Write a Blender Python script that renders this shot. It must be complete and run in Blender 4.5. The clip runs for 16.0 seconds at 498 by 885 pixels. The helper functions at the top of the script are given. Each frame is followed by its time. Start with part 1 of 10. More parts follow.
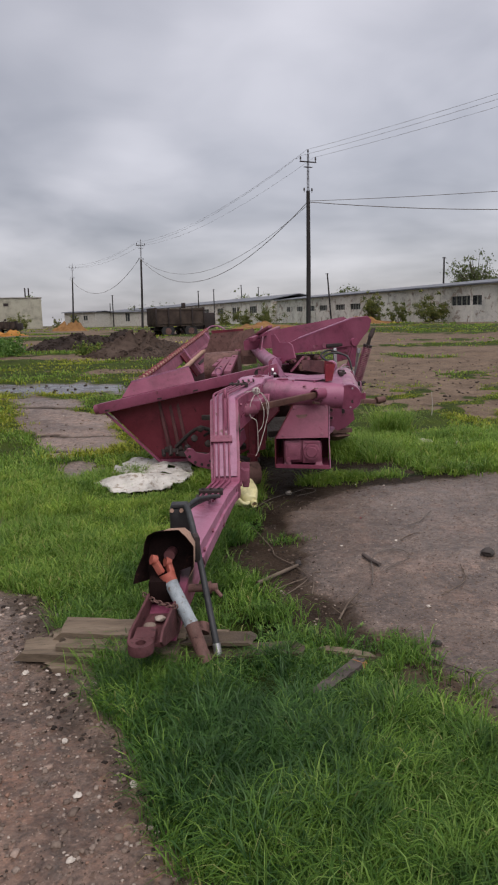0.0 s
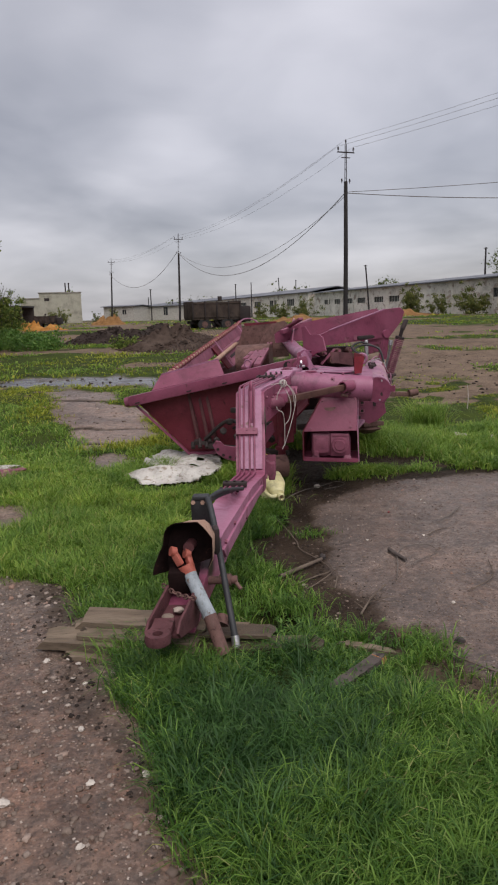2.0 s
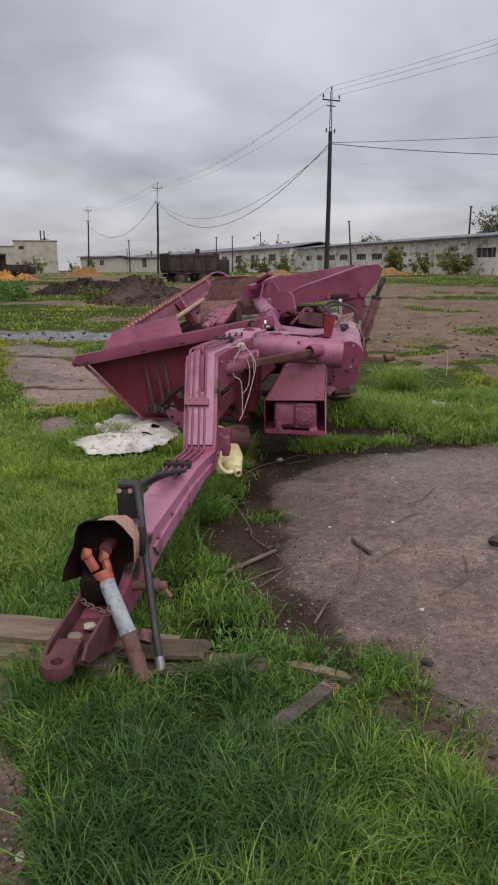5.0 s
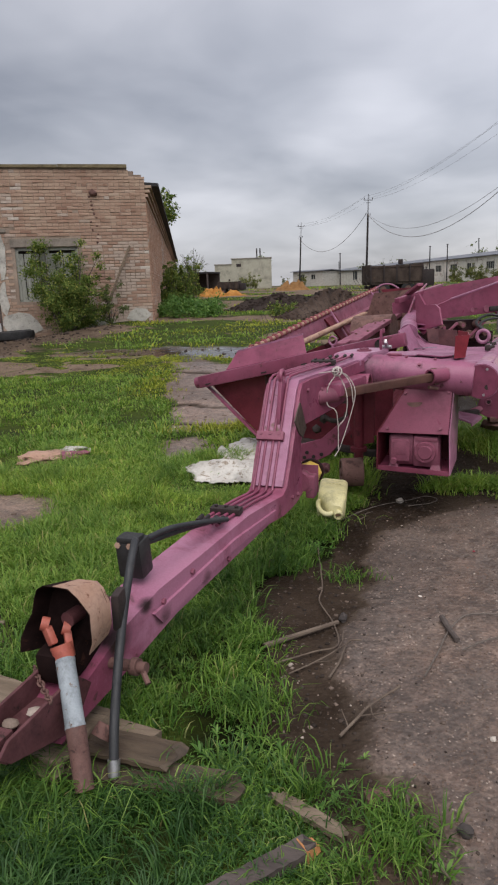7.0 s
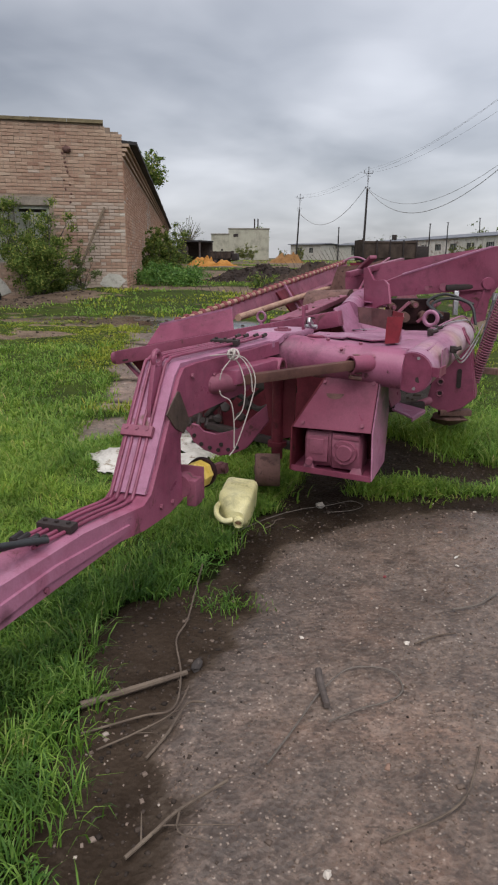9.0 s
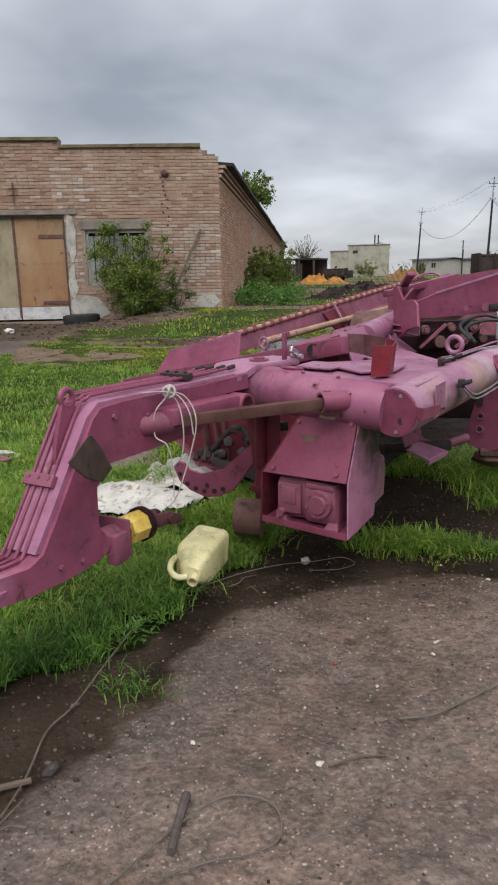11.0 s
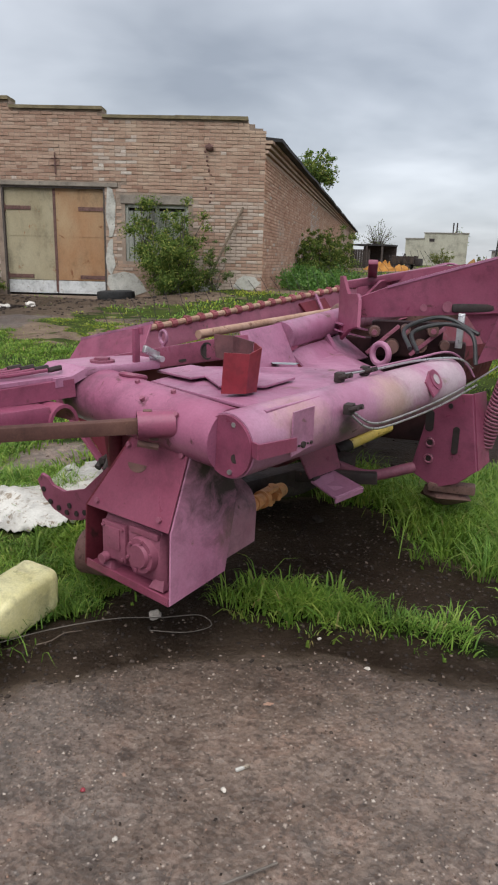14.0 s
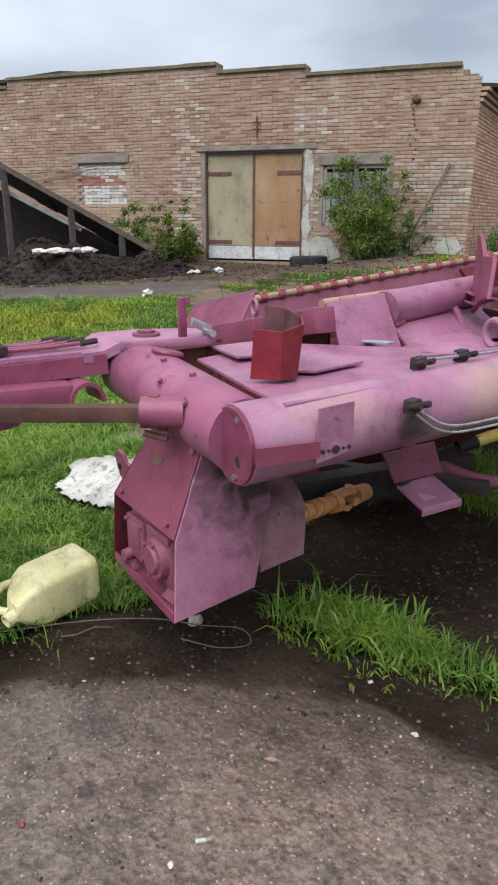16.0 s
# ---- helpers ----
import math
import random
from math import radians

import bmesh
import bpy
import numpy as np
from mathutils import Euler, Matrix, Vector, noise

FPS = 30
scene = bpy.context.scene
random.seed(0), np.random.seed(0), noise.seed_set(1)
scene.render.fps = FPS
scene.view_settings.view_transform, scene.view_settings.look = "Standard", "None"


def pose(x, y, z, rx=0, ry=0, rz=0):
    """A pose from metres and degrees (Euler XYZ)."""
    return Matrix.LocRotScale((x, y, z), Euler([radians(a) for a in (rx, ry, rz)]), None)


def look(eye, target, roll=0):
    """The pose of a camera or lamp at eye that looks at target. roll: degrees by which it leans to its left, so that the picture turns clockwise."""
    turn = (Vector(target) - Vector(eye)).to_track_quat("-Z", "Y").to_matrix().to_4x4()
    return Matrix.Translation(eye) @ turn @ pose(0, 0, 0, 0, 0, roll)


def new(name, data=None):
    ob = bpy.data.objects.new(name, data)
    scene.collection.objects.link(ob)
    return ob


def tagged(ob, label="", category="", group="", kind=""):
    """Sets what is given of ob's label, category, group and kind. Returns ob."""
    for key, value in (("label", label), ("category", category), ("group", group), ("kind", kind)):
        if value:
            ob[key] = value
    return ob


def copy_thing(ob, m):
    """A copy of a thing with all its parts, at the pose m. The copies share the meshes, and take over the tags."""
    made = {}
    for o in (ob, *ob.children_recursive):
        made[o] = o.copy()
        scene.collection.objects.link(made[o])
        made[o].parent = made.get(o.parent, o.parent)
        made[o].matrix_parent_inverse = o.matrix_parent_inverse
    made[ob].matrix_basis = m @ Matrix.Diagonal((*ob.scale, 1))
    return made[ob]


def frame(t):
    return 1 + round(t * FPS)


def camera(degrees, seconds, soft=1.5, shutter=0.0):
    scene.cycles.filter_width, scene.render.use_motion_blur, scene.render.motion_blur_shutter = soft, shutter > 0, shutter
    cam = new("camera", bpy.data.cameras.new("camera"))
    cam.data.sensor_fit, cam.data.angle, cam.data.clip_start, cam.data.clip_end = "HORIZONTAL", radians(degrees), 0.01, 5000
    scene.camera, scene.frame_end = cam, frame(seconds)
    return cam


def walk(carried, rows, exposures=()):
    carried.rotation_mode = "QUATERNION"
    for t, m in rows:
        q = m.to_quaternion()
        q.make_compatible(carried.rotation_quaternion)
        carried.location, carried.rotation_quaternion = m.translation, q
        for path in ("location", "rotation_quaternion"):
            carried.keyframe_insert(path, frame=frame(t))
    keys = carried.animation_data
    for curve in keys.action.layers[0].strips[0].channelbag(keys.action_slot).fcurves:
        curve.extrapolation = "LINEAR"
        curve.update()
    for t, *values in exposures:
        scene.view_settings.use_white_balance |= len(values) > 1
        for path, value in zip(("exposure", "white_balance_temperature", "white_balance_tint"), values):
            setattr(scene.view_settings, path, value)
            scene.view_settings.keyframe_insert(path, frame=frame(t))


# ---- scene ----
cam = camera(40.6, 16.0, 2.1)
METRES, EYE, TILT, LEAN, TURN = 5.515, 1.545, 0.0, 0.0, 0.0
ROWS = [
    (0.0, 0.0, 0.0, 0.0, -0.24, -10.2, 1.34),
    (0.5, -0.0, 0.001, 0.0001, 0.2, -10.33, 1.3),
    (1.0, 0.0028, 0.0019, -0.0003, 1.27, -10.14, 1.51),
    (1.5, 0.0073, 0.0027, -0.0011, 1.8, -10.21, 1.43),
    (2.0, 0.0147, 0.0036, -0.002, 2.91, -10.68, 1.69),
    (2.5, 0.0211, 0.0078, -0.0041, 3.85, -11.74, 1.76),
    (3.0, 0.0232, 0.0152, -0.0047, 2.93, -12.92, 1.31),
    (3.5, 0.02, 0.0408, -0.0059, 1.61, -13.8, -0.51),
    (4.0, 0.0203, 0.0632, -0.004, 0.67, -14.16, 0.07),
    (6.5, 0.1258, 0.2019, -0.0061, 11.68, -14.09, 1.7),
    (7.0, 0.157, 0.2357, -0.005, 18.92, -13.03, 2.08),
    (7.5, 0.1716, 0.2582, -0.0036, 16.32, -14.21, 0.64),
    (8.0, 0.1841, 0.3006, -0.0111, 16.16, -14.98, -0.84),
    (10.5, 0.2851, 0.4873, -0.0149, 26.54, -14.32, 1.59),
    (11.0, 0.3124, 0.5219, -0.0115, 28.91, -13.85, 1.05),
    (11.5, 0.3225, 0.5568, -0.0158, 27.03, -14.49, 0.81),
    (12.0, 0.3259, 0.6022, -0.0114, 26.88, -15.19, -0.85),
    (12.5, 0.3394, 0.6309, -0.0118, 32.12, -14.05, 1.17),
    (13.0, 0.3701, 0.6624, -0.0097, 39.26, -13.23, 0.56),
    (13.5, 0.3861, 0.6903, -0.0123, 35.15, -13.62, 1.69),
    (14.0, 0.3858, 0.731, -0.0118, 35.09, -15.28, -1.49),
    (14.5, 0.3965, 0.7638, -0.0115, 37.11, -15.55, 2.01),
    (15.0, 0.4179, 0.7992, -0.0122, 47.34, -16.96, 1.77),
    (15.5, 0.4212, 0.8245, -0.0148, 50.78, -18.28, 2.08),
    (16.0, 0.4062, 0.8586, -0.0157, 52.63, -18.31, -0.27),
]
walk(cam, [(t, pose(0, 0, EYE, TILT, LEAN, TURN) @ pose(METRES * x, METRES * y, METRES * z, 90 + pitch, roll, yaw)) for t, x, y, z, yaw, pitch, roll in ROWS],
     exposures=[(0.0, 0.21, 6560, 16), (4.0, 0.23, 6560, 16), (7.0, 0.36, 6480, 14), (10.5, 0.48, 6400, 11), (13.0, 0.62, 6380, 10), (14.5, 0.69, 6260, 9), (16.0, 0.86, 6080, 8)])

# ---- world and light: low overcast, brighter towards the far right ----
world = bpy.data.worlds.new("overcast")
scene.world = world
world.use_nodes = True
wn, wl = world.node_tree.nodes, world.node_tree.links
wn.clear()
w_out = wn.new("ShaderNodeOutputWorld")
w_bg = wn.new("ShaderNodeBackground")
w_sky = wn.new("ShaderNodeTexSky")
w_sky.sky_type, w_sky.sun_disc = "NISHITA", False
w_sky.sun_elevation, w_sky.sun_rotation = radians(48), radians(30)
w_tc = wn.new("ShaderNodeTexCoord")
w_sep = wn.new("ShaderNodeSeparateXYZ")
wl.new(w_tc.outputs["Generated"], w_sep.inputs[0])


def w_math(op, a, b):
    n = wn.new("ShaderNodeMath")
    n.operation = op
    for i, v in enumerate((a, b)):
        if isinstance(v, (int, float)):
            n.inputs[i].default_value = v
        else:
            wl.new(v, n.inputs[i])
    return n.outputs[0]


w_den = w_math("ADD", w_math("ABSOLUTE", w_sep.outputs[2], 0), 0.22)
w_vec = wn.new("ShaderNodeCombineXYZ")
wl.new(w_math("DIVIDE", w_sep.outputs[0], w_den), w_vec.inputs[0])
wl.new(w_math("DIVIDE", w_sep.outputs[1], w_den), w_vec.inputs[1])


def w_noise(scale, detail, rough, distort):
    n = wn.new("ShaderNodeTexNoise")
    n.inputs["Scale"].default_value, n.inputs["Detail"].default_value = scale, detail
    n.inputs["Roughness"].default_value, n.inputs["Distortion"].default_value = rough, distort
    wl.new(w_vec.outputs[0], n.inputs["Vector"])
    return n.outputs["Fac"]


w_mix = w_math("ADD", w_math("MULTIPLY", w_noise(0.85, 4, 0.45, 0.3), 0.82), w_math("MULTIPLY", w_noise(2.4, 4, 0.5, 0.4), 0.18))
w_ramp = wn.new("ShaderNodeValToRGB")
for i, (p, c) in enumerate(((0.36, (0.215, 0.230, 0.258)), (0.46, (0.318, 0.334, 0.362)), (0.56, (0.435, 0.450, 0.478)), (0.70, (0.58, 0.595, 0.622)))):
    e = w_ramp.color_ramp.elements[i] if i < 2 else w_ramp.color_ramp.elements.new(p)
    e.position, e.color = p, (*c, 1)
wl.new(w_mix, w_ramp.inputs[0])
w_skys = wn.new("ShaderNodeMixRGB")
w_skys.blend_type, w_skys.inputs[0].default_value = "ADD", 0.012
wl.new(w_ramp.outputs[0], w_skys.inputs[1])
wl.new(w_sky.outputs[0], w_skys.inputs[2])
wl.new(w_skys.outputs[0], w_bg.inputs[0])
# the cloud cover thins towards the far right
w_side = w_math("ADD", w_math("MULTIPLY", w_sep.outputs[0], 0.15), w_math("ADD", w_math("MULTIPLY", w_sep.outputs[1], 0.05), 1.0))
# and hangs darker over the horizon
w_low = w_math("MULTIPLY", w_math("MINIMUM", w_math("ABSOLUTE", w_sep.outputs[2], 0), 0.22), 0.7)
wl.new(w_math("MULTIPLY", w_side, w_math("ADD", w_low, 0.86)), w_bg.inputs[1])
wl.new(w_bg.outputs[0], w_out.inputs[0])

sun = new("sun", bpy.data.lights.new("sun", "SUN"))
sun.data.energy, sun.data.angle, sun.data.color = 2.6, radians(70), (1, 0.97, 0.93)
sun.matrix_world = look((4, -7, 20), (0, 3, 0))

# ---- materials ----


def nodes_of(name):
    m = bpy.data.materials.new(name)
    m.use_nodes = True
    nt = m.node_tree
    return m, nt.nodes, nt.links, nt.nodes["Principled BSDF"]


def noise_node(N, L, scale, detail=4, rough=0.55, vec=None, distort=0.0):
    n = N.new("ShaderNodeTexNoise")
    n.inputs["Scale"].default_value, n.inputs["Detail"].default_value = scale, detail
    n.inputs["Roughness"].default_value, n.inputs["Distortion"].default_value = rough, distort
    if vec is not None:
        L.new(vec, n.inputs["Vector"])
    return n.outputs["Fac"]


def ramp_node(N, L, fac, stops):
    r = N.new("ShaderNodeValToRGB")
    for i, (p, c) in enumerate(stops):
        e = r.color_ramp.elements[i] if i < 2 else r.color_ramp.elements.new(p)
        e.position = p
        e.color = (c, c, c, 1) if isinstance(c, (int, float)) else (*c, 1)
    L.new(fac, r.inputs[0])
    return r.outputs[0]


def mix_node(N, L, fac, a, b, mode="MIX"):
    m = N.new("ShaderNodeMixRGB")
    m.blend_type = mode
    for i, v in enumerate((fac, a, b)):
        if isinstance(v, (int, float)):
            m.inputs[i].default_value = v if i == 0 else (v, v, v, 1)
        elif isinstance(v, tuple):
            m.inputs[i].default_value = (*v, 1)
        else:
            L.new(v, m.inputs[i])
    return m.outputs[0]


def bump_node(N, L, B, height, strength=0.3, dist=0.01):
    b = N.new("ShaderNodeBump")
    b.inputs["Strength"].default_value, b.inputs["Distance"].default_value = strength, dist
    L.new(height, b.inputs["Height"])
    L.new(b.outputs[0], B.inputs["Normal"])


def obj_vec(N, L, scale=(1, 1, 1)):
    tc = N.new("ShaderNodeTexCoord")
    mp = N.new("ShaderNodeMapping")
    mp.inputs["Scale"].default_value = scale
    L.new(tc.outputs["Object"], mp.inputs[0])
    return mp.outputs[0]


def mark_node(N, L, at, radius, amount, fray):
    """A patch of tone round one spot of the place, with a frayed edge; used for stains and painted sheen."""
    g = N.new("ShaderNodeNewGeometry")
    d = N.new("ShaderNodeVectorMath")
    d.operation, d.inputs[1].default_value = "DISTANCE", at
    L.new(g.outputs["Position"], d.inputs[0])
    k = N.new("ShaderNodeMath")
    k.operation, k.inputs[1].default_value, k.inputs[2].default_value = "MULTIPLY_ADD", 1.0 / radius, -0.8
    L.new(d.outputs["Value"], k.inputs[0])
    a = N.new("ShaderNodeMath")
    a.operation, a.inputs[1].default_value = "MULTIPLY_ADD", 1.6
    L.new(fray, a.inputs[0])
    L.new(k.outputs[0], a.inputs[2])
    return ramp_node(N, L, a.outputs[0], ((0.35, amount), (0.95, 0.0)))


def worn(name, base, light, stain, stain_amt=0.5, scale=3.0, rough=0.5, metal=0.0, bump=0.25, grain=90.0, stretch=(1, 1, 1), spec=0.5, marks=()):
    """A worn surface: two tones at a large scale, stains at a middle one, grain in colour and relief at a fine one."""
    m, N, L, B = nodes_of(name)
    v = obj_vec(N, L, stretch)
    big = noise_node(N, L, scale, 5, 0.6, v, 0.3)
    fine = noise_node(N, L, grain, 3, 0.6, v)
    col = mix_node(N, L, ramp_node(N, L, big, ((0.35, 0.0), (0.68, 1.0))), base, light)
    spots = noise_node(N, L, scale * 3.7, 7, 0.68, v, 0.6)
    lo = 0.72 - 0.22 * stain_amt
    sm = ramp_node(N, L, spots, ((lo, 0.0), (lo + 0.07, 1.0)))
    col = mix_node(N, L, sm, col, stain)
    grime = noise_node(N, L, scale * 1.7, 7, 0.75, v, 0.15)
    col = mix_node(N, L, 0.7, col, ramp_node(N, L, grime, ((0.34, 0.5), (0.5, 1.0), (0.68, 1.15))), "MULTIPLY")
    for at, radius, tint, amount in marks:
        col = mix_node(N, L, mark_node(N, L, at, radius, amount, spots), col, tint)
    col = mix_node(N, L, 0.35, col, ramp_node(N, L, fine, ((0.3, 0.55), (0.7, 1.0))), "MULTIPLY")
    L.new(col, B.inputs["Base Color"])
    L.new(ramp_node(N, L, spots, ((0.3, max(0.05, rough - 0.12)), (0.75, min(1.0, rough + 0.25)))), B.inputs["Roughness"])
    B.inputs["Metallic"].default_value = metal
    B.inputs["Specular IOR Level"].default_value = spec
    bump_node(N, L, B, mix_node(N, L, 0.5, fine, spots), bump, 0.004)
    return m


PAINT = worn("pink_paint", (0.205, 0.046, 0.088), (0.262, 0.075, 0.128), (0.095, 0.034, 0.036), 0.50, 2.6, 0.36, 0, 0.16, 120, spec=0.36)
PAINT_DEEP = worn("pink_paint_deep", (0.185, 0.040, 0.073), (0.235, 0.062, 0.105), (0.09, 0.031, 0.032), 0.50, 2.6, 0.38, 0, 0.16, 120, spec=0.36)
PAINT_GIRDER = worn("pink_girder_paint", (0.205, 0.046, 0.088), (0.262, 0.075, 0.128), (0.095, 0.034, 0.036), 0.50, 2.6, 0.36, 0, 0.16, 120, spec=0.36, marks=[((-0.22, 3.55, 0.40), 0.55, (0.40, 0.175, 0.265), 0.85), ((-0.13, 4.1, 0.42), 0.35, (0.38, 0.16, 0.245), 0.7), ((-0.30, 3.16, 0.33), 0.09, (0.02, 0.012, 0.012), 0.95), ((-0.275, 3.33, 0.385), 0.045, (0.02, 0.012, 0.012), 0.95), ((-0.27, 3.42, 0.31), 0.06, (0.03, 0.015, 0.015), 0.9), ((-0.22, 3.72, 0.34), 0.05, (0.05, 0.02, 0.02), 0.8)])
HOODBLACK = worn("black_hood_inside", (0.010, 0.006, 0.006), (0.026, 0.013, 0.012), (0.05, 0.022, 0.016), 0.5, 6, 0.85, 0, 0.3, 110, spec=0.06)
# faded pink, raised further for the wet sky sheen on the tops
PAINT_FADED_SHEEN = worn("pink_paint_faded_sheen", (0.285, 0.105, 0.182), (0.375, 0.180, 0.270), (0.16, 0.085, 0.075), 0.50, 2.2, 0.36, 0, 0.16, 110, spec=0.36)
SCORCH = [((1.0, 6.0, 0.99), 0.17, (0.40, 0.26, 0.20), 0.5), ((1.07, 6.62, 0.95), 0.17, (0.42, 0.30, 0.21), 0.55), ((1.06, 6.80, 0.99), 0.16, (0.47, 0.38, 0.39), 0.5), ((1.06, 6.25, 0.88), 0.11, (0.03, 0.024, 0.022), 0.85), ((1.1, 7.15, 0.95), 0.22, (0.45, 0.40, 0.42), 0.6)]
# base tones of both tubes are raised for the same sky sheen
PAINT_TUBE = worn("pink_tube_scorched", (0.300, 0.125, 0.200), (0.395, 0.215, 0.300), (0.25, 0.165, 0.145), 0.46, 2.4, 0.36, 0, 0.16, 110, spec=0.36, marks=SCORCH)
PAINT_END = worn("pink_paint_burnt_end", (0.255, 0.074, 0.135), (0.325, 0.118, 0.195), (0.095, 0.034, 0.04), 0.46, 2.6, 0.36, 0, 0.16, 120, spec=0.36, marks=[((-0.02, 5.80, 0.92), 0.30, (0.03, 0.02, 0.022), 0.85)])
SOOTED = worn("pink_paint_sooted", (0.310, 0.108, 0.188), (0.390, 0.175, 0.262), (0.20, 0.10, 0.105), 0.30, 2.6, 0.46, 0, 0.16, 110, spec=0.36, marks=[((0.735, 5.97, 0.76), 0.34, (0.022, 0.015, 0.015), 0.95), ((0.73, 6.0, 0.45), 0.15, (0.12, 0.07, 0.06), 0.7)])
PAINT_DIM = worn("pink_paint_dirty", (0.19, 0.05, 0.085), (0.27, 0.085, 0.13), (0.09, 0.05, 0.045), 0.5, 3.0, 0.6, 0, 0.25, 90)
PAINT_DARK = worn("dark_red_paint", (0.12, 0.018, 0.028), (0.165, 0.030, 0.045), (0.055, 0.018, 0.018), 0.5, 2.4, 0.55, 0, 0.2, 90, spec=0.22)
RED = worn("red_paint", (0.19, 0.013, 0.023), (0.235, 0.023, 0.036), (0.15, 0.02, 0.025), 0.2, 4, 0.4, 0, 0.08, 100)
RUST = worn("rust", (0.105, 0.05, 0.042), (0.17, 0.09, 0.075), (0.06, 0.03, 0.025), 0.7, 7, 0.8, 0, 0.5, 160)
RUST_PLATE = worn("rusty_tan_plate", (0.33, 0.19, 0.13), (0.42, 0.27, 0.20), (0.16, 0.07, 0.045), 0.6, 6, 0.75, 0, 0.3, 120)
BLACK = worn("black_rubber", (0.012, 0.012, 0.013), (0.03, 0.03, 0.031), (0.06, 0.055, 0.05), 0.3, 6, 0.5, 0, 0.3, 150)
SHAFTBROWN = worn("brown_shaft", (0.078, 0.036, 0.030), (0.12, 0.060, 0.047), (0.15, 0.085, 0.062), 0.35, 5, 0.7, 0, 0.3, 140, spec=0.2)
MAROON = worn("dark_maroon", (0.018, 0.009, 0.010), (0.045, 0.018, 0.02), (0.01, 0.007, 0.007), 0.5, 6, 0.6, 0, 0.3, 120, spec=0.15)
SOOT = worn("sooty_steel", (0.014, 0.010, 0.010), (0.035, 0.02, 0.018), (0.10, 0.045, 0.03), 0.35, 6, 0.7, 0, 0.3, 110)
HOSE = worn("hose_rubber", (0.013, 0.014, 0.016), (0.03, 0.032, 0.035), (0.08, 0.07, 0.06), 0.3, 9, 0.55, 0, 0.2, 200)
PLATE_BROWN = worn("oily_brown_plate", (0.042, 0.027, 0.020), (0.085, 0.056, 0.042), (0.025, 0.017, 0.014), 0.5, 9, 0.6, 0, 0.2, 120)
MAROON_FORK = worn("maroon_fork", (0.075, 0.022, 0.026), (0.12, 0.042, 0.045), (0.04, 0.018, 0.016), 0.5, 8, 0.6, 0, 0.3, 120)
GREYPINK = worn("sooty_greyed_pink", (0.22, 0.095, 0.125), (0.29, 0.15, 0.185), (0.09, 0.05, 0.05), 0.5, 4, 0.5, 0, 0.18, 110, spec=0.3, marks=[((0.74, 6.05, 0.70), 0.22, (0.02, 0.015, 0.015), 0.9)])
CLEVIS = worn("grimy_maroon_hitch", (0.075, 0.028, 0.030), (0.13, 0.052, 0.058), (0.03, 0.018, 0.016), 0.6, 6, 0.7, 0, 0.4, 130, spec=0.25)
STEEL = worn("bright_steel", (0.42, 0.41, 0.42), (0.56, 0.55, 0.56), (0.25, 0.20, 0.19), 0.35, 9, 0.32, 0.85, 0.1, 200)
GREYSTEEL = worn("grey_tube", (0.24, 0.275, 0.30), (0.34, 0.375, 0.40), (0.17, 0.12, 0.095), 0.5, 9, 0.6, 0.0, 0.2, 160, spec=0.3)
ORANGE = worn("orange_red_yoke", (0.34, 0.075, 0.05), (0.46, 0.14, 0.10), (0.22, 0.07, 0.05), 0.45, 9, 0.55, 0, 0.2, 150)
AMBER = worn("amber_joint", (0.50, 0.20, 0.06), (0.62, 0.32, 0.15), (0.25, 0.09, 0.05), 0.4, 11, 0.55, 0, 0.2, 150)
YELLOW = worn("yellow_paint", (0.66, 0.45, 0.07), (0.76, 0.58, 0.18), (0.16, 0.08, 0.03), 0.55, 9, 0.5, 0, 0.15, 150)
CANISTER = worn("cream_plastic", (0.67, 0.60, 0.28), (0.77, 0.715, 0.42), (0.40, 0.34, 0.17), 0.15, 6, 0.38, 0, 0.08, 120)
STRING = worn("twine", (0.42, 0.37, 0.34), (0.52, 0.47, 0.44), (0.4, 0.33, 0.3), 0.2, 20, 0.9, 0, 0.2, 300)
TARP = worn("white_sheet", (0.42, 0.395, 0.355), (0.60, 0.58, 0.535), (0.24, 0.19, 0.14), 0.8, 4, 0.6, 0, 0.3, 90)
OLDWOOD = worn("weathered_board", (0.115, 0.084, 0.056), (0.22, 0.168, 0.118), (0.055, 0.039, 0.025), 0.5, 5, 0.85, 0, 0.7, 60, (0.5, 3.5, 3.5))
WETWOOD = worn("wet_brown_board", (0.05, 0.034, 0.022), (0.105, 0.076, 0.048), (0.022, 0.016, 0.012), 0.55, 5, 0.6, 0, 0.8, 60, (0.5, 3.5, 3.5))
DARKWOOD = worn("dark_board", (0.055, 0.042, 0.038), (0.10, 0.08, 0.07), (0.03, 0.025, 0.02), 0.5, 5, 0.85, 0, 0.6, 60, (0.5, 3, 3))
FRESHWOOD = worn("fresh_break", (0.42, 0.17, 0.06), (0.5, 0.25, 0.1), (0.3, 0.12, 0.05), 0.3, 20, 0.85, 0, 0.5, 90)
POLEWOOD = worn("tarred_pole", (0.014, 0.012, 0.012), (0.03, 0.025, 0.024), (0.05, 0.043, 0.04), 0.4, 1.5, 0.85, 0, 0.4, 30, (4, 4, 0.5))
TWIG = worn("dry_twig", (0.085, 0.06, 0.045), (0.15, 0.115, 0.085), (0.05, 0.035, 0.03), 0.4, 12, 0.9, 0, 0.4, 150)
WIREGREY = worn("old_wire", (0.09, 0.075, 0.062), (0.16, 0.135, 0.115), (0.08, 0.06, 0.05), 0.3, 9, 0.7, 0, 0.2, 200)
TYRE = worn("tyre_rubber", (0.012, 0.012, 0.013), (0.025, 0.025, 0.026), (0.06, 0.05, 0.04), 0.4, 3, 0.75, 0, 0.4, 60)
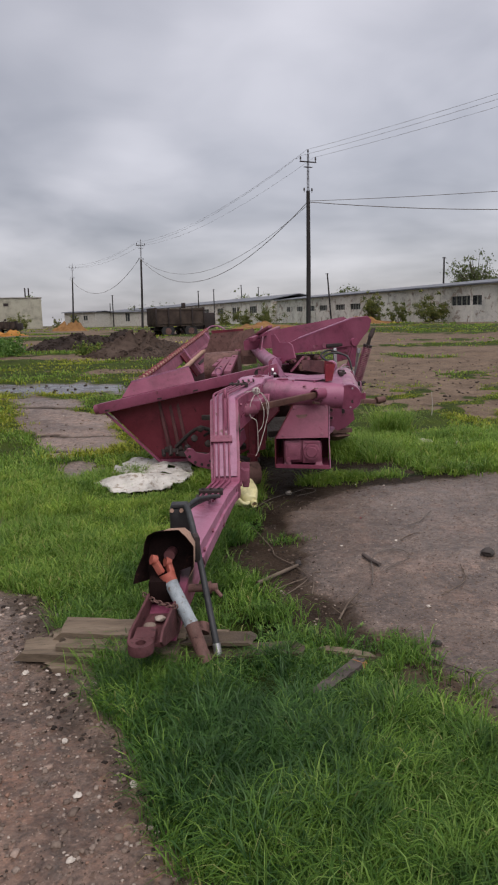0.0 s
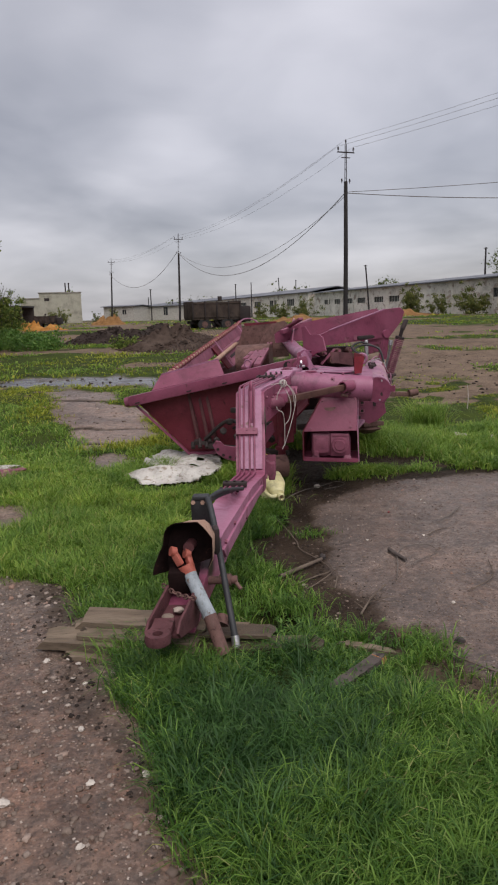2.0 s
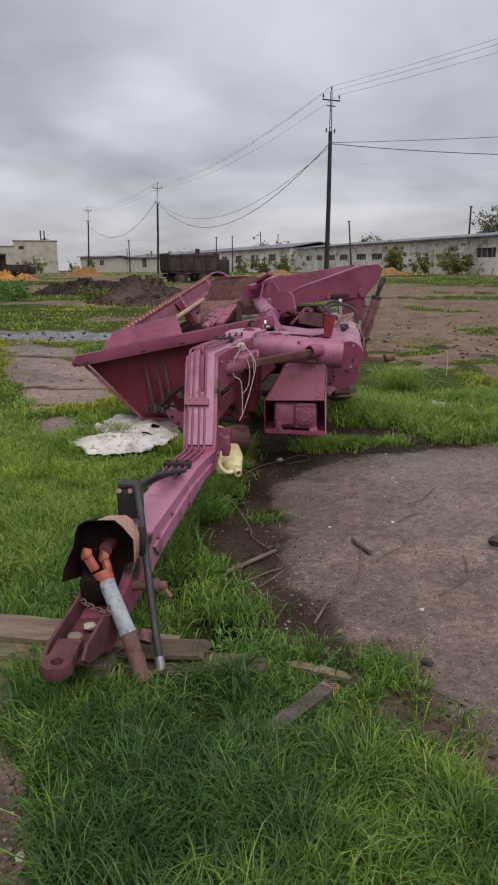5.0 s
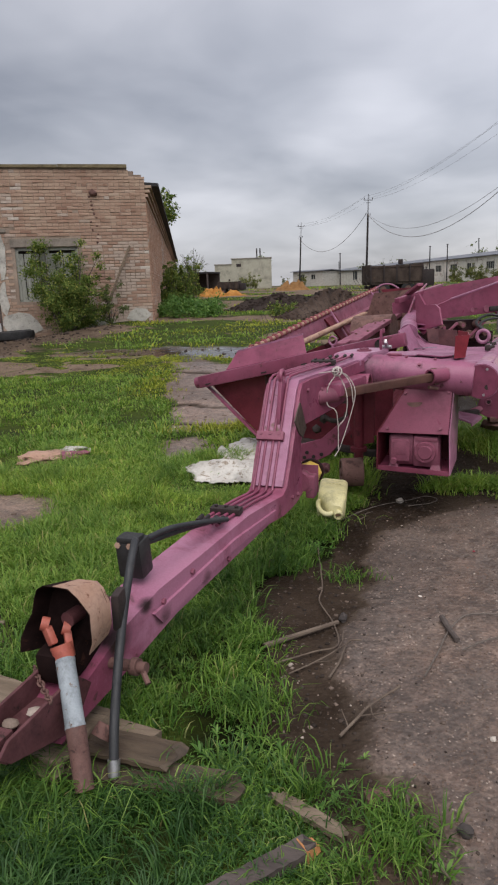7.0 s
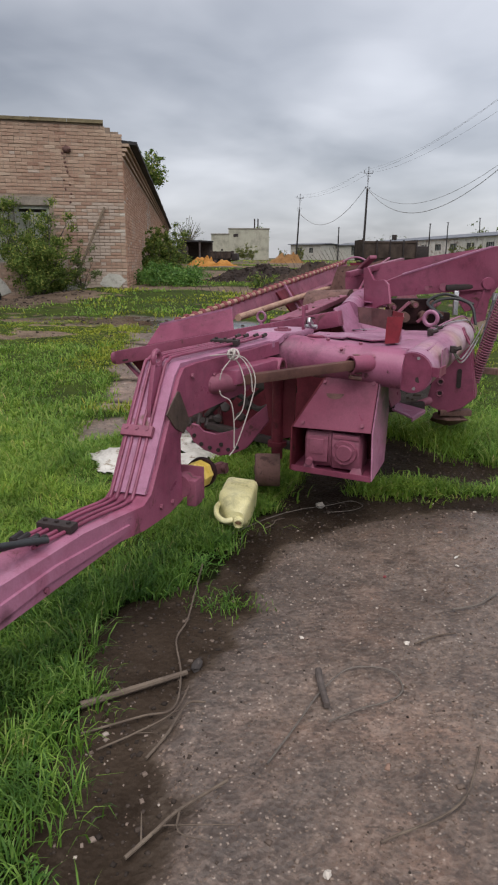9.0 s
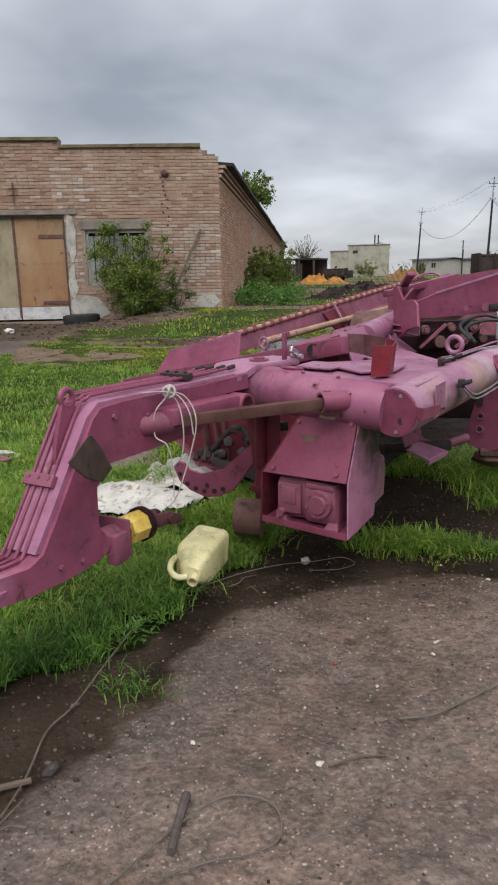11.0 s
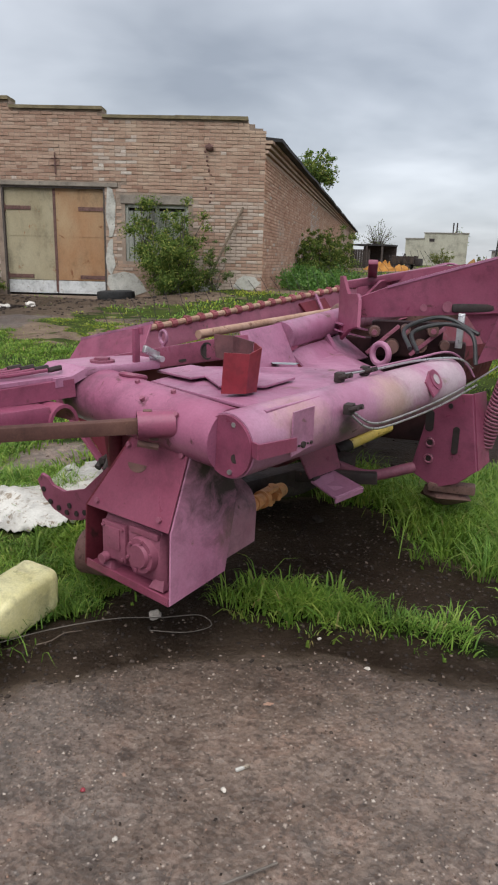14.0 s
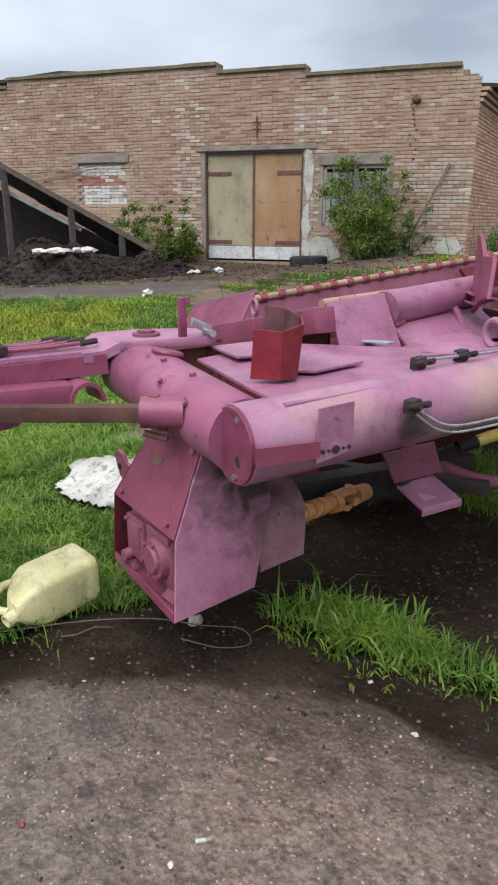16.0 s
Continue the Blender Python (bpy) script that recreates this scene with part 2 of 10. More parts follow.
CONCRETE_GREY = worn("cast_concrete", (0.25, 0.235, 0.205), (0.36, 0.335, 0.30), (0.15, 0.135, 0.11), 0.5, 2, 0.9, 0, 0.5, 40)
STUCCO = worn("old_stucco", (0.40, 0.385, 0.34), (0.52, 0.50, 0.45), (0.20, 0.185, 0.165), 0.5, 3, 0.95, 0, 0.5, 30)
LINTEL = worn("weathered_lintel", (0.20, 0.17, 0.14), (0.29, 0.25, 0.205), (0.10, 0.085, 0.07), 0.55, 2, 0.9, 0, 0.6, 30)
MOSS_CAP = worn("mossy_coping", (0.13, 0.105, 0.055), (0.21, 0.17, 0.10), (0.08, 0.06, 0.045), 0.5, 3, 0.95, 0, 0.6, 20)
GATE = worn("rusted_gate_sheet", (0.31, 0.16, 0.075), (0.37, 0.255, 0.145), (0.20, 0.085, 0.04), 0.6, 0.9, 0.8, 0, 0.25, 40, (1, 1, 0.6))
GATE_OLIVE = worn("olive_gate_sheet", (0.30, 0.25, 0.155), (0.38, 0.33, 0.22), (0.28, 0.14, 0.07), 0.5, 0.9, 0.8, 0, 0.25, 40, (1, 1, 0.6))
GATE_PALE = worn("pale_patch_sheet", (0.52, 0.52, 0.51), (0.66, 0.66, 0.65), (0.28, 0.22, 0.17), 0.5, 3, 0.6, 0.2, 0.2, 40)
WINGREY = worn("painted_shutter", (0.26, 0.27, 0.235), (0.35, 0.355, 0.31), (0.17, 0.15, 0.12), 0.5, 3, 0.8, 0, 0.3, 30, (3, 3, 0.6))
WHITEWALL = worn("peeling_whitewash", (0.66, 0.63, 0.56), (0.80, 0.77, 0.70), (0.40, 0.33, 0.27), 0.8, 0.22, 0.95, 0, 0.3, 8, (1, 1, 1.4))
BEIGE = worn("beige_render", (0.34, 0.33, 0.26), (0.41, 0.40, 0.32), (0.26, 0.25, 0.20), 0.4, 0.3, 0.95, 0, 0.2, 8)
ROOFGREY = worn("fibre_cement_roof", (0.12, 0.13, 0.15), (0.19, 0.20, 0.225), (0.08, 0.08, 0.09), 0.4, 0.4, 0.9, 0, 0.2, 8)
ROOFDARK = worn("dark_roofing_felt", (0.018, 0.017, 0.018), (0.035, 0.033, 0.034), (0.07, 0.06, 0.05), 0.3, 1.2, 0.85, 0, 0.4, 20)
TRUCKDARK = worn("dirty_truck_body", (0.04, 0.03, 0.026), (0.085, 0.064, 0.053), (0.12, 0.07, 0.05), 0.45, 1.2, 0.9, 0, 0.3, 20, spec=0.1)
GLASS_DARK = worn("dim_window_pane", (0.03, 0.034, 0.037), (0.05, 0.055, 0.06), (0.1, 0.1, 0.1), 0.3, 1.0, 0.2, 0, 0.05, 30)
MANURE = worn("dark_heap_soil", (0.022, 0.016, 0.014), (0.046, 0.035, 0.03), (0.075, 0.058, 0.047), 0.5, 1.6, 0.95, 0, 1.0, 9, spec=0.08)
STRAW = worn("wet_straw", (0.19, 0.098, 0.038), (0.27, 0.15, 0.064), (0.12, 0.065, 0.032), 0.5, 1.5, 0.95, 0, 0.9, 14, spec=0.1)
STRAW_ORANGE = worn("orange_straw", (0.30, 0.13, 0.03), (0.42, 0.21, 0.06), (0.16, 0.08, 0.03), 0.5, 1.5, 0.95, 0, 0.9, 14, spec=0.1)
BARK = worn("bark", (0.07, 0.055, 0.045), (0.12, 0.10, 0.085), (0.04, 0.035, 0.03), 0.5, 6, 0.95, 0, 0.6, 50)


def island_mat(name, stops, rough=0.8, grain=60.0, stain=None, bump=0.3, trans=0.0, spec=0.25, patch=None):
    """For joined small pieces: each piece takes its own tone."""
    m, N, L, B = nodes_of(name)
    g = N.new("ShaderNodeNewGeometry")
    v = obj_vec(N, L)
    col = ramp_node(N, L, g.outputs["Random Per Island"], stops)
    fine = noise_node(N, L, grain, 3, 0.6, v)
    col = mix_node(N, L, 0.5, col, ramp_node(N, L, fine, ((0.3, 0.55), (0.7, 1.0))), "MULTIPLY")
    if stain:
        big = noise_node(N, L, stain[1], 5, 0.65, v, 0.4)
        col = mix_node(N, L, ramp_node(N, L, big, ((stain[2], 0.0), (stain[2] + 0.14, stain[3]))), col, stain[0])
    if patch:
        wide = noise_node(N, L, patch[1], 4, 0.6, v, 0.6)
        col = mix_node(N, L, ramp_node(N, L, wide, ((0.47, 0.0), (0.62, patch[2]))), col, patch[0], "MULTIPLY")
    L.new(col, B.inputs["Base Color"])
    B.inputs["Roughness"].default_value = rough
    B.inputs["Specular IOR Level"].default_value = spec
    if trans:
        t = N.new("ShaderNodeBsdfTranslucent")
        L.new(col, t.inputs[0])
        x = N.new("ShaderNodeMixShader")
        x.inputs[0].default_value = trans
        L.new(B.outputs[0], x.inputs[1])
        L.new(t.outputs[0], x.inputs[2])
        L.new(x.outputs[0], N["Material Output"].inputs[0])
    else:
        bump_node(N, L, B, fine, bump, 0.006)
    return m


GRASS = island_mat("grass_blades", ((0.0, (0.042, 0.114, 0.016)), (0.4, (0.094, 0.200, 0.026)), (0.8, (0.166, 0.288, 0.044)), (0.97, (0.23, 0.36, 0.085)), (1.0, (0.34, 0.30, 0.13))), 0.55, 20, ((0.023, 0.070, 0.013), 5.0, 0.49, 0.75), 0, 0.38, 0.3, patch=((1.4, 1.32, 1.2), 1.3, 0.9))
GRASS_MID = island_mat("short_turf", ((0.0, (0.090, 0.188, 0.026)), (0.4, (0.164, 0.300, 0.044)), (0.8, (0.250, 0.382, 0.066)), (0.96, (0.33, 0.42, 0.095)), (1.0, (0.40, 0.34, 0.15))), 0.55, 20, ((0.050, 0.110, 0.017), 2.2, 0.50, 0.6), 0, 0.4, 0.3, patch=((1.45, 1.3, 1.1), 1.1, 0.9))
GRASS_LUSH = island_mat("lush_dark_grass", ((0.0, (0.024, 0.076, 0.016)), (0.5, (0.050, 0.130, 0.027)), (1.0, (0.105, 0.215, 0.046))), 0.5, 20, ((0.018, 0.056, 0.013), 5.0, 0.47, 0.75), 0, 0.35, 0.35)
GRASS_YEL = island_mat("yellowish_grass", ((0.0, (0.17, 0.24, 0.02)), (0.5, (0.30, 0.345, 0.035)), (1.0, (0.41, 0.40, 0.06))), 0.6, 20, None, 0, 0.3)
WEED = island_mat("weed_leaves", ((0.0, (0.055, 0.145, 0.024)), (0.6, (0.105, 0.225, 0.038)), (1.0, (0.185, 0.30, 0.07))), 0.5, 40, None, 0, 0.3, 0.3)
LEAF = island_mat("bush_leaves", ((0.0, (0.055, 0.10, 0.018)), (0.5, (0.125, 0.19, 0.036)), (0.82, (0.215, 0.275, 0.06)), (1.0, (0.38, 0.38, 0.09))), 0.75, 30, None, 0, 0.35)
LEAF_DULL = island_mat("dull_far_leaves", ((0.0, (0.07, 0.095, 0.025)), (0.6, (0.15, 0.175, 0.045)), (1.0, (0.28, 0.27, 0.08))), 0.7, 30, None, 0, 0.3)
BARE_DISC = worn("bare_pinkish_disc", (0.40, 0.31, 0.34), (0.50, 0.42, 0.44), (0.25, 0.18, 0.17), 0.5, 6, 0.5, 0.1, 0.1, 90)
LEAF_PALE = island_mat("pale_leaves", ((0.0, (0.08, 0.11, 0.03)), (1.0, (0.17, 0.20, 0.08))), 0.6, 30, None, 0, 0.3)
PEBBLE = island_mat("pebbles", ((0.0, (0.11, 0.08, 0.064)), (0.45, (0.18, 0.135, 0.108)), (0.8, (0.26, 0.205, 0.17)), (0.93, (0.42, 0.36, 0.31)), (1.0, (0.24, 0.14, 0.10))), 0.75, 120)
CRUMB = island_mat("dark_crumbs", ((0.0, (0.022, 0.016, 0.013)), (0.6, (0.042, 0.031, 0.025)), (0.92, (0.075, 0.056, 0.045)), (1.0, (0.16, 0.12, 0.095))), 0.95, 80)
BRICK_STOPS = ((0.0, (0.265, 0.158, 0.116)), (0.12, (0.325, 0.205, 0.150)), (0.55, (0.362, 0.242, 0.178)), (0.92, (0.395, 0.275, 0.206)), (1.0, (0.445, 0.338, 0.262)))
BRICKS = island_mat("old_bricks", BRICK_STOPS, 0.92, 25, ((0.43, 0.33, 0.245), 0.42, 0.48, 0.6))
BRICKS_WHITE = island_mat("white_infill_bricks", ((0.0, (0.40, 0.34, 0.30)), (0.3, (0.56, 0.53, 0.49)), (1.0, (0.68, 0.66, 0.62))), 0.95, 25)
BRICKS_RED = island_mat("red_infill_bricks", ((0.0, (0.30, 0.12, 0.09)), (1.0, (0.40, 0.20, 0.15))), 0.95, 25)
# lighter than the front's bricks: the brighter sky on that side is painted in
BRICKS_SIDE = island_mat("side_wall_bricks", ((0.0, (0.38, 0.21, 0.14)), (0.3, (0.47, 0.275, 0.19)), (0.8, (0.53, 0.33, 0.235)), (1.0, (0.60, 0.43, 0.32))), 0.92, 25, ((0.52, 0.42, 0.34), 0.5, 0.56, 0.6))
BRICKS_PALE = island_mat("limewashed_bricks", ((0.0, (0.36, 0.27, 0.21)), (0.5, (0.45, 0.37, 0.31)), (1.0, (0.55, 0.49, 0.43))), 0.95, 25, ((0.36, 0.21, 0.155), 0.9, 0.55, 0.7))


def brick_object_mat():
    m, N, L, B = nodes_of("single_bricks")
    info = N.new("ShaderNodeObjectInfo")
    tc = N.new("ShaderNodeTexCoord")
    col = ramp_node(N, L, info.outputs["Random"], BRICK_STOPS)
    fine = noise_node(N, L, 25, 3, 0.6, tc.outputs["Object"])
    col = mix_node(N, L, 0.5, col, ramp_node(N, L, fine, ((0.3, 0.55), (0.7, 1.0))), "MULTIPLY")
    L.new(col, B.inputs["Base Color"])
    B.inputs["Roughness"].default_value = 0.92
    bump_node(N, L, B, fine, 0.3, 0.006)
    return m


BRICK_ONE = brick_object_mat()
MORTAR = worn("mortar", (0.205, 0.145, 0.108), (0.35, 0.275, 0.215), (0.12, 0.085, 0.065), 0.45, 0.8, 0.95, 0, 0.5, 40)


def brick_far_mat():
    m, N, L, B = nodes_of("side_wall_brickwork")
    tc = N.new("ShaderNodeTexCoord")
    bt = N.new("ShaderNodeTexBrick")
    L.new(tc.outputs["UV"], bt.inputs[0])
    bt.inputs["Scale"].default_value = 1.0
    bt.inputs["Brick Width"].default_value, bt.inputs["Row Height"].default_value, bt.inputs["Mortar Size"].default_value = 0.26, 0.077, 0.008
    bt.inputs["Color1"].default_value, bt.inputs["Color2"].default_value, bt.inputs["Mortar"].default_value = (0.33, 0.18, 0.13, 1), (0.41, 0.26, 0.19, 1), (0.33, 0.26, 0.20, 1)
    v = obj_vec(N, L)
    big = noise_node(N, L, 0.5, 5, 0.65, v, 0.4)
    col = mix_node(N, L, ramp_node(N, L, big, ((0.52, 0.0), (0.66, 0.75))), bt.outputs[0], (0.42, 0.36, 0.31))
    L.new(col, B.inputs["Base Color"])
    B.inputs["Roughness"].default_value = 0.95
    bump_node(N, L, B, bt.outputs[1], -0.4, 0.01)
    return m


BRICK_FAR = brick_far_mat()


def ground_mat():
    """Soil, broken concrete with pebbles, and turf, mixed by the zones laid into the sheet."""
    m, N, L, B = nodes_of("yard_ground")
    v = obj_vec(N, L)
    at = N.new("ShaderNodeAttribute")
    at.attribute_name = "zone"
    sp = N.new("ShaderNodeSeparateColor")
    L.new(at.outputs["Color"], sp.inputs[0])
    turf, slab, wet = sp.outputs[0], sp.outputs[1], sp.outputs[2]
    n1, n2, n3, n4 = (noise_node(N, L, s, 6, 0.62, v, 0.3) for s in (0.35, 2.2, 14, 75))
    soil = mix_node(N, L, ramp_node(N, L, n2, ((0.35, 0.0), (0.65, 1.0))), (0.105, 0.074, 0.052), (0.215, 0.158, 0.115))
    soil = mix_node(N, L, ramp_node(N, L, n3, ((0.52, 0.0), (0.62, 1.0))), soil, (0.20, 0.15, 0.112))
    con = mix_node(N, L, ramp_node(N, L, n2, ((0.38, 0.0), (0.62, 1.0))), (0.100, 0.070, 0.053), (0.176, 0.128, 0.100))
    lump = noise_node(N, L, 31, 3, 0.6, v, 0.9)
    earth = noise_node(N, L, 3.1, 6, 0.66, v, 0.5)
    con = mix_node(N, L, ramp_node(N, L, earth, ((0.50, 0.0), (0.60, 0.7))), con, (0.172, 0.112, 0.083))
    con = mix_node(N, L, ramp_node(N, L, n1, ((0.46, 0.0), (0.60, 0.65))), con, (0.116, 0.096, 0.085))
    con = mix_node(N, L, 0.85, con, ramp_node(N, L, noise_node(N, L, 7.5, 5, 0.62, v, 0.7), ((0.34, 0.62), (0.5, 0.98), (0.66, 1.30))), "MULTIPLY")
    con = mix_node(N, L, 0.8, con, ramp_node(N, L, noise_node(N, L, 55, 6, 0.75, v, 0.2), ((0.34, 0.52), (0.5, 0.97), (0.66, 1.45))), "MULTIPLY")
    vo = N.new("ShaderNodeTexVoronoi")
    vo.inputs["Scale"].default_value = 46
    L.new(v, vo.inputs["Vector"])
    v2 = N.new("ShaderNodeTexVoronoi")
    v2.inputs["Scale"].default_value = 62
    L.new(v, v2.inputs["Vector"])
    crumb = noise_node(N, L, 24, 6, 0.72, v, 0.6)
    con = mix_node(N, L, ramp_node(N, L, crumb, ((0.53, 0.0), (0.61, 0.78))), con, (0.058, 0.041, 0.032))
    con = mix_node(N, L, ramp_node(N, L, crumb, ((0.36, 0.55), (0.45, 0.0))), con, (0.25, 0.19, 0.152))
    dark = mix_node(N, L, 1.0, ramp_node(N, L, vo.outputs["Distance"], ((0.08, 0.8), (0.28, 0.0))), ramp_node(N, L, vo.outputs["Color"], ((0.50, 0.0), (0.58, 1.0))), "MULTIPLY")
    con = mix_node(N, L, dark, con, (0.040, 0.029, 0.023))
    pale = mix_node(N, L, 1.0, ramp_node(N, L, v2.outputs["Distance"], ((0.12, 0.85), (0.30, 0.0))), ramp_node(N, L, v2.outputs["Color"], ((0.64, 0.0), (0.70, 1.0))), "MULTIPLY")
    con = mix_node(N, L, pale, con, (0.40, 0.335, 0.285))
    con = mix_node(N, L, ramp_node(N, L, noise_node(N, L, 9, 6, 0.75, v, 0.5), ((0.56, 0.0), (0.70, 0.5))), con, (0.06, 0.044, 0.035))
    # front slab brightened in its base colour for the wet sheen
    con = mix_node(N, L, mark_node(N, L, (0.9, 3.3, 0.0), 1.2, 0.9, n3), con, (1.50, 1.43, 1.38), "MULTIPLY")
    con = mix_node(N, L, mark_node(N, L, (-1.7, 1.4, 0.0), 1.9, 0.9, n3), con, (1.6, 1.28, 1.12), "MULTIPLY")
    # path slabs brightened for the sky they reflect at low angles
    con = mix_node(N, L, mark_node(N, L, (-2.6, 9.4, 0.0), 3.4, 0.95, n3), con, (1.6, 1.5, 1.42), "MULTIPLY")
    con = mix_node(N, L, mark_node(N, L, (-2.5, 5.0, 0.0), 1.0, 0.95, n3), con, (1.5, 1.42, 1.36), "MULTIPLY")
    # turf ground kept dark to stand for shade between the blades
    tf = mix_node(N, L, ramp_node(N, L, n2, ((0.35, 0.0), (0.65, 1.0))), (0.022, 0.033, 0.008), (0.062, 0.086, 0.016))
    tf = mix_node(N, L, ramp_node(N, L, n3, ((0.5, 0.0), (0.66, 0.5))), tf, (0.03, 0.032, 0.014))
    jag = N.new("ShaderNodeMath")
    jag.operation = "ADD"
    L.new(turf, jag.inputs[0])
    j2 = N.new("ShaderNodeMath")
    j2.operation, j2.inputs[1].default_value = "MULTIPLY_ADD", 0.9
    j2.inputs[2].default_value = -0.45
    L.new(n3, j2.inputs[0])
    L.new(j2.outputs[0], jag.inputs[1])
    col = mix_node(N, L, ramp_node(N, L, slab, ((0.35, 0.0), (0.65, 1.0))), soil, con)
    col = mix_node(N, L, ramp_node(N, L, jag.outputs[0], ((0.35, 0.0), (0.65, 1.0))), col, tf)
    # wet soil, and the shade painted under the mower and header
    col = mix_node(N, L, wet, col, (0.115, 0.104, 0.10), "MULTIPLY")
    col = mix_node(N, L, 0.5, col, ramp_node(N, L, n4, ((0.3, 0.45), (0.7, 1.0))), "MULTIPLY")
    L.new(col, B.inputs["Base Color"])
    rr = mix_node(N, L, wet, ramp_node(N, L, n2, ((0.3, 0.68), (0.7, 0.92))), 0.5)
    rr = mix_node(N, L, slab, rr, mix_node(N, L, ramp_node(N, L, n1, ((0.42, 0.0), (0.58, 1.0))), ramp_node(N, L, n3, ((0.3, 0.26), (0.7, 0.50))), ramp_node(N, L, n3, ((0.3, 0.42), (0.7, 0.70)))))
    rr = mix_node(N, L, at.outputs["Alpha"], rr, 0.07)
    L.new(rr, B.inputs["Roughness"])
    L.new(mix_node(N, L, at.outputs["Alpha"], ramp_node(N, L, slab, ((0.2, 0.05), (1.0, 0.62))), 0.6), B.inputs["Specular IOR Level"])
    hgt = mix_node(N, L, 0.45, mix_node(N, L, 0.5, n3, lump), n4)
    hgt = mix_node(N, L, 0.35, hgt, vo.outputs["Distance"])
    calm = N.new("ShaderNodeMath")
    calm.operation, calm.inputs[1].default_value, calm.inputs[2].default_value = "MULTIPLY_ADD", -0.25, 1.0
    L.new(slab, calm.inputs[0])
    hgt = mix_node(N, L, 1.0, hgt, calm.outputs[0], "MULTIPLY")
    hgt = mix_node(N, L, at.outputs["Alpha"], hgt, 0.5)
    bump_node(N, L, B, hgt, 0.85, 0.019)
    return m


GROUND = ground_mat()

# ---- mesh helpers ----


def world_of(ob):
    p = Vector((0, 0, 0))
    while ob is not None:
        p += ob.location
        ob = ob.parent
    return p


def thing(name, at=(0, 0, 0), label="", category="", group="", kind=""):
    ob = new(name)
    ob.location = at
    ob.empty_display_size = 0.1
    return tagged(ob, label, category, group, kind)


def mesh_of(name, bm, material, smooth=35):
    me = bpy.data.meshes.new(name)
    if isinstance(bm, bmesh.types.BMesh):
        bmesh.ops.recalc_face_normals(bm, faces=bm.faces)
        bm.to_mesh(me)
        bm.free()
    else:
        me.from_pydata([tuple(p) for p in bm[0]], [], [tuple(f) for f in bm[1]])
    me.materials.append(material)
    if smooth:
        me.polygons.foreach_set("use_smooth", [True] * len(me.polygons))
        me.set_sharp_from_angle(angle=radians(smooth))
    return me


def part(name, bm, material, parent, label="", smooth=35):
    """One mesh, in world places, under a thing or a part."""
    ob = new(name, mesh_of(name, bm, material, smooth))
    ob.parent = parent
    ob.location = -world_of(parent)
    return tagged(ob, label)


def islands(name, bm, material, parent, label="", smooth=35):
    """Each loose piece of bm as a part of its own."""
    left = set(bm.verts)
    while left:
        todo, seen = [left.pop()], []
        while todo:
            v = todo.pop()
            seen.append(v)
            for e in v.link_edges:
                w = e.other_vert(v)
                if w in left:
                    left.remove(w)
                    todo.append(w)
        piece, mapped = bmesh.new(), {}
        for v in seen:
            mapped[v] = piece.verts.new(v.co)
        for f in {f for v in seen for f in v.link_faces}:
            piece.faces.new([mapped[v] for v in f.verts])
        part(name, piece, material, parent, label, smooth)
    bm.free()


def solid(name, bm, material, label="", category="", group="", kind="", at=None, smooth=35):
    """One mesh that is a thing of its own."""
    ob = new(name, mesh_of(name, bm, material, smooth))
    if at is not None:
        ob.data.transform(Matrix.Translation(-Vector(at)))
        ob.location = at
    return tagged(ob, label, category, group, kind)


def add_box(bm, c, size, rot=None, bevel=0.0):
    m = Matrix.Translation(c)
    if rot is not None:
        m = m @ rot.to_4x4()
    r = bmesh.ops.create_cube(bm, size=1, matrix=m @ Matrix.Diagonal((*size, 1)))
    if bevel:
        es = list({e for v in r["verts"] for e in v.link_edges})
        bmesh.ops.bevel(bm, geom=es, offset=bevel, segments=2, profile=0.6, affect="EDGES")
    return bm


def axes(p0, p1):
    d = (Vector(p1) - Vector(p0)).normalized()
    u = d.cross(Vector((0, 0, 1)))
    if u.length < 1e-3:
        u = Vector((1, 0, 0))
    u.normalize()
    return d, u, u.cross(d).normalized()


def add_bar(bm, p0, p1, w, h, bevel=0.0, up=None):
    """A square bar from p0 to p1, w across and h high."""
    p0, p1 = Vector(p0), Vector(p1)
    d, u, n = axes(p0, p1)
    if up is not None:
        u = d.cross(Vector(up)).normalized()
        n = u.cross(d).normalized()
    rot = Matrix((u, d, n)).transposed()
    return add_box(bm, (p0 + p1) / 2, (w, (p1 - p0).length, h), rot, bevel)


def add_cyl(bm, p0, p1, r0, r1=None, n=20, cap=True):
    p0, p1 = Vector(p0), Vector(p1)
    r1 = r0 if r1 is None else r1
    d, u, w = axes(p0, p1)
    a = [bm.verts.new(p0 + r0 * (math.cos(2 * math.pi * i / n) * u + math.sin(2 * math.pi * i / n) * w)) for i in range(n)]
    b = [bm.verts.new(p1 + r1 * (math.cos(2 * math.pi * i / n) * u + math.sin(2 * math.pi * i / n) * w)) for i in range(n)]
    for i in range(n):
        bm.faces.new((a[i], a[(i + 1) % n], b[(i + 1) % n], b[i]))
    if cap:
        bm.faces.new(a[::-1])
        bm.faces.new(b)
    return bm


def add_pipe(bm, p0, p1, r, wall=0.006, n=24):
    """An open pipe with a wall."""
    p0, p1 = Vector(p0), Vector(p1)
    d, u, w = axes(p0, p1)
    rings = []
    for p, rr in ((p0, r), (p1, r), (p1, r - wall), (p0, r - wall)):
        rings.append([bm.verts.new(p + rr * (math.cos(2 * math.pi * i / n) * u + math.sin(2 * math.pi * i / n) * w)) for i in range(n)])
    for k in range(4):
        a, b = rings[k], rings[(k + 1) % 4]
        for i in range(n):
            bm.faces.new((a[i], a[(i + 1) % n], b[(i + 1) % n], b[i]))
    return bm


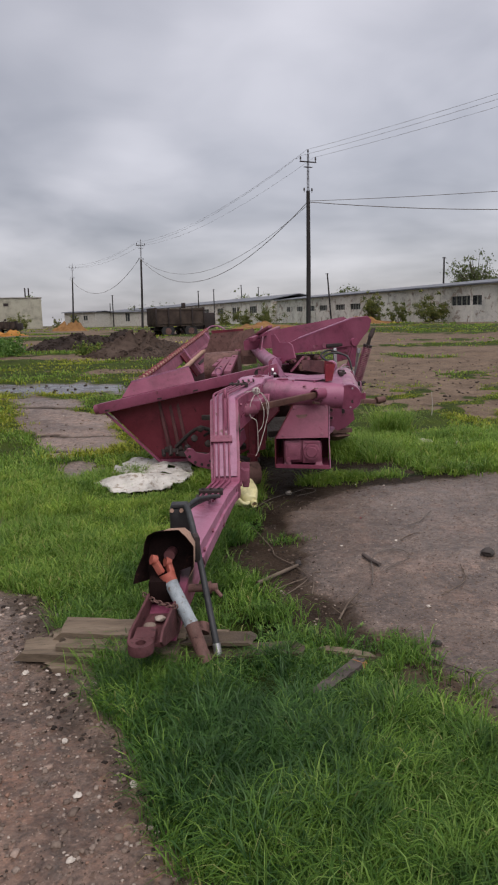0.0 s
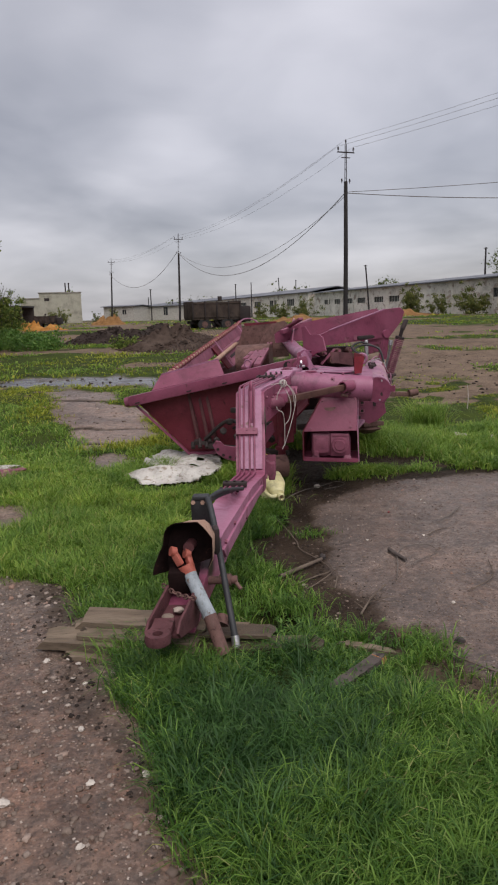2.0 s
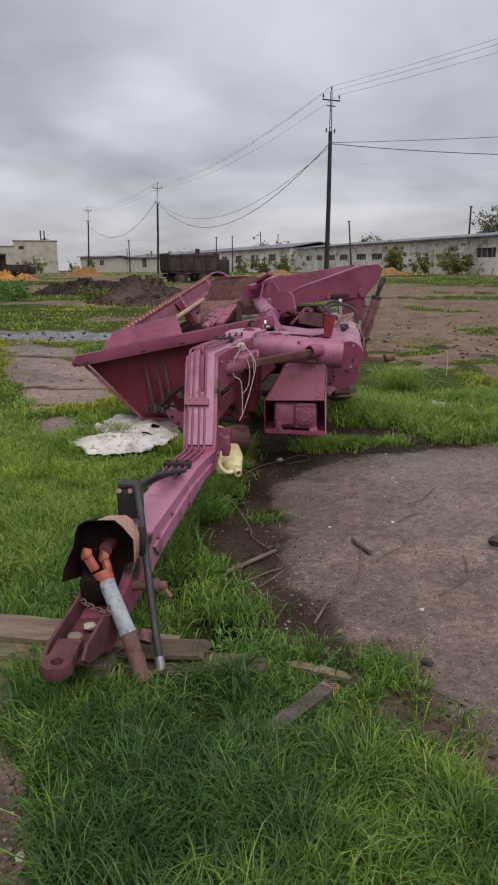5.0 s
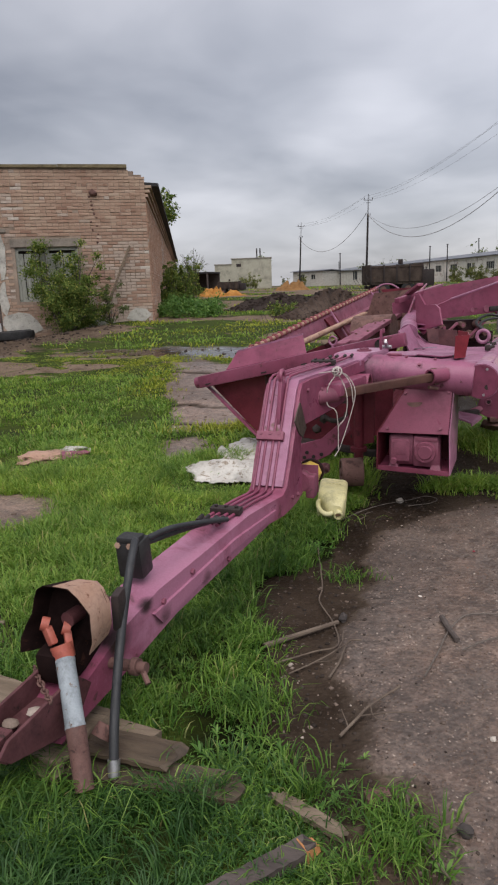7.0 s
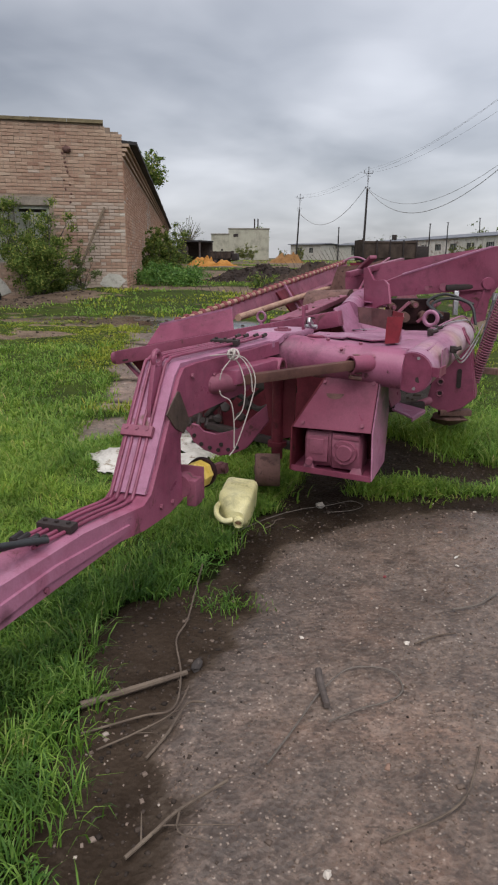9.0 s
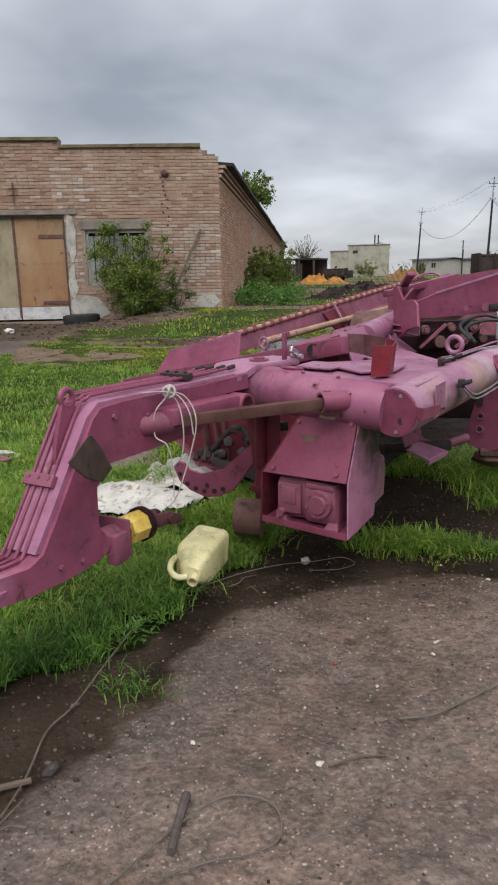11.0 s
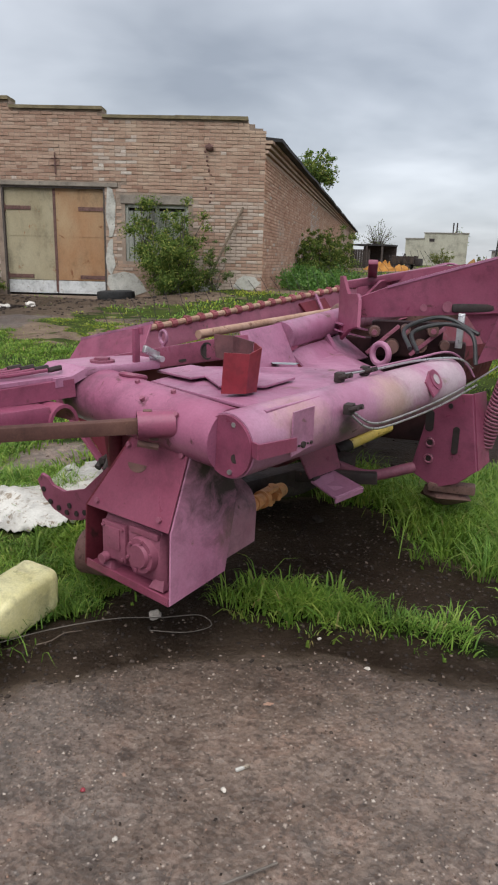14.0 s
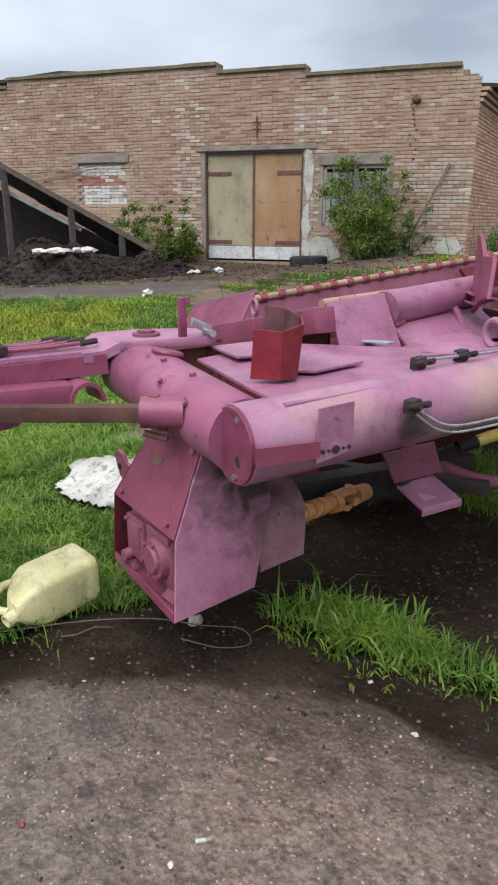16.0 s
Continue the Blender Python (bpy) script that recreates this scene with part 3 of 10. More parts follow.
def smooth_path(pts, step=6):
    """A rounded line through the points."""
    P = [Vector(p) for p in pts]
    if len(P) < 3:
        return P
    P = [2 * P[0] - P[1]] + P + [2 * P[-1] - P[-2]]
    out = []
    for i in range(1, len(P) - 2):
        a, b, c, d = P[i - 1:i + 3]
        for k in range(step):
            t = k / step
            out.append(0.5 * (2 * b + (c - a) * t + (2 * a - 5 * b + 4 * c - d) * t * t + (3 * b - 3 * c + d - a) * t ** 3))
    return out + [P[-2]]


def add_tube(bm, pts, r, n=8, r1=None):
    """A round tube along a line of points; r1 is the radius at its end."""
    P = [Vector(p) for p in pts]
    rings, ref = [], Vector((0.31, 0.22, 0.92))
    for i, p in enumerate(P):
        d = (P[min(i + 1, len(P) - 1)] - P[max(i - 1, 0)]).normalized()
        u = d.cross(ref)
        u = u.normalized() if u.length > 1e-3 else Vector((1, 0, 0))
        w = u.cross(d)
        rr = r if r1 is None else r + (r1 - r) * i / (len(P) - 1)
        rings.append([bm.verts.new(p + rr * (math.cos(2 * math.pi * k / n) * u + math.sin(2 * math.pi * k / n) * w)) for k in range(n)])
    for a, b in zip(rings, rings[1:]):
        for k in range(n):
            bm.faces.new((a[k], a[(k + 1) % n], b[(k + 1) % n], b[k]))
    bm.faces.new(rings[0][::-1])
    bm.faces.new(rings[-1])
    return bm


def add_plate(bm, pts, thick, bevel=0.0):
    """A flat sheet with the outline pts, thickened along its normal to both sides."""
    P = [Vector(p) for p in pts]
    n = Vector((0, 0, 0))
    for i in range(len(P)):
        n += P[i].cross(P[(i + 1) % len(P)])
    n.normalize()
    a = [bm.verts.new(p + n * thick / 2) for p in P]
    b = [bm.verts.new(p - n * thick / 2) for p in P]
    fs = [bm.faces.new(a), bm.faces.new(b[::-1])]
    for i in range(len(P)):
        j = (i + 1) % len(P)
        fs.append(bm.faces.new((a[i], b[i], b[j], a[j])))
    if bevel:
        es = list({e for f in fs[:2] for e in f.edges})
        bmesh.ops.bevel(bm, geom=es, offset=bevel, segments=1, affect="EDGES")
    return bm


def add_loft(bm, rings, cap=True):
    """Skin through rings with the same number of points."""
    R = [[bm.verts.new(p) for p in ring] for ring in rings]
    n = len(R[0])
    for a, b in zip(R, R[1:]):
        for k in range(n):
            bm.faces.new((a[k], a[(k + 1) % n], b[(k + 1) % n], b[k]))
    if cap:
        bm.faces.new(R[0][::-1])
        bm.faces.new(R[-1])
    return bm


def add_ring(bm, c, axis, R, r, n=20, m=8):
    c, axis = Vector(c), Vector(axis)
    d, u, w = axes((0, 0, 0), axis)
    rings = []
    for i in range(n):
        a = 2 * math.pi * i / n
        e = math.cos(a) * u + math.sin(a) * w
        rings.append([bm.verts.new(c + e * (R + r * math.cos(2 * math.pi * k / m)) + d * r * math.sin(2 * math.pi * k / m)) for k in range(m)])
    for i in range(n):
        a, b = rings[i], rings[(i + 1) % n]
        for k in range(m):
            bm.faces.new((a[k], b[k], b[(k + 1) % m], a[(k + 1) % m]))
    return bm


def add_blob(bm, c, size, seed=0, rough=0.25, sub=2, rot=0.0):
    r = bmesh.ops.create_icosphere(bm, subdivisions=sub, radius=1)
    for v in r["verts"]:
        k = 1 + rough * noise.noise(v.co * 1.7 + Vector((seed * 3.1, seed, 0)))
        p = Vector((v.co.x * size[0], v.co.y * size[1], v.co.z * size[2])) * k
        p.rotate(Euler((0, 0, rot)))
        v.co = p + Vector(c)
    return bm


def B():
    return bmesh.new()


# ---- lie of the land and the zones on it ----


def hash2(ix, iy, seed):
    h = (ix.astype(np.int64) * 374761393 + iy.astype(np.int64) * 668265263 + seed * 982451653) & 0x7FFFFFFF
    h = ((h ^ (h >> 13)) * 1274126177) & 0x7FFFFFFF
    return ((h ^ (h >> 16)) & 0xFFFF) / 65535.0


def vnoise(x, y, scale, seed=0):
    """Smooth value noise from 0 to 1, scale in metres."""
    u, v = np.asarray(x, float) / scale, np.asarray(y, float) / scale
    iu, iv = np.floor(u), np.floor(v)
    fu, fv = u - iu, v - iv
    fu, fv = fu * fu * (3 - 2 * fu), fv * fv * (3 - 2 * fv)
    a, b = hash2(iu, iv, seed), hash2(iu + 1, iv, seed)
    c, d = hash2(iu, iv + 1, seed), hash2(iu + 1, iv + 1, seed)
    return (a * (1 - fu) + b * fu) * (1 - fv) + (c * (1 - fu) + d * fu) * fv


def inside(x, y, poly):
    x, y = np.asarray(x, float), np.asarray(y, float)
    r = np.zeros(x.shape, bool)
    for (x0, y0), (x1, y1) in zip(poly, poly[1:] + poly[:1]):
        if y0 != y1:
            r ^= ((y0 > y) != (y1 > y)) & (x < (x1 - x0) * (y - y0) / (y1 - y0) + x0)
    return r


def soft(x, y, poly, fray=0.12, seed=3):
    """How far a place lies in an outline, with a frayed edge: 0 to 1."""
    dx = (vnoise(x, y, 0.35, seed) - 0.5) * 2.4 * fray + (vnoise(x, y, 0.09, seed + 5) - 0.5) * fray
    dy = (vnoise(x, y, 0.35, seed + 1) - 0.5) * 2.4 * fray + (vnoise(x, y, 0.09, seed + 6) - 0.5) * fray
    k = fray * 0.5
    s = 0.0
    for ox, oy in ((0, 0), (k, k), (-k, k), (k, -k), (-k, -k)):
        s = s + inside(x + dx + ox, y + dy + oy, poly)
    return s / 5.0


def step01(a, b, x):
    t = np.clip((np.asarray(x, float) - a) / (b - a), 0, 1)
    return t * t * (3 - 2 * t)


def land(x, y):
    """The yard: level round the machine, rising gently away from it, lower before the barn's gate."""
    x, y = np.asarray(x, float), np.asarray(y, float)
    r = np.hypot(x - 0.5, y - 3.0)
    h = 0.75 * (1 - np.exp(-np.maximum(0, r - 7) / 9)) + 0.5 * (1 - np.exp(-np.maximum(0, r - 7) / 120))
    dip = step01(-9.0, -11.5, x) * step01(40, 26, r)
    return h * (1 - 0.52 * dip)


def land_at(x, y):
    return float(land(np.array([x]), np.array([y]))[0])


SLAB_RIGHT = [(0.94, 2.36), (0.83, 2.86), (0.76, 3.08), (0.40, 3.10), (0.14, 3.22), (0.07, 3.32), (0.13, 3.48), (0.08, 3.68), (-0.12, 3.97), (-0.27, 4.24), (-0.17, 4.5), (0.0, 4.72), (0.07, 5.1), (0.06, 5.6),
              (0.32, 5.94), (0.5, 6.2), (1.0, 6.27), (1.24, 6.5), (2.48, 6.54), (9, 6.4), (9, -3), (1.9, -3), (1.35, 1.2)]
SLAB_LEFT = [(-6, 4.3), (-1.51, 3.8), (-1.12, 3.64), (-0.9, 3.2), (-0.68, 2.77), (-0.43, 2.25), (-0.22, 1.82), (-0.09, 1.63), (0.1, 1.0), (0.3, -3), (-6, -3)]
DIRT_FRONT = [(0.36, 3.3), (0.40, 2.98), (0.50, 2.80), (0.60, 2.52), (0.74, 2.32), (0.95, 2.1), (1.4, 2.0), (1.25, 3.2)]
# bare soil under the mower; its darkness also holds the shade there
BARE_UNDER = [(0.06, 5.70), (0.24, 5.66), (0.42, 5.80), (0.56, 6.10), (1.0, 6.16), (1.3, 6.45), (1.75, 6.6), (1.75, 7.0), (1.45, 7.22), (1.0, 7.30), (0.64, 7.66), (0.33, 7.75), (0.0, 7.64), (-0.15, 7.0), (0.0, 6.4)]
# shade below the header, put into the ground as dark soil
HEADER_SHADE = [(-0.6, 8.35), (0.3, 8.22), (0.75, 8.45), (0.95, 9.2), (0.7, 11.2), (-0.5, 11.2)]
CLUMP = [(0.62, 6.28), (0.70, 6.23), (0.86, 6.23), (1.0, 6.27), (1.09, 6.40), (1.25, 6.48), (1.52, 6.55), (1.75, 6.6), (1.75, 6.66), (1.4, 6.63), (1.1, 6.56), (0.9, 6.52), (0.70, 6.44), (0.61, 6.37)]
WIDE_BAND = [(0.0, 3.3), (0.72, 3.2), (0.70, 4.2), (0.72, 4.9), (0.85, 5.4), (1.1, 5.8), (2.4, 6.15), (2.4, 6.7), (0.3, 6.6), (-0.15, 5.6)]
PATH = [[(-4.3, 12.3), (-3.0, 12.3), (-2.9, 11.2), (-2.2, 10.8), (-1.6, 9.0), (-1.85, 8.5), (-2.05, 7.75), (-2.35, 7.6), (-2.6, 8.5), (-3.65, 10.6)], [(-2.3, 7.5), (-2.02, 7.62), (-1.5, 7.1), (-1.75, 6.55), (-1.95, 6.6), (-2.25, 7.2)],
        [(-2.7, 5.35), (-2.25, 5.55), (-1.85, 5.0), (-2.1, 4.6), (-3.2, 4.7)]]
MUCK_SLAB = [(-10.6, 8.3), (-9.6, 9.4), (-8.9, 10.5), (-8.7, 11.8), (-7.9, 12.2), (-7.3, 11.0), (-7.85, 9.7), (-8.7, 8.1)]
PATH.append(MUCK_SLAB)
PATH_JOINTS = [[(-3.1, 9.35), (-1.6, 9.45), (-1.6, 9.36), (-3.1, 9.24)], [(-4.4, 11.4), (-2.7, 11.5), (-2.7, 11.36), (-4.4, 11.24)], [(-2.8, 8.28), (-1.7, 8.32), (-1.7, 8.25), (-2.8, 8.18)]]
LEFT_EDGE = [(-1.2, 3.75), (-0.96, 3.35), (-0.72, 2.82), (-0.47, 2.3), (-0.26, 1.86), (-0.1, 1.5), (0.05, 1.0), (-0.12, 1.0), (-0.22, 1.5), (-0.36, 1.8), (-0.54, 2.2), (-0.82, 2.75), (-1.02, 3.1), (-1.4, 3.6)]
MOSS = [[(-7.4, 11.0), (-6.6, 10.3), (-5.7, 10.8), (-4.3, 10.7), (-3.9, 11.6), (-4.6, 12.4), (-8.3, 14.3), (-8.4, 12.6)], [(1.9, 10.6), (3.6, 10.1), (9, 9.3), (9, 13.2), (3.0, 14.4), (1.9, 13.6)]]
LITTER_BARE = [(-3.3, 6.0), (-3.06, 6.38), (-2.9, 6.72), (-2.6, 6.5), (-2.86, 5.9)]
WET_STRIP = [(-7.5, 12.9), (-5.2, 13.9), (-3.6, 14.2), (-2.3, 14.0), (-2.2, 13.0), (-3.4, 12.9), (-5.0, 12.6)]
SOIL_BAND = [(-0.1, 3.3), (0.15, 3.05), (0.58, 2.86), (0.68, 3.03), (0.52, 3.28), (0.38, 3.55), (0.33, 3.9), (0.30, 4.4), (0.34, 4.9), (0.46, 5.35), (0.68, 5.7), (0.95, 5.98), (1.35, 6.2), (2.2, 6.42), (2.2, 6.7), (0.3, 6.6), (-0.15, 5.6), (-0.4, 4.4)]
MUD_RIGHT = [(2.6, 14.6), (5.2, 14.0), (12, 13.5), (16, 21), (7.4, 22.5), (3.6, 22.0)]
BARN_MUD = [(-18, 7.0), (-8.9, 7.2), (-8.3, 8.7), (-7.8, 9.75), (-7.6, 11.0), (-8.2, 13.2), (-7.9, 15.5), (-8.8, 18.4), (-14, 18.5), (-24, 13)]


def zones(x, y):
    """Turf, slab and wet at each place, 0 to 1; wet also holds shade under the machine."""
    x, y = np.asarray(x, float), np.asarray(y, float)
    slab = np.maximum(soft(x, y, SLAB_RIGHT, 0.07), soft(x, y, SLAB_LEFT, 0.07, 13))
    bare = np.maximum(slab, soft(x, y, DIRT_FRONT, 0.08, 23) * 0.94)
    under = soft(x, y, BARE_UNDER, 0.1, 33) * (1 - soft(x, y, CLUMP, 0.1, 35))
    under = np.maximum(under, soft(x, y, HEADER_SHADE, 0.1, 36))
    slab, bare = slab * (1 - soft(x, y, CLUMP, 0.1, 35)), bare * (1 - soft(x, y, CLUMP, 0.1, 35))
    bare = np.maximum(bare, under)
    # under-machine shade for the wet zone, with the damp front dirt
    shade_damp = np.maximum(under, 0.5 * soft(x, y, DIRT_FRONT, 0.08, 23))
    for i, p in enumerate(PATH):
        s = soft(x, y, p, 0.12, 43 + i)
        slab, bare = np.maximum(slab, s), np.maximum(bare, s)
    joint = np.zeros(x.shape)
    for i, p in enumerate(PATH_JOINTS):
        joint = np.maximum(joint, soft(x, y, p, 0.06, 153 + i))
    slab = slab * (1 - joint)
    bare = np.maximum(bare, soft(x, y, LITTER_BARE, 0.15, 53) * 0.9)
    strip = soft(x, y, WET_STRIP, 0.3, 63)
    bare = np.maximum(bare, strip)
    bare = np.maximum(bare, soft(x, y, MUD_RIGHT, 0.9, 73) * (vnoise(x, y * 1.6, 1.1, 5) > 0.36))
    muck = soft(x, y, BARN_MUD, 0.5, 83)
    bare = np.maximum(bare, muck * 0.97)
    r = np.hypot(x - 0.5, y - 3.0)
    n = 0.55 * vnoise(x, y * 2.2, 3.2, 7) + 0.3 * vnoise(x, y * 1.5, 0.9, 8) + 0.15 * vnoise(x, y, 0.3, 9)
    patchy = step01(6.5, 14, r) * step01(0.50, 0.60, n + 0.09 * step01(12, 20, r))
    far_n = 0.6 * vnoise(x, y * 4, 14, 17) + 0.4 * vnoise(x, y * 3, 4, 18)
    patchy = np.where(r > 17, np.maximum(patchy * step01(40, 22, r), step01(0.46, 0.56, far_n) * step01(17, 24, r)), patchy)
    barnside = step01(-1, -4, x) * step01(5, 8, y) * step01(16.5, 13.5, y)
    patchy = patchy * (1 - 0.85 * barnside)
    moss = np.maximum(soft(x, y, MOSS[0], 0.5, 163), soft(x, y, MOSS[1], 0.5, 164))
    patchy = np.maximum(patchy, moss * step01(0.44 - 0.07 * (x > 0), 0.62 - 0.10 * (x > 0), 0.5 * vnoise(x, y * 1.8, 0.8, 165) + 0.5 * vnoise(x, y, 0.25, 166)))
    turf = (1 - bare) * (1 - patchy)
    wet = np.clip(strip * 0.8 + (1 - turf) * (1 - slab) * (0.25 - 0.2 * step01(8, 11, y)) + slab * step01(0.45, 0.75, vnoise(x, y, 0.9, 21)) * 0.4, 0, 1)
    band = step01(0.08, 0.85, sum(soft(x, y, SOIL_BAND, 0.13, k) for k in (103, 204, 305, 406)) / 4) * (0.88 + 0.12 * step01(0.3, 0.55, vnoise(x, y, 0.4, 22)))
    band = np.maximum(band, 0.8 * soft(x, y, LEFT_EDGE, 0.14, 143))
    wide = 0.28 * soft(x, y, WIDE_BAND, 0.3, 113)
    wet = np.clip(np.maximum(np.maximum(wet, np.maximum(0.95 * shade_damp, 0.9 * joint)), np.maximum(np.maximum(wide, 0.97 * band), 0.7 * muck * (0.5 + 0.5 * vnoise(x, y, 1.3, 24)))), 0, 1)
    slab = slab * (1 - 0.9 * band)
    return turf, slab, wet


def grow(a, b, first, factor):
    out, p, s = [], a, first
    while p < b:
        out.append(p)
        p += s
        s *= factor
    return out + [b]


def relief(x, y, turf, slab, wet):
    """The ground's own surface: the land with its ruts, humps and the raised slab."""
    near = step01(40, 12, np.hypot(x - 0.5, y - 3))
    z = land(x, y) + near * (0.025 * (vnoise(x, y, 0.45, 41) - 0.5) * (1 - 0.75 * slab) + 0.008 * (vnoise(x, y, 0.13, 42) - 0.5) + (0.010 - 0.004 * slab) * (vnoise(x, y, 0.065, 44) - 0.5) + 0.014 * slab * np.minimum(0, vnoise(x, y, 0.19, 45) - 0.32) * 3) - 0.012 * wet * (1 - slab) * near + 0.006 * slab * near
    z += step01(14, 20, np.hypot(x, y)) * step01(120, 40, np.hypot(x, y)) * 0.16 * (vnoise(x, y, 1.6, 43) - 0.5)
    return z


def ground_z(x, y):
    x, y = np.asarray(x, float), np.asarray(y, float)
    return relief(x, y, *zones(x, y))


def ground_at(x, y):
    return float(ground_z(np.array([x]), np.array([y]))[0])


def build_ground():
    xs = [-v for v in grow(6.5, 2500, 0.08, 1.10)][::-1] + list(np.arange(-6.42, -2.0, 0.06)) + list(np.arange(-2.0, 2.6, 0.026)) + list(np.arange(2.6, 6.0, 0.06)) + grow(6.0, 2500, 0.08, 1.10)
    ys = [-v for v in grow(1.5, 2500, 0.1, 1.15)][::-1] + list(np.arange(-1.44, 0.9, 0.06)) + list(np.arange(0.9, 7.4, 0.026)) + list(np.arange(7.4, 15.0, 0.06)) + grow(15.0, 2500, 0.08, 1.07)
    X, Y = np.meshgrid(np.array(xs), np.array(ys))
    x, y = X.ravel(), Y.ravel()
    turf, slab, wet = zones(x, y)
    z = relief(x, y, turf, slab, wet)
    nx, ny = len(xs), len(ys)
    idx = np.arange(nx * ny).reshape(ny, nx)
    quads = np.stack([idx[:-1, :-1], idx[:-1, 1:], idx[1:, 1:], idx[1:, :-1]], -1).reshape(-1, 4)
    me = bpy.data.meshes.new("ground")
    me.vertices.add(nx * ny)
    me.vertices.foreach_set("co", np.stack([x, y, z], 1).ravel().astype(np.float32))
    me.loops.add(quads.size)
    me.loops.foreach_set("vertex_index", quads.ravel().astype(np.int32))
    me.polygons.add(len(quads))
    me.polygons.foreach_set("loop_start", (np.arange(len(quads)) * 4).astype(np.int32))
    me.polygons.foreach_set("use_smooth", np.ones(len(quads), bool))
    me.update()
    layer = me.color_attributes.new("zone", "FLOAT_COLOR", "POINT")
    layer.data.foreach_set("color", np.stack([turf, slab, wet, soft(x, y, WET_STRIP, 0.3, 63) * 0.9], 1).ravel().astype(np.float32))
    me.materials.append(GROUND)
    return tagged(new("ground", me), "muddy farmyard ground with broken concrete and turf", "ground", kind="structure")


build_ground()

# ---- brick barn ----
BARN_C, BARN_L = Vector((-8.7, 20.05, 0)), Vector((-0.8387, -0.5446, 0)).normalized()
BARN_N = Vector((-BARN_L.y, BARN_L.x, 0))          # out of the front wall
if BARN_N.dot(Vector((0, 0, 0)) - BARN_C) < 0:
    BARN_N = -BARN_N
BARN_BACK = Vector((-0.41, 0.912, 0)).normalized()     # along the side wall, which is not square to the front
ROOF_STEPS = [(0.0, 0.06, 4.70), (0.06, 0.28, 4.80), (0.28, 0.46, 4.90), (0.46, 4.33, 4.98), (4.33, 6.82, 5.17), (6.82, 13.6, 5.37), (13.6, 24.0, 5.15)]
GATE_BOX, WINDOW_BOX, PATCH_BOX = (4.33, 7.2, 0.33, 3.24), (2.04, 3.78, 1.32, 2.83), (9.73, 11.33, 1.82, 3.03)


def on_wall(s, z, out=0.0):
    return BARN_C + BARN_L * s + BARN_N * out + Vector((0, 0, z))


def wall_box(bm, s0, s1, z0, z1, o0, o1):
    ring = [[on_wall(s, z, o) for s, z in ((s0, z0), (s1, z0), (s1, z1), (s0, z1))] for o in (o0, o1)]
    return add_loft(bm, ring)


def build_barn():
    barn = thing("wall_front", on_wall(8, 0), "old red brick barn front with stepped parapet and limewash traces", "barn wall", kind="structure")
    bm = B()
    holes = (GATE_BOX, WINDOW_BOX, PATCH_BOX)
    for a, b, top in ROOF_STEPS:
        cuts = sorted({a, b, *[v for h in holes for v in h[:2] if a < v < b]})
        for s0, s1 in zip(cuts, cuts[1:]):
            hs = [h for h in holes if h[0] <= (s0 + s1) / 2 <= h[1]]
            if hs:
                wall_box(bm, s0, s1, -0.6, hs[0][2], 0, -0.45)
                wall_box(bm, s0, s1, hs[0][3], top, 0, -0.45)
            else:
                wall_box(bm, s0, s1, -0.6, top, 0, -0.45)
    part("mortar_wall", bm, MORTAR, barn, smooth=0)
    bm = B()
    for a, b, top in ROOF_STEPS[3:]:
        n = max(1, int((b - a) / 0.9))
        for i in range(n):
            s0, s1 = a + (b - a) * i / n, a + (b - a) * (i + 1) / n
            k = random.uniform(-0.012, 0.012)
            wall_box(bm, s0 + 0.004, s1 - 0.004, top + 0.002, top + 0.085 + k, 0.07 + k, -0.5)
    part("coping", bm, MOSS_CAP, barn, "mossy brown coping slabs")
    # inside of the bricked-up opening
    bm = B()
    wall_box(bm, PATCH_BOX[0], PATCH_BOX[1], PATCH_BOX[2], PATCH_BOX[3], -0.06, -0.3)
    part("infill", bm, MORTAR, barn)
    # render patches left on the wall, around gate and window
    for s0, s1, z0, z1 in ((4.05, 4.31, 1.9, 3.2), (4.1, 4.31, 0.9, 1.9), (3.3, 4.2, 0.3, 1.05), (0.9, 2.2, 0.3, 0.75), (0.1, 0.7, 0.5, 1.0)):
        bm = B()
        n = 9
        o = [(s0 + (s1 - s0) * (0.5 + 0.5 * math.cos(2 * math.pi * i / n)) + random.uniform(-0.22, 0.22) * (s1 - s0), z0 + (z1 - z0) * (0.5 + 0.5 * math.sin(2 * math.pi * i / n)) + random.uniform(-0.08, 0.08) * (z1 - z0)) for i in range(n)]
        add_plate(bm, [on_wall(s, z, 0.022) for s, z in o], 0.02)
        part("render_patch", bm, STUCCO, barn, "flaking grey render")
    # lintels
    bm = B()
    wall_box(bm, 3.97, 7.45, 3.26, 3.36, 0.045, -0.2)
    part("gate_lintel", bm, LINTEL, barn, "cracked concrete lintel")
    bm = B()
    wall_box(bm, 1.93, 3.9, 2.85, 3.07, 0.03, -0.2)
    part("window_lintel", bm, LINTEL, barn)
    bm = B()
    wall_box(bm, 9.6, 11.5, 3.05, 3.22, 0.025, -0.2)
    part("window_lintel", bm, LINTEL, barn)
    # bracket and broken downpipe marks on the wall
    bm = B()
    add_tube(bm, [on_wall(5.64, 3.55, 0.05), on_wall(5.64, 4.1, 0.06)], 0.02)
    add_tube(bm, [on_wall(5.54, 3.95, 0.06), on_wall(5.74, 3.95, 0.06)], 0.012)
    add_tube(bm, [on_wall(5.54, 3.78, 0.06), on_wall(5.74, 3.78, 0.06)], 0.012)
    part("insulator_bracket", bm, RUST, barn, "rusty iron bracket")
    bm = B()
    add_blob(bm, on_wall(1.48, 4.30, 0.03), (0.13, 0.08, 0.1), 3, 0.5)
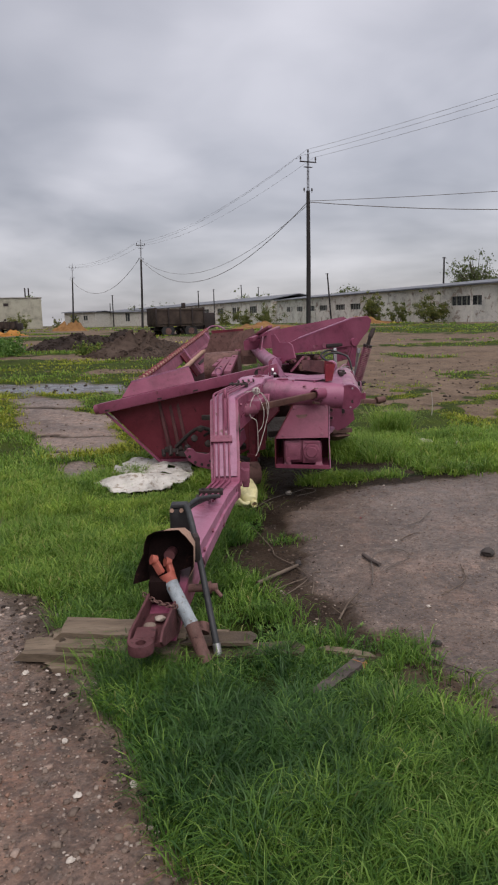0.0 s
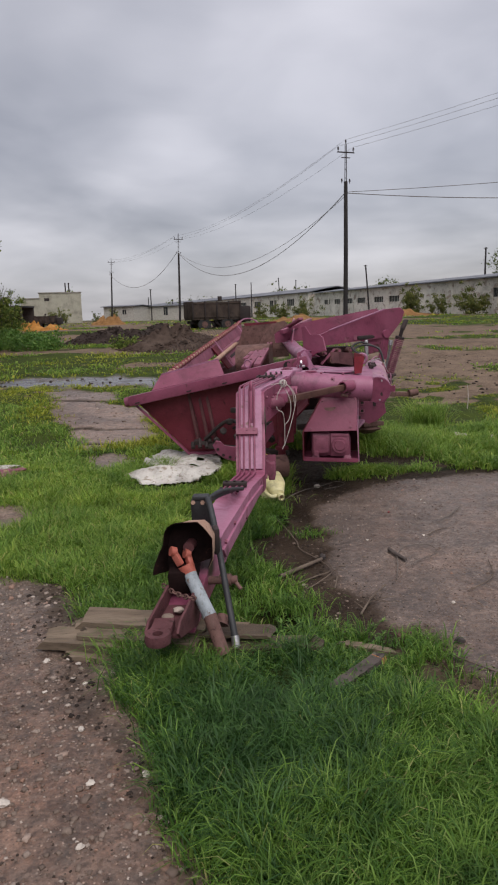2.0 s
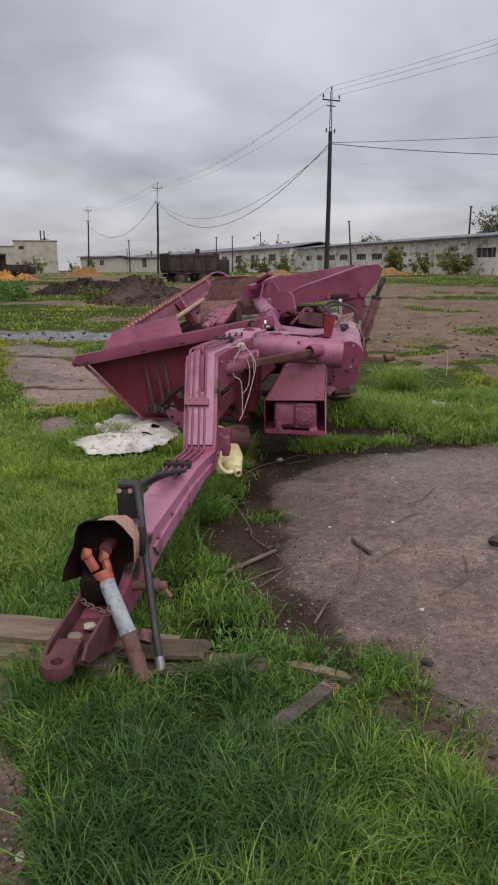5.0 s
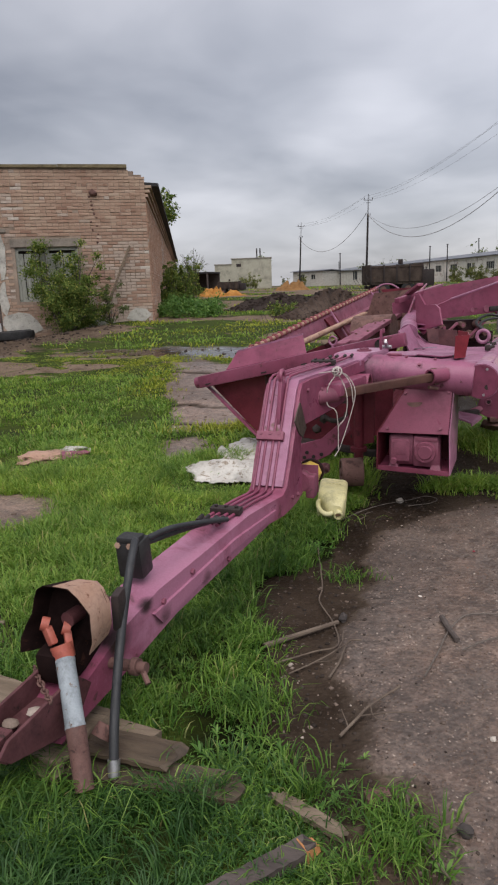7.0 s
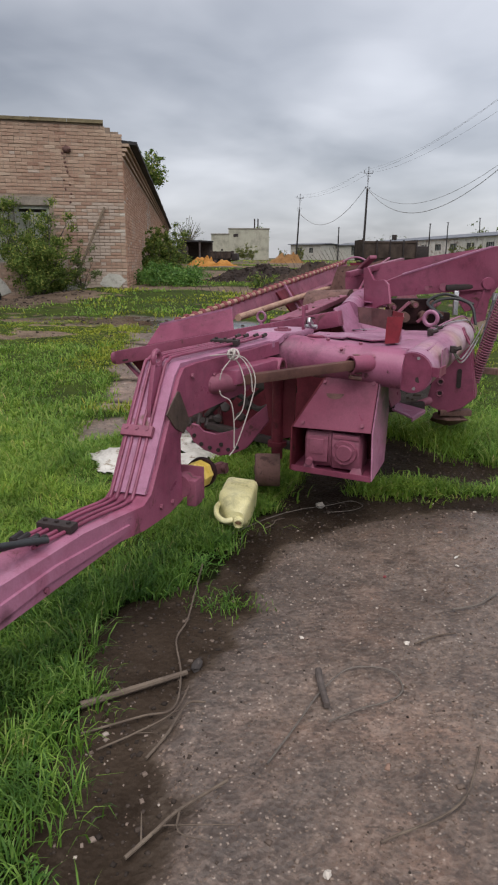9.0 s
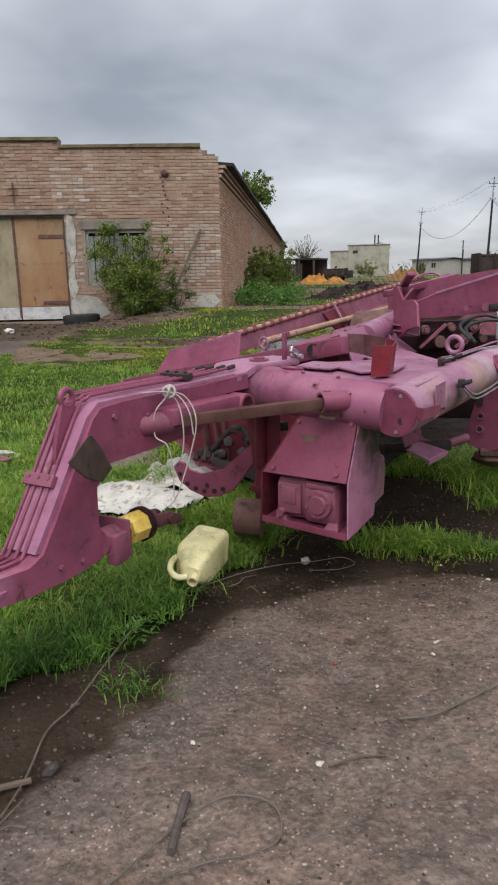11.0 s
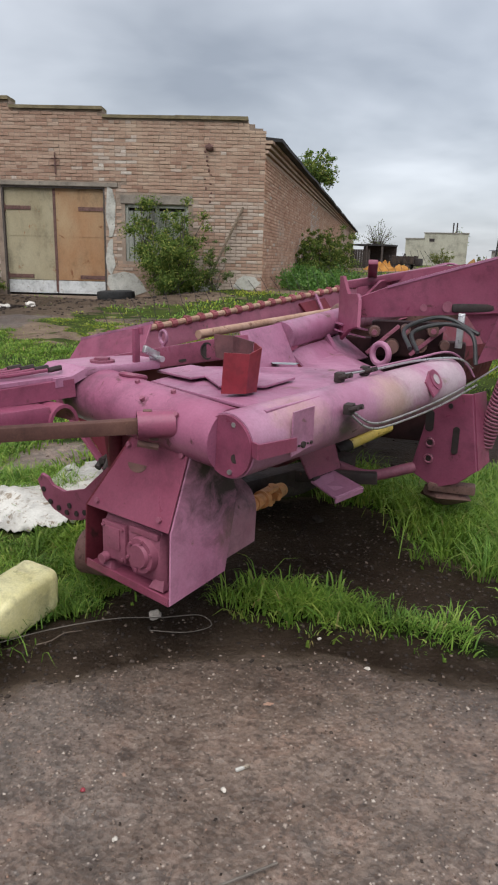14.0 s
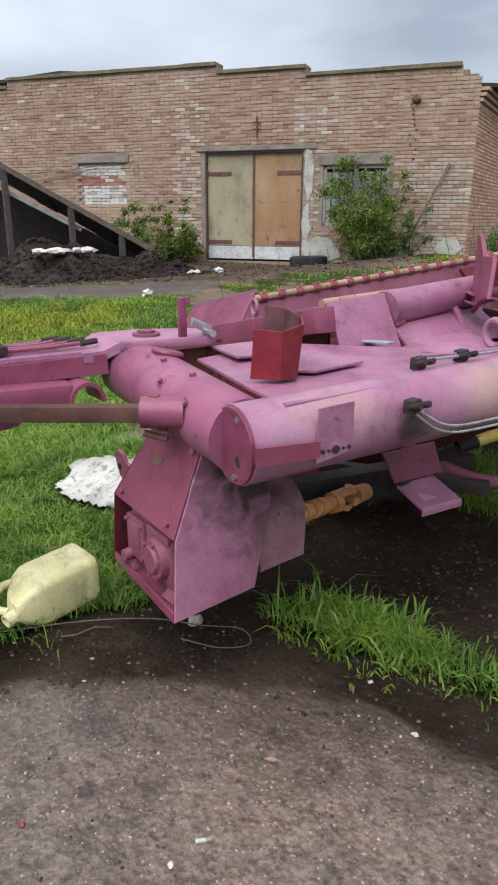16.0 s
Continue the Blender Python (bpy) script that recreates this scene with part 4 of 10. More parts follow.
    for i in range(12):
        add_blob(bm, on_wall(1.5 + random.uniform(-0.08, 0.1), 4.2 - i * 0.115, 0.012), (0.05, 0.02, random.uniform(0.02, 0.045)), i, 0.5, 1)
    part("broken_vent", bm, RUST, barn, "broken-out vent hole with falling mortar")
    # cornice along the side wall, roof edge
    side = thing("wall_side", on_wall(0, 0), "long red brick side wall of the barn under a dark eave", "barn wall", kind="structure")
    bm = B()
    p = [on_wall(-0.015, 0), on_wall(0.45, 0)]
    q = [v + BARN_BACK * 58 for v in p]
    foot, top = Vector((0, 0, -0.6)), Vector((0, 0, 4.55))
    add_loft(bm, [[p[0] + foot + BARN_BACK * 0.003, p[1] + foot + BARN_BACK * 0.003, p[1] + top + BARN_BACK * 0.003, p[0] + top + BARN_BACK * 0.003], [q[0] + foot, q[1] + foot, q[1] + top, q[0] + top]])
    uv = bm.loops.layers.uv.new("UVMap")
    for f in bm.faces:
        for lp in f.loops:
            lp[uv].uv = ((lp.vert.co - BARN_C).dot(BARN_BACK), lp.vert.co.z)
    part("brickwork", bm, BRICK_FAR, side, smooth=0)
    for i in range(4):
        bm = B()
        o, dz = 0.045 + 0.055 * i, 4.11 + 0.122 * i
        a, b = on_wall(0.2, dz) - BARN_L * o, on_wall(0.2, dz) - BARN_L * o + BARN_BACK * 58
        add_bar(bm, a + BARN_BACK * 0.02, b, 0.4, 0.075, up=(0, 0, 1))
        part("cornice_course", bm, BRICKS, side)
    roof = thing("roof", on_wall(6, 4.6), "dark felt barn roof with a ragged edge", "roof", kind="structure")
    bm = B()
    w = Vector((0, 0, 1))
    a = on_wall(-0.42, 4.62)
    ring = []
    for k in range(30):
        base = BARN_BACK * (0.3 + 58 * k / 29)
        j = w * random.uniform(-0.03, 0.03)
        ring.append([a + base + j, on_wall(12, 5.6) + base, on_wall(24, 4.9) + base, on_wall(24, 4.8) + base, on_wall(12, 5.5) + base, on_wall(-0.42, 4.53) + base + j])
    add_loft(bm, ring)
    part("felt_sheet", bm, ROOFDARK, roof)
    # rear and far walls close the building
    bm = B()
    wall_box(bm, 23.5, 24, -0.6, 4.8, -0.46, -58)
    solid("wall_far", bm, BRICK_FAR, "plain far wall of the barn", "barn wall", kind="structure", smooth=0)
    bm = B()
    wall_box(bm, 0, 24, -0.6, 4.5, -58, -58.4)
    solid("wall_back", bm, BRICK_FAR, "plain back wall of the barn", "barn wall", kind="structure", smooth=0)
    # gate
    gate = thing("door_1", on_wall(6.1, 0.25), "closed double gate of rusty olive and ochre sheet metal", "gate", kind="structure")
    g0, g1, gz0, gz1 = GATE_BOX
    mid = 5.75
    for s0, s1, m, lb in ((g0 + 0.05, mid - 0.02, GATE, "ochre rusted leaf"), (mid + 0.02, g1 - 0.05, GATE_OLIVE, "olive faded leaf")):
        bm = B()
        wall_box(bm, s0, s1, gz0 + 0.42, gz1 - 0.04, -0.10, -0.15)
        leaf = part("gate_leaf", bm, m, gate, lb)
        bm = B()
        for z in (gz0 + 0.44, 1.95, gz1 - 0.07):
            wall_box(bm, s0, s1, z - 0.012, z + 0.012, -0.094, -0.12)
        for s in (s0 + 0.03, s1 - 0.03):
            wall_box(bm, s - 0.025, s + 0.025, gz0 + 0.42, gz1 - 0.04, -0.093, -0.12)
        part("leaf_frame", bm, m, leaf)
        for z in (0.85, 2.68):
            bm = B()
            e = s0 if s0 < 4.6 else s1
            d = 1 if s0 < 4.6 else -1
            wall_box(bm, e + d * 0.02, e + d * 0.72, z - 0.05, z + 0.05, -0.08, -0.1)
            add_cyl(bm, on_wall(e, z - 0.1, -0.08), on_wall(e, z + 0.1, -0.08), 0.03, n=10)
            part("strap_hinge", bm, RUST, leaf)
        bm = B()
        wall_box(bm, s0, s1, gz0 + 0.06, gz0 + 0.41, -0.085, -0.11)
        part("kick_sheet", bm, GATE_PALE, leaf, "pale galvanised kick sheet")
    bm = B()
    wall_box(bm, mid - 0.02, mid + 0.05, gz0 + 0.1, gz1 - 0.05, -0.075, -0.16)
    part("meeting_strip", bm, RUST, gate)
    bm = B()
    wall_box(bm, g0, g0 + 0.05, gz0, gz1, 0.0, -0.2)
    wall_box(bm, g1 - 0.05, g1, gz0, gz1, 0.0, -0.2)
    wall_box(bm, g0, g1, gz1 - 0.04, gz1 + 0.01, 0.0, -0.2)
    part("door_frame", bm, DARKWOOD, gate)
    bm = B()
    wall_box(bm, g0, g1, -0.6, gz1, -0.3, -0.35)
    part("dark_backing", bm, SOOT, gate)
    # window
    win = thing("window_1", on_wall(3, 1.3), "boarded grey-green barn window behind a bush", "window", kind="structure")
    s0, s1, z0, z1 = WINDOW_BOX
    bm = B()
    wall_box(bm, s0, s1, z0, z1, -0.2, -0.24)
    part("backing", bm, SOOT, win)
    n = 8
    for i in range(n):
        bm = B()
        a, b = s0 + (s1 - s0) * i / n, s0 + (s1 - s0) * (i + 1) / n
        wall_box(bm, a + 0.012, b - 0.012, z0 + 0.03, z1 - 0.16, -0.1 + random.uniform(-0.015, 0.015), -0.15)
        part("board", bm, WINGREY, win)
    bm = B()
    for a, b, c, d in ((s0, s0 + 0.08, z0, z1), (s1 - 0.08, s1, z0, z1), (s0, s1, z1 - 0.08, z1), (s0, s1, z0, z0 + 0.06), (2.86, 2.96, z0, z1)):
        wall_box(bm, a, b, c, d, -0.05, -0.17)
    part("window_frame", bm, WINGREY, win)
    return barn, side


BARN_FRONT, BARN_SIDE = build_barn()

from mathutils.geometry import tessellate_polygon

# ---- trailed mower ----
mower = thing("trailed_mower", (0.3, 6.2, 0.0), "pink-painted trailed farm mower with bent drawbar, paint faded", "farm machine")


def lerp_at(v, table):
    for (a, p), (b, q) in zip(table, table[1:]):
        if v <= b:
            return p + (q - p) * max(0.0, (v - a)) / (b - a)
    return table[-1][1]


def bolt(bm, p, axis, r=0.012, h=0.01):
    p, a = Vector(p), Vector(axis).normalized()
    add_cyl(bm, p, p + a * h, r, n=6)


BAR_X = ((2.5, -0.475), (3.0, -0.405), (4.45, -0.165), (4.9, -0.175), (5.73, 0.025), (6.12, 0.15))


def bar_x(y):
    return lerp_at(y, BAR_X)


def bar_w(y):
    return lerp_at(y, ((2.8, 0.14), (3.5, 0.165), (4.3, 0.18), (4.6, 0.205), (6.0, 0.205)))


KNOTS = (2.5, 3.0, 3.5, 4.3, 4.45, 4.6, 4.9, 5.3, 5.73, 6.0)


def clip_side(P, cut, side):
    """The part of an outline that lies on one side of a cut across the bar."""
    out = []
    for (a, za), (b, zb) in zip(P, P[1:] + P[:1]):
        ina, inb = (a - cut) * side >= 0, (b - cut) * side >= 0
        if ina:
            out.append((a, za))
        if ina != inb:
            t = (cut - a) / (b - a)
            out.append((cut, za + (zb - za) * t))
    return out


def add_profile(bm, prof, k=1.0):
    """A box girder whose side outline is prof (along, up), following the drawbar's bend."""
    P = []
    for (a, za), (b, zb) in zip(prof, prof[1:] + prof[:1]):
        n = max(1, int(abs(b - a) / 0.12))
        P += [(a + (b - a) * i / n, za + (zb - za) * i / n) for i in range(n)]
    for a, b in zip(KNOTS, KNOTS[1:]):
        Q = clip_side(clip_side(P, a, 1), b, -1)
        if len(Q) < 3:
            continue
        l = [bm.verts.new((bar_x(y) - k * bar_w(y) / 2, y, z)) for y, z in Q]
        r = [bm.verts.new((bar_x(y) + k * bar_w(y) / 2, y, z)) for y, z in Q]
        n = len(Q)
        for i in range(n):
            j = (i + 1) % n
            if not (abs(Q[i][0] - Q[j][0]) < 1e-6 and Q[i][0] in (a, b)):
                bm.faces.new((l[i], r[i], r[j], l[j]))
        for tri in tessellate_polygon([[Vector((y, z, 0)) for y, z in Q]]):
            bm.faces.new([l[i] for i in tri])
            bm.faces.new([r[i] for i in tri])
    bmesh.ops.remove_doubles(bm, verts=bm.verts, dist=1e-5)
    return bm


# drawbar: a swan-neck box girder
bm = B()
add_profile(bm, [(2.86, 0.20), (3.2, 0.36), (3.4, 0.415), (4.1, 0.482), (4.45, 0.475), (4.52, 0.50), (4.84, 0.945), (4.89, 0.982), (5.0, 0.995), (5.45, 1.005), (5.735, 1.02), (5.74, 0.95), (5.5, 0.943), (5.44, 0.80),
                 (5.4, 0.79), (5.12, 0.765), (4.92, 0.75), (4.835, 0.67), (4.83, 0.52), (4.86, 0.41), (4.845, 0.368), (4.7, 0.355), (4.3, 0.372), (3.5, 0.27), (3.1, 0.17), (2.86, 0.12)])
girder = part("drawbar", bm, PAINT_GIRDER, mower, "pink swan-neck box girder drawbar")
bm = B()
# strip on the girder's top, the sky's gloss put into its paler pink
add_profile(bm, [(4.50, 0.505), (4.825, 0.955), (4.90, 1.004), (5.72, 1.030), (5.72, 1.018), (4.95, 0.988), (4.85, 0.945), (4.53, 0.50)], 0.8)
part("top_plate", bm, PAINT_FADED_SHEEN, girder, "pale pink cover strip")
bm = B()
for k in (-1, 1):
    add_plate(bm, [(bar_x(y) + k * (bar_w(y) / 2 + 0.007), y, z) for y, z in ((3.35, 0.34), (3.95, 0.42), (4.35, 0.43), (4.3, 0.40), (3.9, 0.37), (3.4, 0.28))], 0.014)
part("side_rib", bm, PAINT_GIRDER, girder)
bm = B()
for y, z in ((3.42, 0.36), (3.62, 0.40), (3.9, 0.345), (4.6, 0.42), (4.72, 0.40), (5.12, 0.92), (4.95, 0.94), (5.28, 0.9)):
    bolt(bm, (bar_x(y) + bar_w(y) / 2, y, z), (1, 0, 0), 0.012, 0.012)
islands("bolt_head", bm, PAINT_DIM, girder)
bm = B()
o = [(4.68, 0.813), (4.805, 0.892), (4.825, 0.888), (4.87, 0.826), (4.925, 0.73), (4.865, 0.685), (4.775, 0.727)]
add_plate(bm, [(bar_x(y) + bar_w(y) / 2 + 0.002, y, z) for y, z in o], 0.006, 0.0015)
part("inspection_plate", bm, PLATE_BROWN, girder, "oily brown access plate")
# lifting lug at the neck's top
bm = B()
add_ring(bm, (-0.163, 4.80, 1.035), (1, 0, 0), 0.033, 0.012, 24, 8)
add_plate(bm, [(-0.163, 4.765, 1.02), (-0.163, 4.835, 1.02), (-0.163, 4.85, 0.95), (-0.163, 4.70, 0.76), (-0.163, 4.715, 0.86)], 0.02, 0.003)
part("lifting_lug", bm, PAINT, girder)

# hydraulic lines over the neck
for i, dx in enumerate((-0.075, -0.045, -0.005, 0.028)):
    bm = B()
    pts = [(3.98 - 0.02 * i, 0.488), (4.25, 0.492), (4.44, 0.488), (4.515, 0.53), (4.82, 0.962), (4.89, 1.015), (4.98, 1.030), (5.5, 1.040), (5.6 + 0.03 * i, 1.05)]
    add_tube(bm, smooth_path([(bar_x(y) + dx, y, z) for y, z in pts], 5), 0.0075, 8)
    ln = part("hydraulic_line", bm, PAINT, mower)
    for y, z in ((3.96, 0.50), (5.62 + 0.03 * i, 1.05)):
        bm = B()
        add_cyl(bm, (bar_x(y) + dx, y - 0.03, z), (bar_x(y) + dx, y + 0.03, z + 0.004), 0.011, n=6)
        part("fitting", bm, SOOT, ln)
for y, z, m in ((4.655, 0.735, PAINT_DIM), (4.1, 0.50, SOOT), (5.42, 1.042, SOOT)):
    bm = B()
    tilt = Matrix.Rotation(radians(54 if 4.5 < y < 4.8 else 4), 3, "X")
    add_box(bm, (bar_x(y) - 0.023, y, z), (0.15, 0.05, 0.03), tilt, 0.004)
    for d in (-0.05, 0.0, 0.05):
        bolt(bm, (bar_x(y) - 0.023 + d, y, z + 0.012), tilt @ Vector((0, 0, 1)), 0.009, 0.012)
    part("line_clamp", bm, m, mower)

# hitch end: clevis, ring, chain
bm = B()
for k in (-1, 1):
    o = [(2.62, 0.235), (2.66, 0.27), (2.95, 0.315), (3.02, 0.25), (2.92, 0.13), (2.66, 0.195)]
    add_plate(bm, [(bar_x(y) + k * 0.068, y, z) for y, z in o], 0.012, 0.002)
add_plate(bm, [(bar_x(y) + d, y, z) for y, z, d in ((2.65, 0.205, -0.068), (2.65, 0.205, 0.068), (2.98, 0.225, 0.068), (2.98, 0.225, -0.068))], 0.014)
clevis = part("hitch_clevis", bm, CLEVIS, mower, "rusty maroon hitch clevis")
bm = B()
c = Vector((bar_x(2.58) - 0.002, 2.585, 0.235))
ring = []
for r_in, z in ((0.022, 0.018), (0.052, 0.022), (0.056, 0.0), (0.052, -0.022), (0.022, -0.018)):
    ring.append([c + Vector((math.cos(a) * r_in, math.sin(a) * r_in * 1.05, z)) for a in [2 * math.pi * i / 24 for i in range(24)]])
add_loft(bm, ring + ring[:1], cap=False)
add_box(bm, (c.x + 0.006, 2.675, 0.238), (0.09, 0.1, 0.04), None, 0.006)
part("hitch_eye", bm, CLEVIS, clevis, "worn rusty hitch eye")
bm = B()
for d, y in ((-0.015, 2.76), (0.012, 2.83)):
    add_blob(bm, (bar_x(y) + d, y, 0.245), (0.028, 0.022, 0.014), int(y * 100), 0.2, 2)
islands("small_stone", bm, PEBBLE, clevis)
for i in range(9):
    bm = B()
    t = i / 8
    p = Vector((-0.50 + 0.155 * t, 2.955 - 0.135 * t, 0.305 - 0.012 * math.sin(t * math.pi)))
    d = Vector((0.75, -0.66, -0.2 * math.cos(t * math.pi)))
    ax = Vector((0, 0.3, 1)) if i % 2 else Vector((0.66, 0.75, -0.2))
    R = []
    u = d.normalized()
    w = ax.cross(u).normalized()
    for k in range(13):
        a = 2 * math.pi * k / 12
        R.append(p + u * math.cos(a) * 0.017 + w * math.sin(a) * 0.010)
    add_tube(bm, R, 0.0035, 6)
    part("chain_link", bm, RUST, clevis)

# hood over the shaft's end: a bent sheet, black inside, with a rusty side
HOOD_F = [(-0.556, 2.958, 0.355), (-0.540, 2.950, 0.415), (-0.520, 2.958, 0.462), (-0.503, 2.974, 0.500), (-0.497, 2.985, 0.548), (-0.482, 2.983, 0.583), (-0.451, 2.976, 0.604), (-0.40, 2.962, 0.613), (-0.330, 2.943, 0.621), (-0.300, 2.948, 0.590), (-0.264, 2.952, 0.538), (-0.266, 2.955, 0.437), (-0.290, 2.965, 0.385)]
HOOD_B = [(-0.485, 3.03, 0.350), (-0.49, 3.04, 0.41), (-0.49, 3.05, 0.455), (-0.485, 3.06, 0.49), (-0.48, 3.075, 0.53), (-0.465, 3.085, 0.555), (-0.44, 3.09, 0.572), (-0.39, 3.09, 0.582), (-0.315, 3.085, 0.586), (-0.292, 3.085, 0.565), (-0.268, 3.08, 0.515), (-0.270, 3.08, 0.44), (-0.285, 3.08, 0.40)]


def add_hood(bm, k, thick, first=0):
    mid = Vector((-0.40, 3.0, 0.46))
    R = []
    for ring, kk in ((HOOD_F, k), (HOOD_B, k), (HOOD_B, k - thick), (HOOD_F, k - thick)):
        R.append([bm.verts.new(Vector((mid.x + (x - mid.x) * kk, y, mid.z + (z - mid.z) * kk))) for x, y, z in ring])
    for a, b in zip(R, R[1:] + R[:1]):
        for i in range(first, len(HOOD_F) - 1):
            bm.faces.new((a[i], a[i + 1], b[i + 1], b[i]))
    for i in (first, len(HOOD_F) - 1):
        bm.faces.new([r[i] for r in R])
    bmesh.ops.delete(bm, geom=[v for v in bm.verts if not v.link_faces], context="VERTS")
    return bm


hood = part("shaft_hood", add_hood(B(), 0.985, 0.02), HOODBLACK, mower, "bent sheet hood, black inside and rusty outside")
# black plate closing the hood's back
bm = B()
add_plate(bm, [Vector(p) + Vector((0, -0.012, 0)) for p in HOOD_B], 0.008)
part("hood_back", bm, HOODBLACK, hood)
part("hood_skin", add_hood(B(), 1.0, 0.012, 7), RUST_PLATE, hood, "tan rusted outer skin")
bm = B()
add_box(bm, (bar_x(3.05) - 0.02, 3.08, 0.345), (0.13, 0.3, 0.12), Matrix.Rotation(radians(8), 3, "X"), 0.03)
part("bearing_block", bm, HOODBLACK, mower, "black bearing block")
bm = B()
add_box(bm, (-0.268, 3.13, 0.47), (0.03, 0.08, 0.13), Matrix.Rotation(0.2, 3, 'Z'), 0.01)
part("bracket_plate", bm, SOOT, mower)

# drive shaft: yoke, grey tube, rusty end on the boards
pa, pb, pc, pd = Vector((-0.418, 2.985, 0.445)), Vector((-0.383, 2.962, 0.372)), Vector((-0.275, 2.835, 0.205)), Vector((-0.212, 2.762, 0.062))
bm = B()
add_pipe(bm, pb, pc, 0.031, 0.005, 20)
for t in (0.06, 0.93):
    p = pb.lerp(pc, t)
    add_cyl(bm, p, p + (pc - pb).normalized() * 0.010, 0.0325, n=20)
shaft = part("drive_shaft", bm, GREYSTEEL, mower, "grey telescopic drive shaft with orange-red yoke")
bm = B()
add_cyl(bm, pc - (pd - pc).normalized() * 0.01, pd, 0.032, 0.029, 20)
part("shaft_end", bm, RUST, shaft, "rust-brown lower tube")
bm = B()
ax = (pa - pb).normalized()
sd = Vector((0.86, 0.44, -0.32)).normalized()
add_cyl(bm, pb - ax * 0.012, pb + ax * 0.035, 0.034, 0.038, 18)
for k in (-1, 1):
    add_bar(bm, pb + ax * 0.03 + sd * k * 0.026, pa + sd * k * 0.034 + ax * 0.005, 0.026, 0.034, 0.008)
    add_cyl(bm, pa + sd * k * 0.022 + ax * 0.014, pa + sd * k * 0.048 + ax * 0.014, 0.023, n=16)
part("yoke", bm, ORANGE, shaft)
bm = B()
add_cyl(bm, (-0.385, 3.0, 0.478), (-0.375, 3.08, 0.478), 0.026, n=16)
add_cyl(bm, (-0.378, 3.04, 0.478), (-0.36, 3.2, 0.46), 0.018, n=12)
part("stub", bm, MAROON_FORK, shaft, "dark red stub of the joint")
bm = B()
add_cyl(bm, (-0.235, 2.90, 0.14), (-0.225, 2.93, 0.17), 0.034, 0.03, 14)
part("shaft_pin", bm, RUST, shaft)

# hose stand and hoses
bm = B()
add_box(bm, (-0.372, 3.44, 0.525), (0.105, 0.09, 0.15), Matrix.Rotation(radians(6), 3, "X"), 0.012)
add_box(bm, (-0.372, 3.42, 0.607), (0.085, 0.07, 0.02), None, 0.006)
block = part("hose_holder", bm, BLACK, mower, "black plastic hose holder")
bm = B()
for d in (-0.025, 0.025):
    bolt(bm, (-0.385 + d, 3.388, 0.585), (0, -1, 0.1), 0.012, 0.006)
islands("holder_bolt", bm, RUST_PLATE, block)
for path, r in (([(-0.164, 2.85, 0.065), (-0.195, 2.93, 0.20), (-0.246, 3.09, 0.392), (-0.295, 3.26, 0.54), (-0.325, 3.36, 0.598), (-0.345, 3.41, 0.602), (-0.362, 3.45, 0.585)], 0.0155),
                ([(-0.335, 3.47, 0.585), (-0.295, 3.60, 0.585), (-0.24, 3.80, 0.545), (-0.19, 3.96, 0.507)], 0.012),
                ([(-0.345, 3.46, 0.57), (-0.29, 3.7, 0.545), (-0.225, 3.95, 0.51)], 0.013)):
    bm = B()
    add_tube(bm, smooth_path(path, 8), r, 12)
    hose = part("hydraulic_hose", bm, HOSE, mower, "grey-black rubber hydraulic hose")
    if r > 0.015:
        bm = B()
        add_cyl(bm, (-0.171, 2.868, 0.10), (-0.163, 2.848, 0.055), 0.02, 0.019, 14)
        add_cyl(bm, (-0.163, 2.848, 0.056), (-0.158, 2.838, 0.02), 0.014, 0.012, 8)
        part("hose_ferrule", bm, STEEL, hose)
bm = B()
add_cyl(bm, (-0.34, 3.12, 0.265), (-0.17, 3.11, 0.272), 0.020, n=12)
add_cyl(bm, (-0.19, 3.11, 0.275), (-0.15, 3.08, 0.235), 0.010, n=8)
add_cyl(bm, (-0.225, 3.113, 0.27), (-0.20, 3.111, 0.271), 0.03, n=12)
part("locking_pin", bm, RUST, mower, "rusty cross pin")

# arm end on the pivot, with the upright post
bm = B()
add_plate(bm, [(-0.075, 5.79, 1.046), (0.155, 5.775, 1.046), (0.20, 5.90, 1.046), (0.238, 6.10, 1.046), (0.20, 6.14, 1.046), (0.05, 6.15, 1.046), (-0.05, 5.97, 1.046)], 0.034, 0.006)
tongue = part("arm_tongue", bm, PAINT_FADED_SHEEN, mower)
bm = B()
add_loft(bm, [[Vector((x0, y, z - 0.017)), Vector((x1, y, z - 0.017)), Vector((x1, y, z + 0.017)), Vector((x0, y, z + 0.017))] for x0, x1, y, z in ((-0.085, 0.115, 5.66, 1.010), (-0.082, 0.122, 5.73, 1.012), (-0.078, 0.152, 5.785, 1.044))])
part("tongue_ramp", bm, PAINT_FADED_SHEEN, tongue)
bm = B()
add_bar(bm, (0.035, 5.16, 0.905), (0.115, 5.60, 0.905), 0.11, 0.075, 0.016)
add_bar(bm, (-0.145, 5.2, 0.90), (-0.055, 5.62, 0.90), 0.03, 0.07, 0.008)
islands("arm_channel", bm, PAINT, mower)
bm = B()
arch = []
for a in [math.pi * i / 10 for i in range(11)]:
    arch.append((5.635 - 0.062 * math.cos(a), 0.872 + 0.072 * math.sin(a)))
inner = [(5.635 + (y - 5.635) * 0.80, 0.872 + (z - 0.872) * 0.82) for y, z in arch[::-1]]
add_loft(bm, [[Vector((x + 0.1 * (y - 5.6), y, z)) for y, z in arch + inner] for x in (0.05, 0.18)])
part("hook_arch", bm, PAINT, mower)
bm = B()
add_box(bm, (0.199, 6.0, 1.13), (0.016, 0.03, 0.14), None, 0.003)
add_box(bm, (0.212, 6.015, 1.19), (0.02, 0.012, 0.03), None, 0.003)
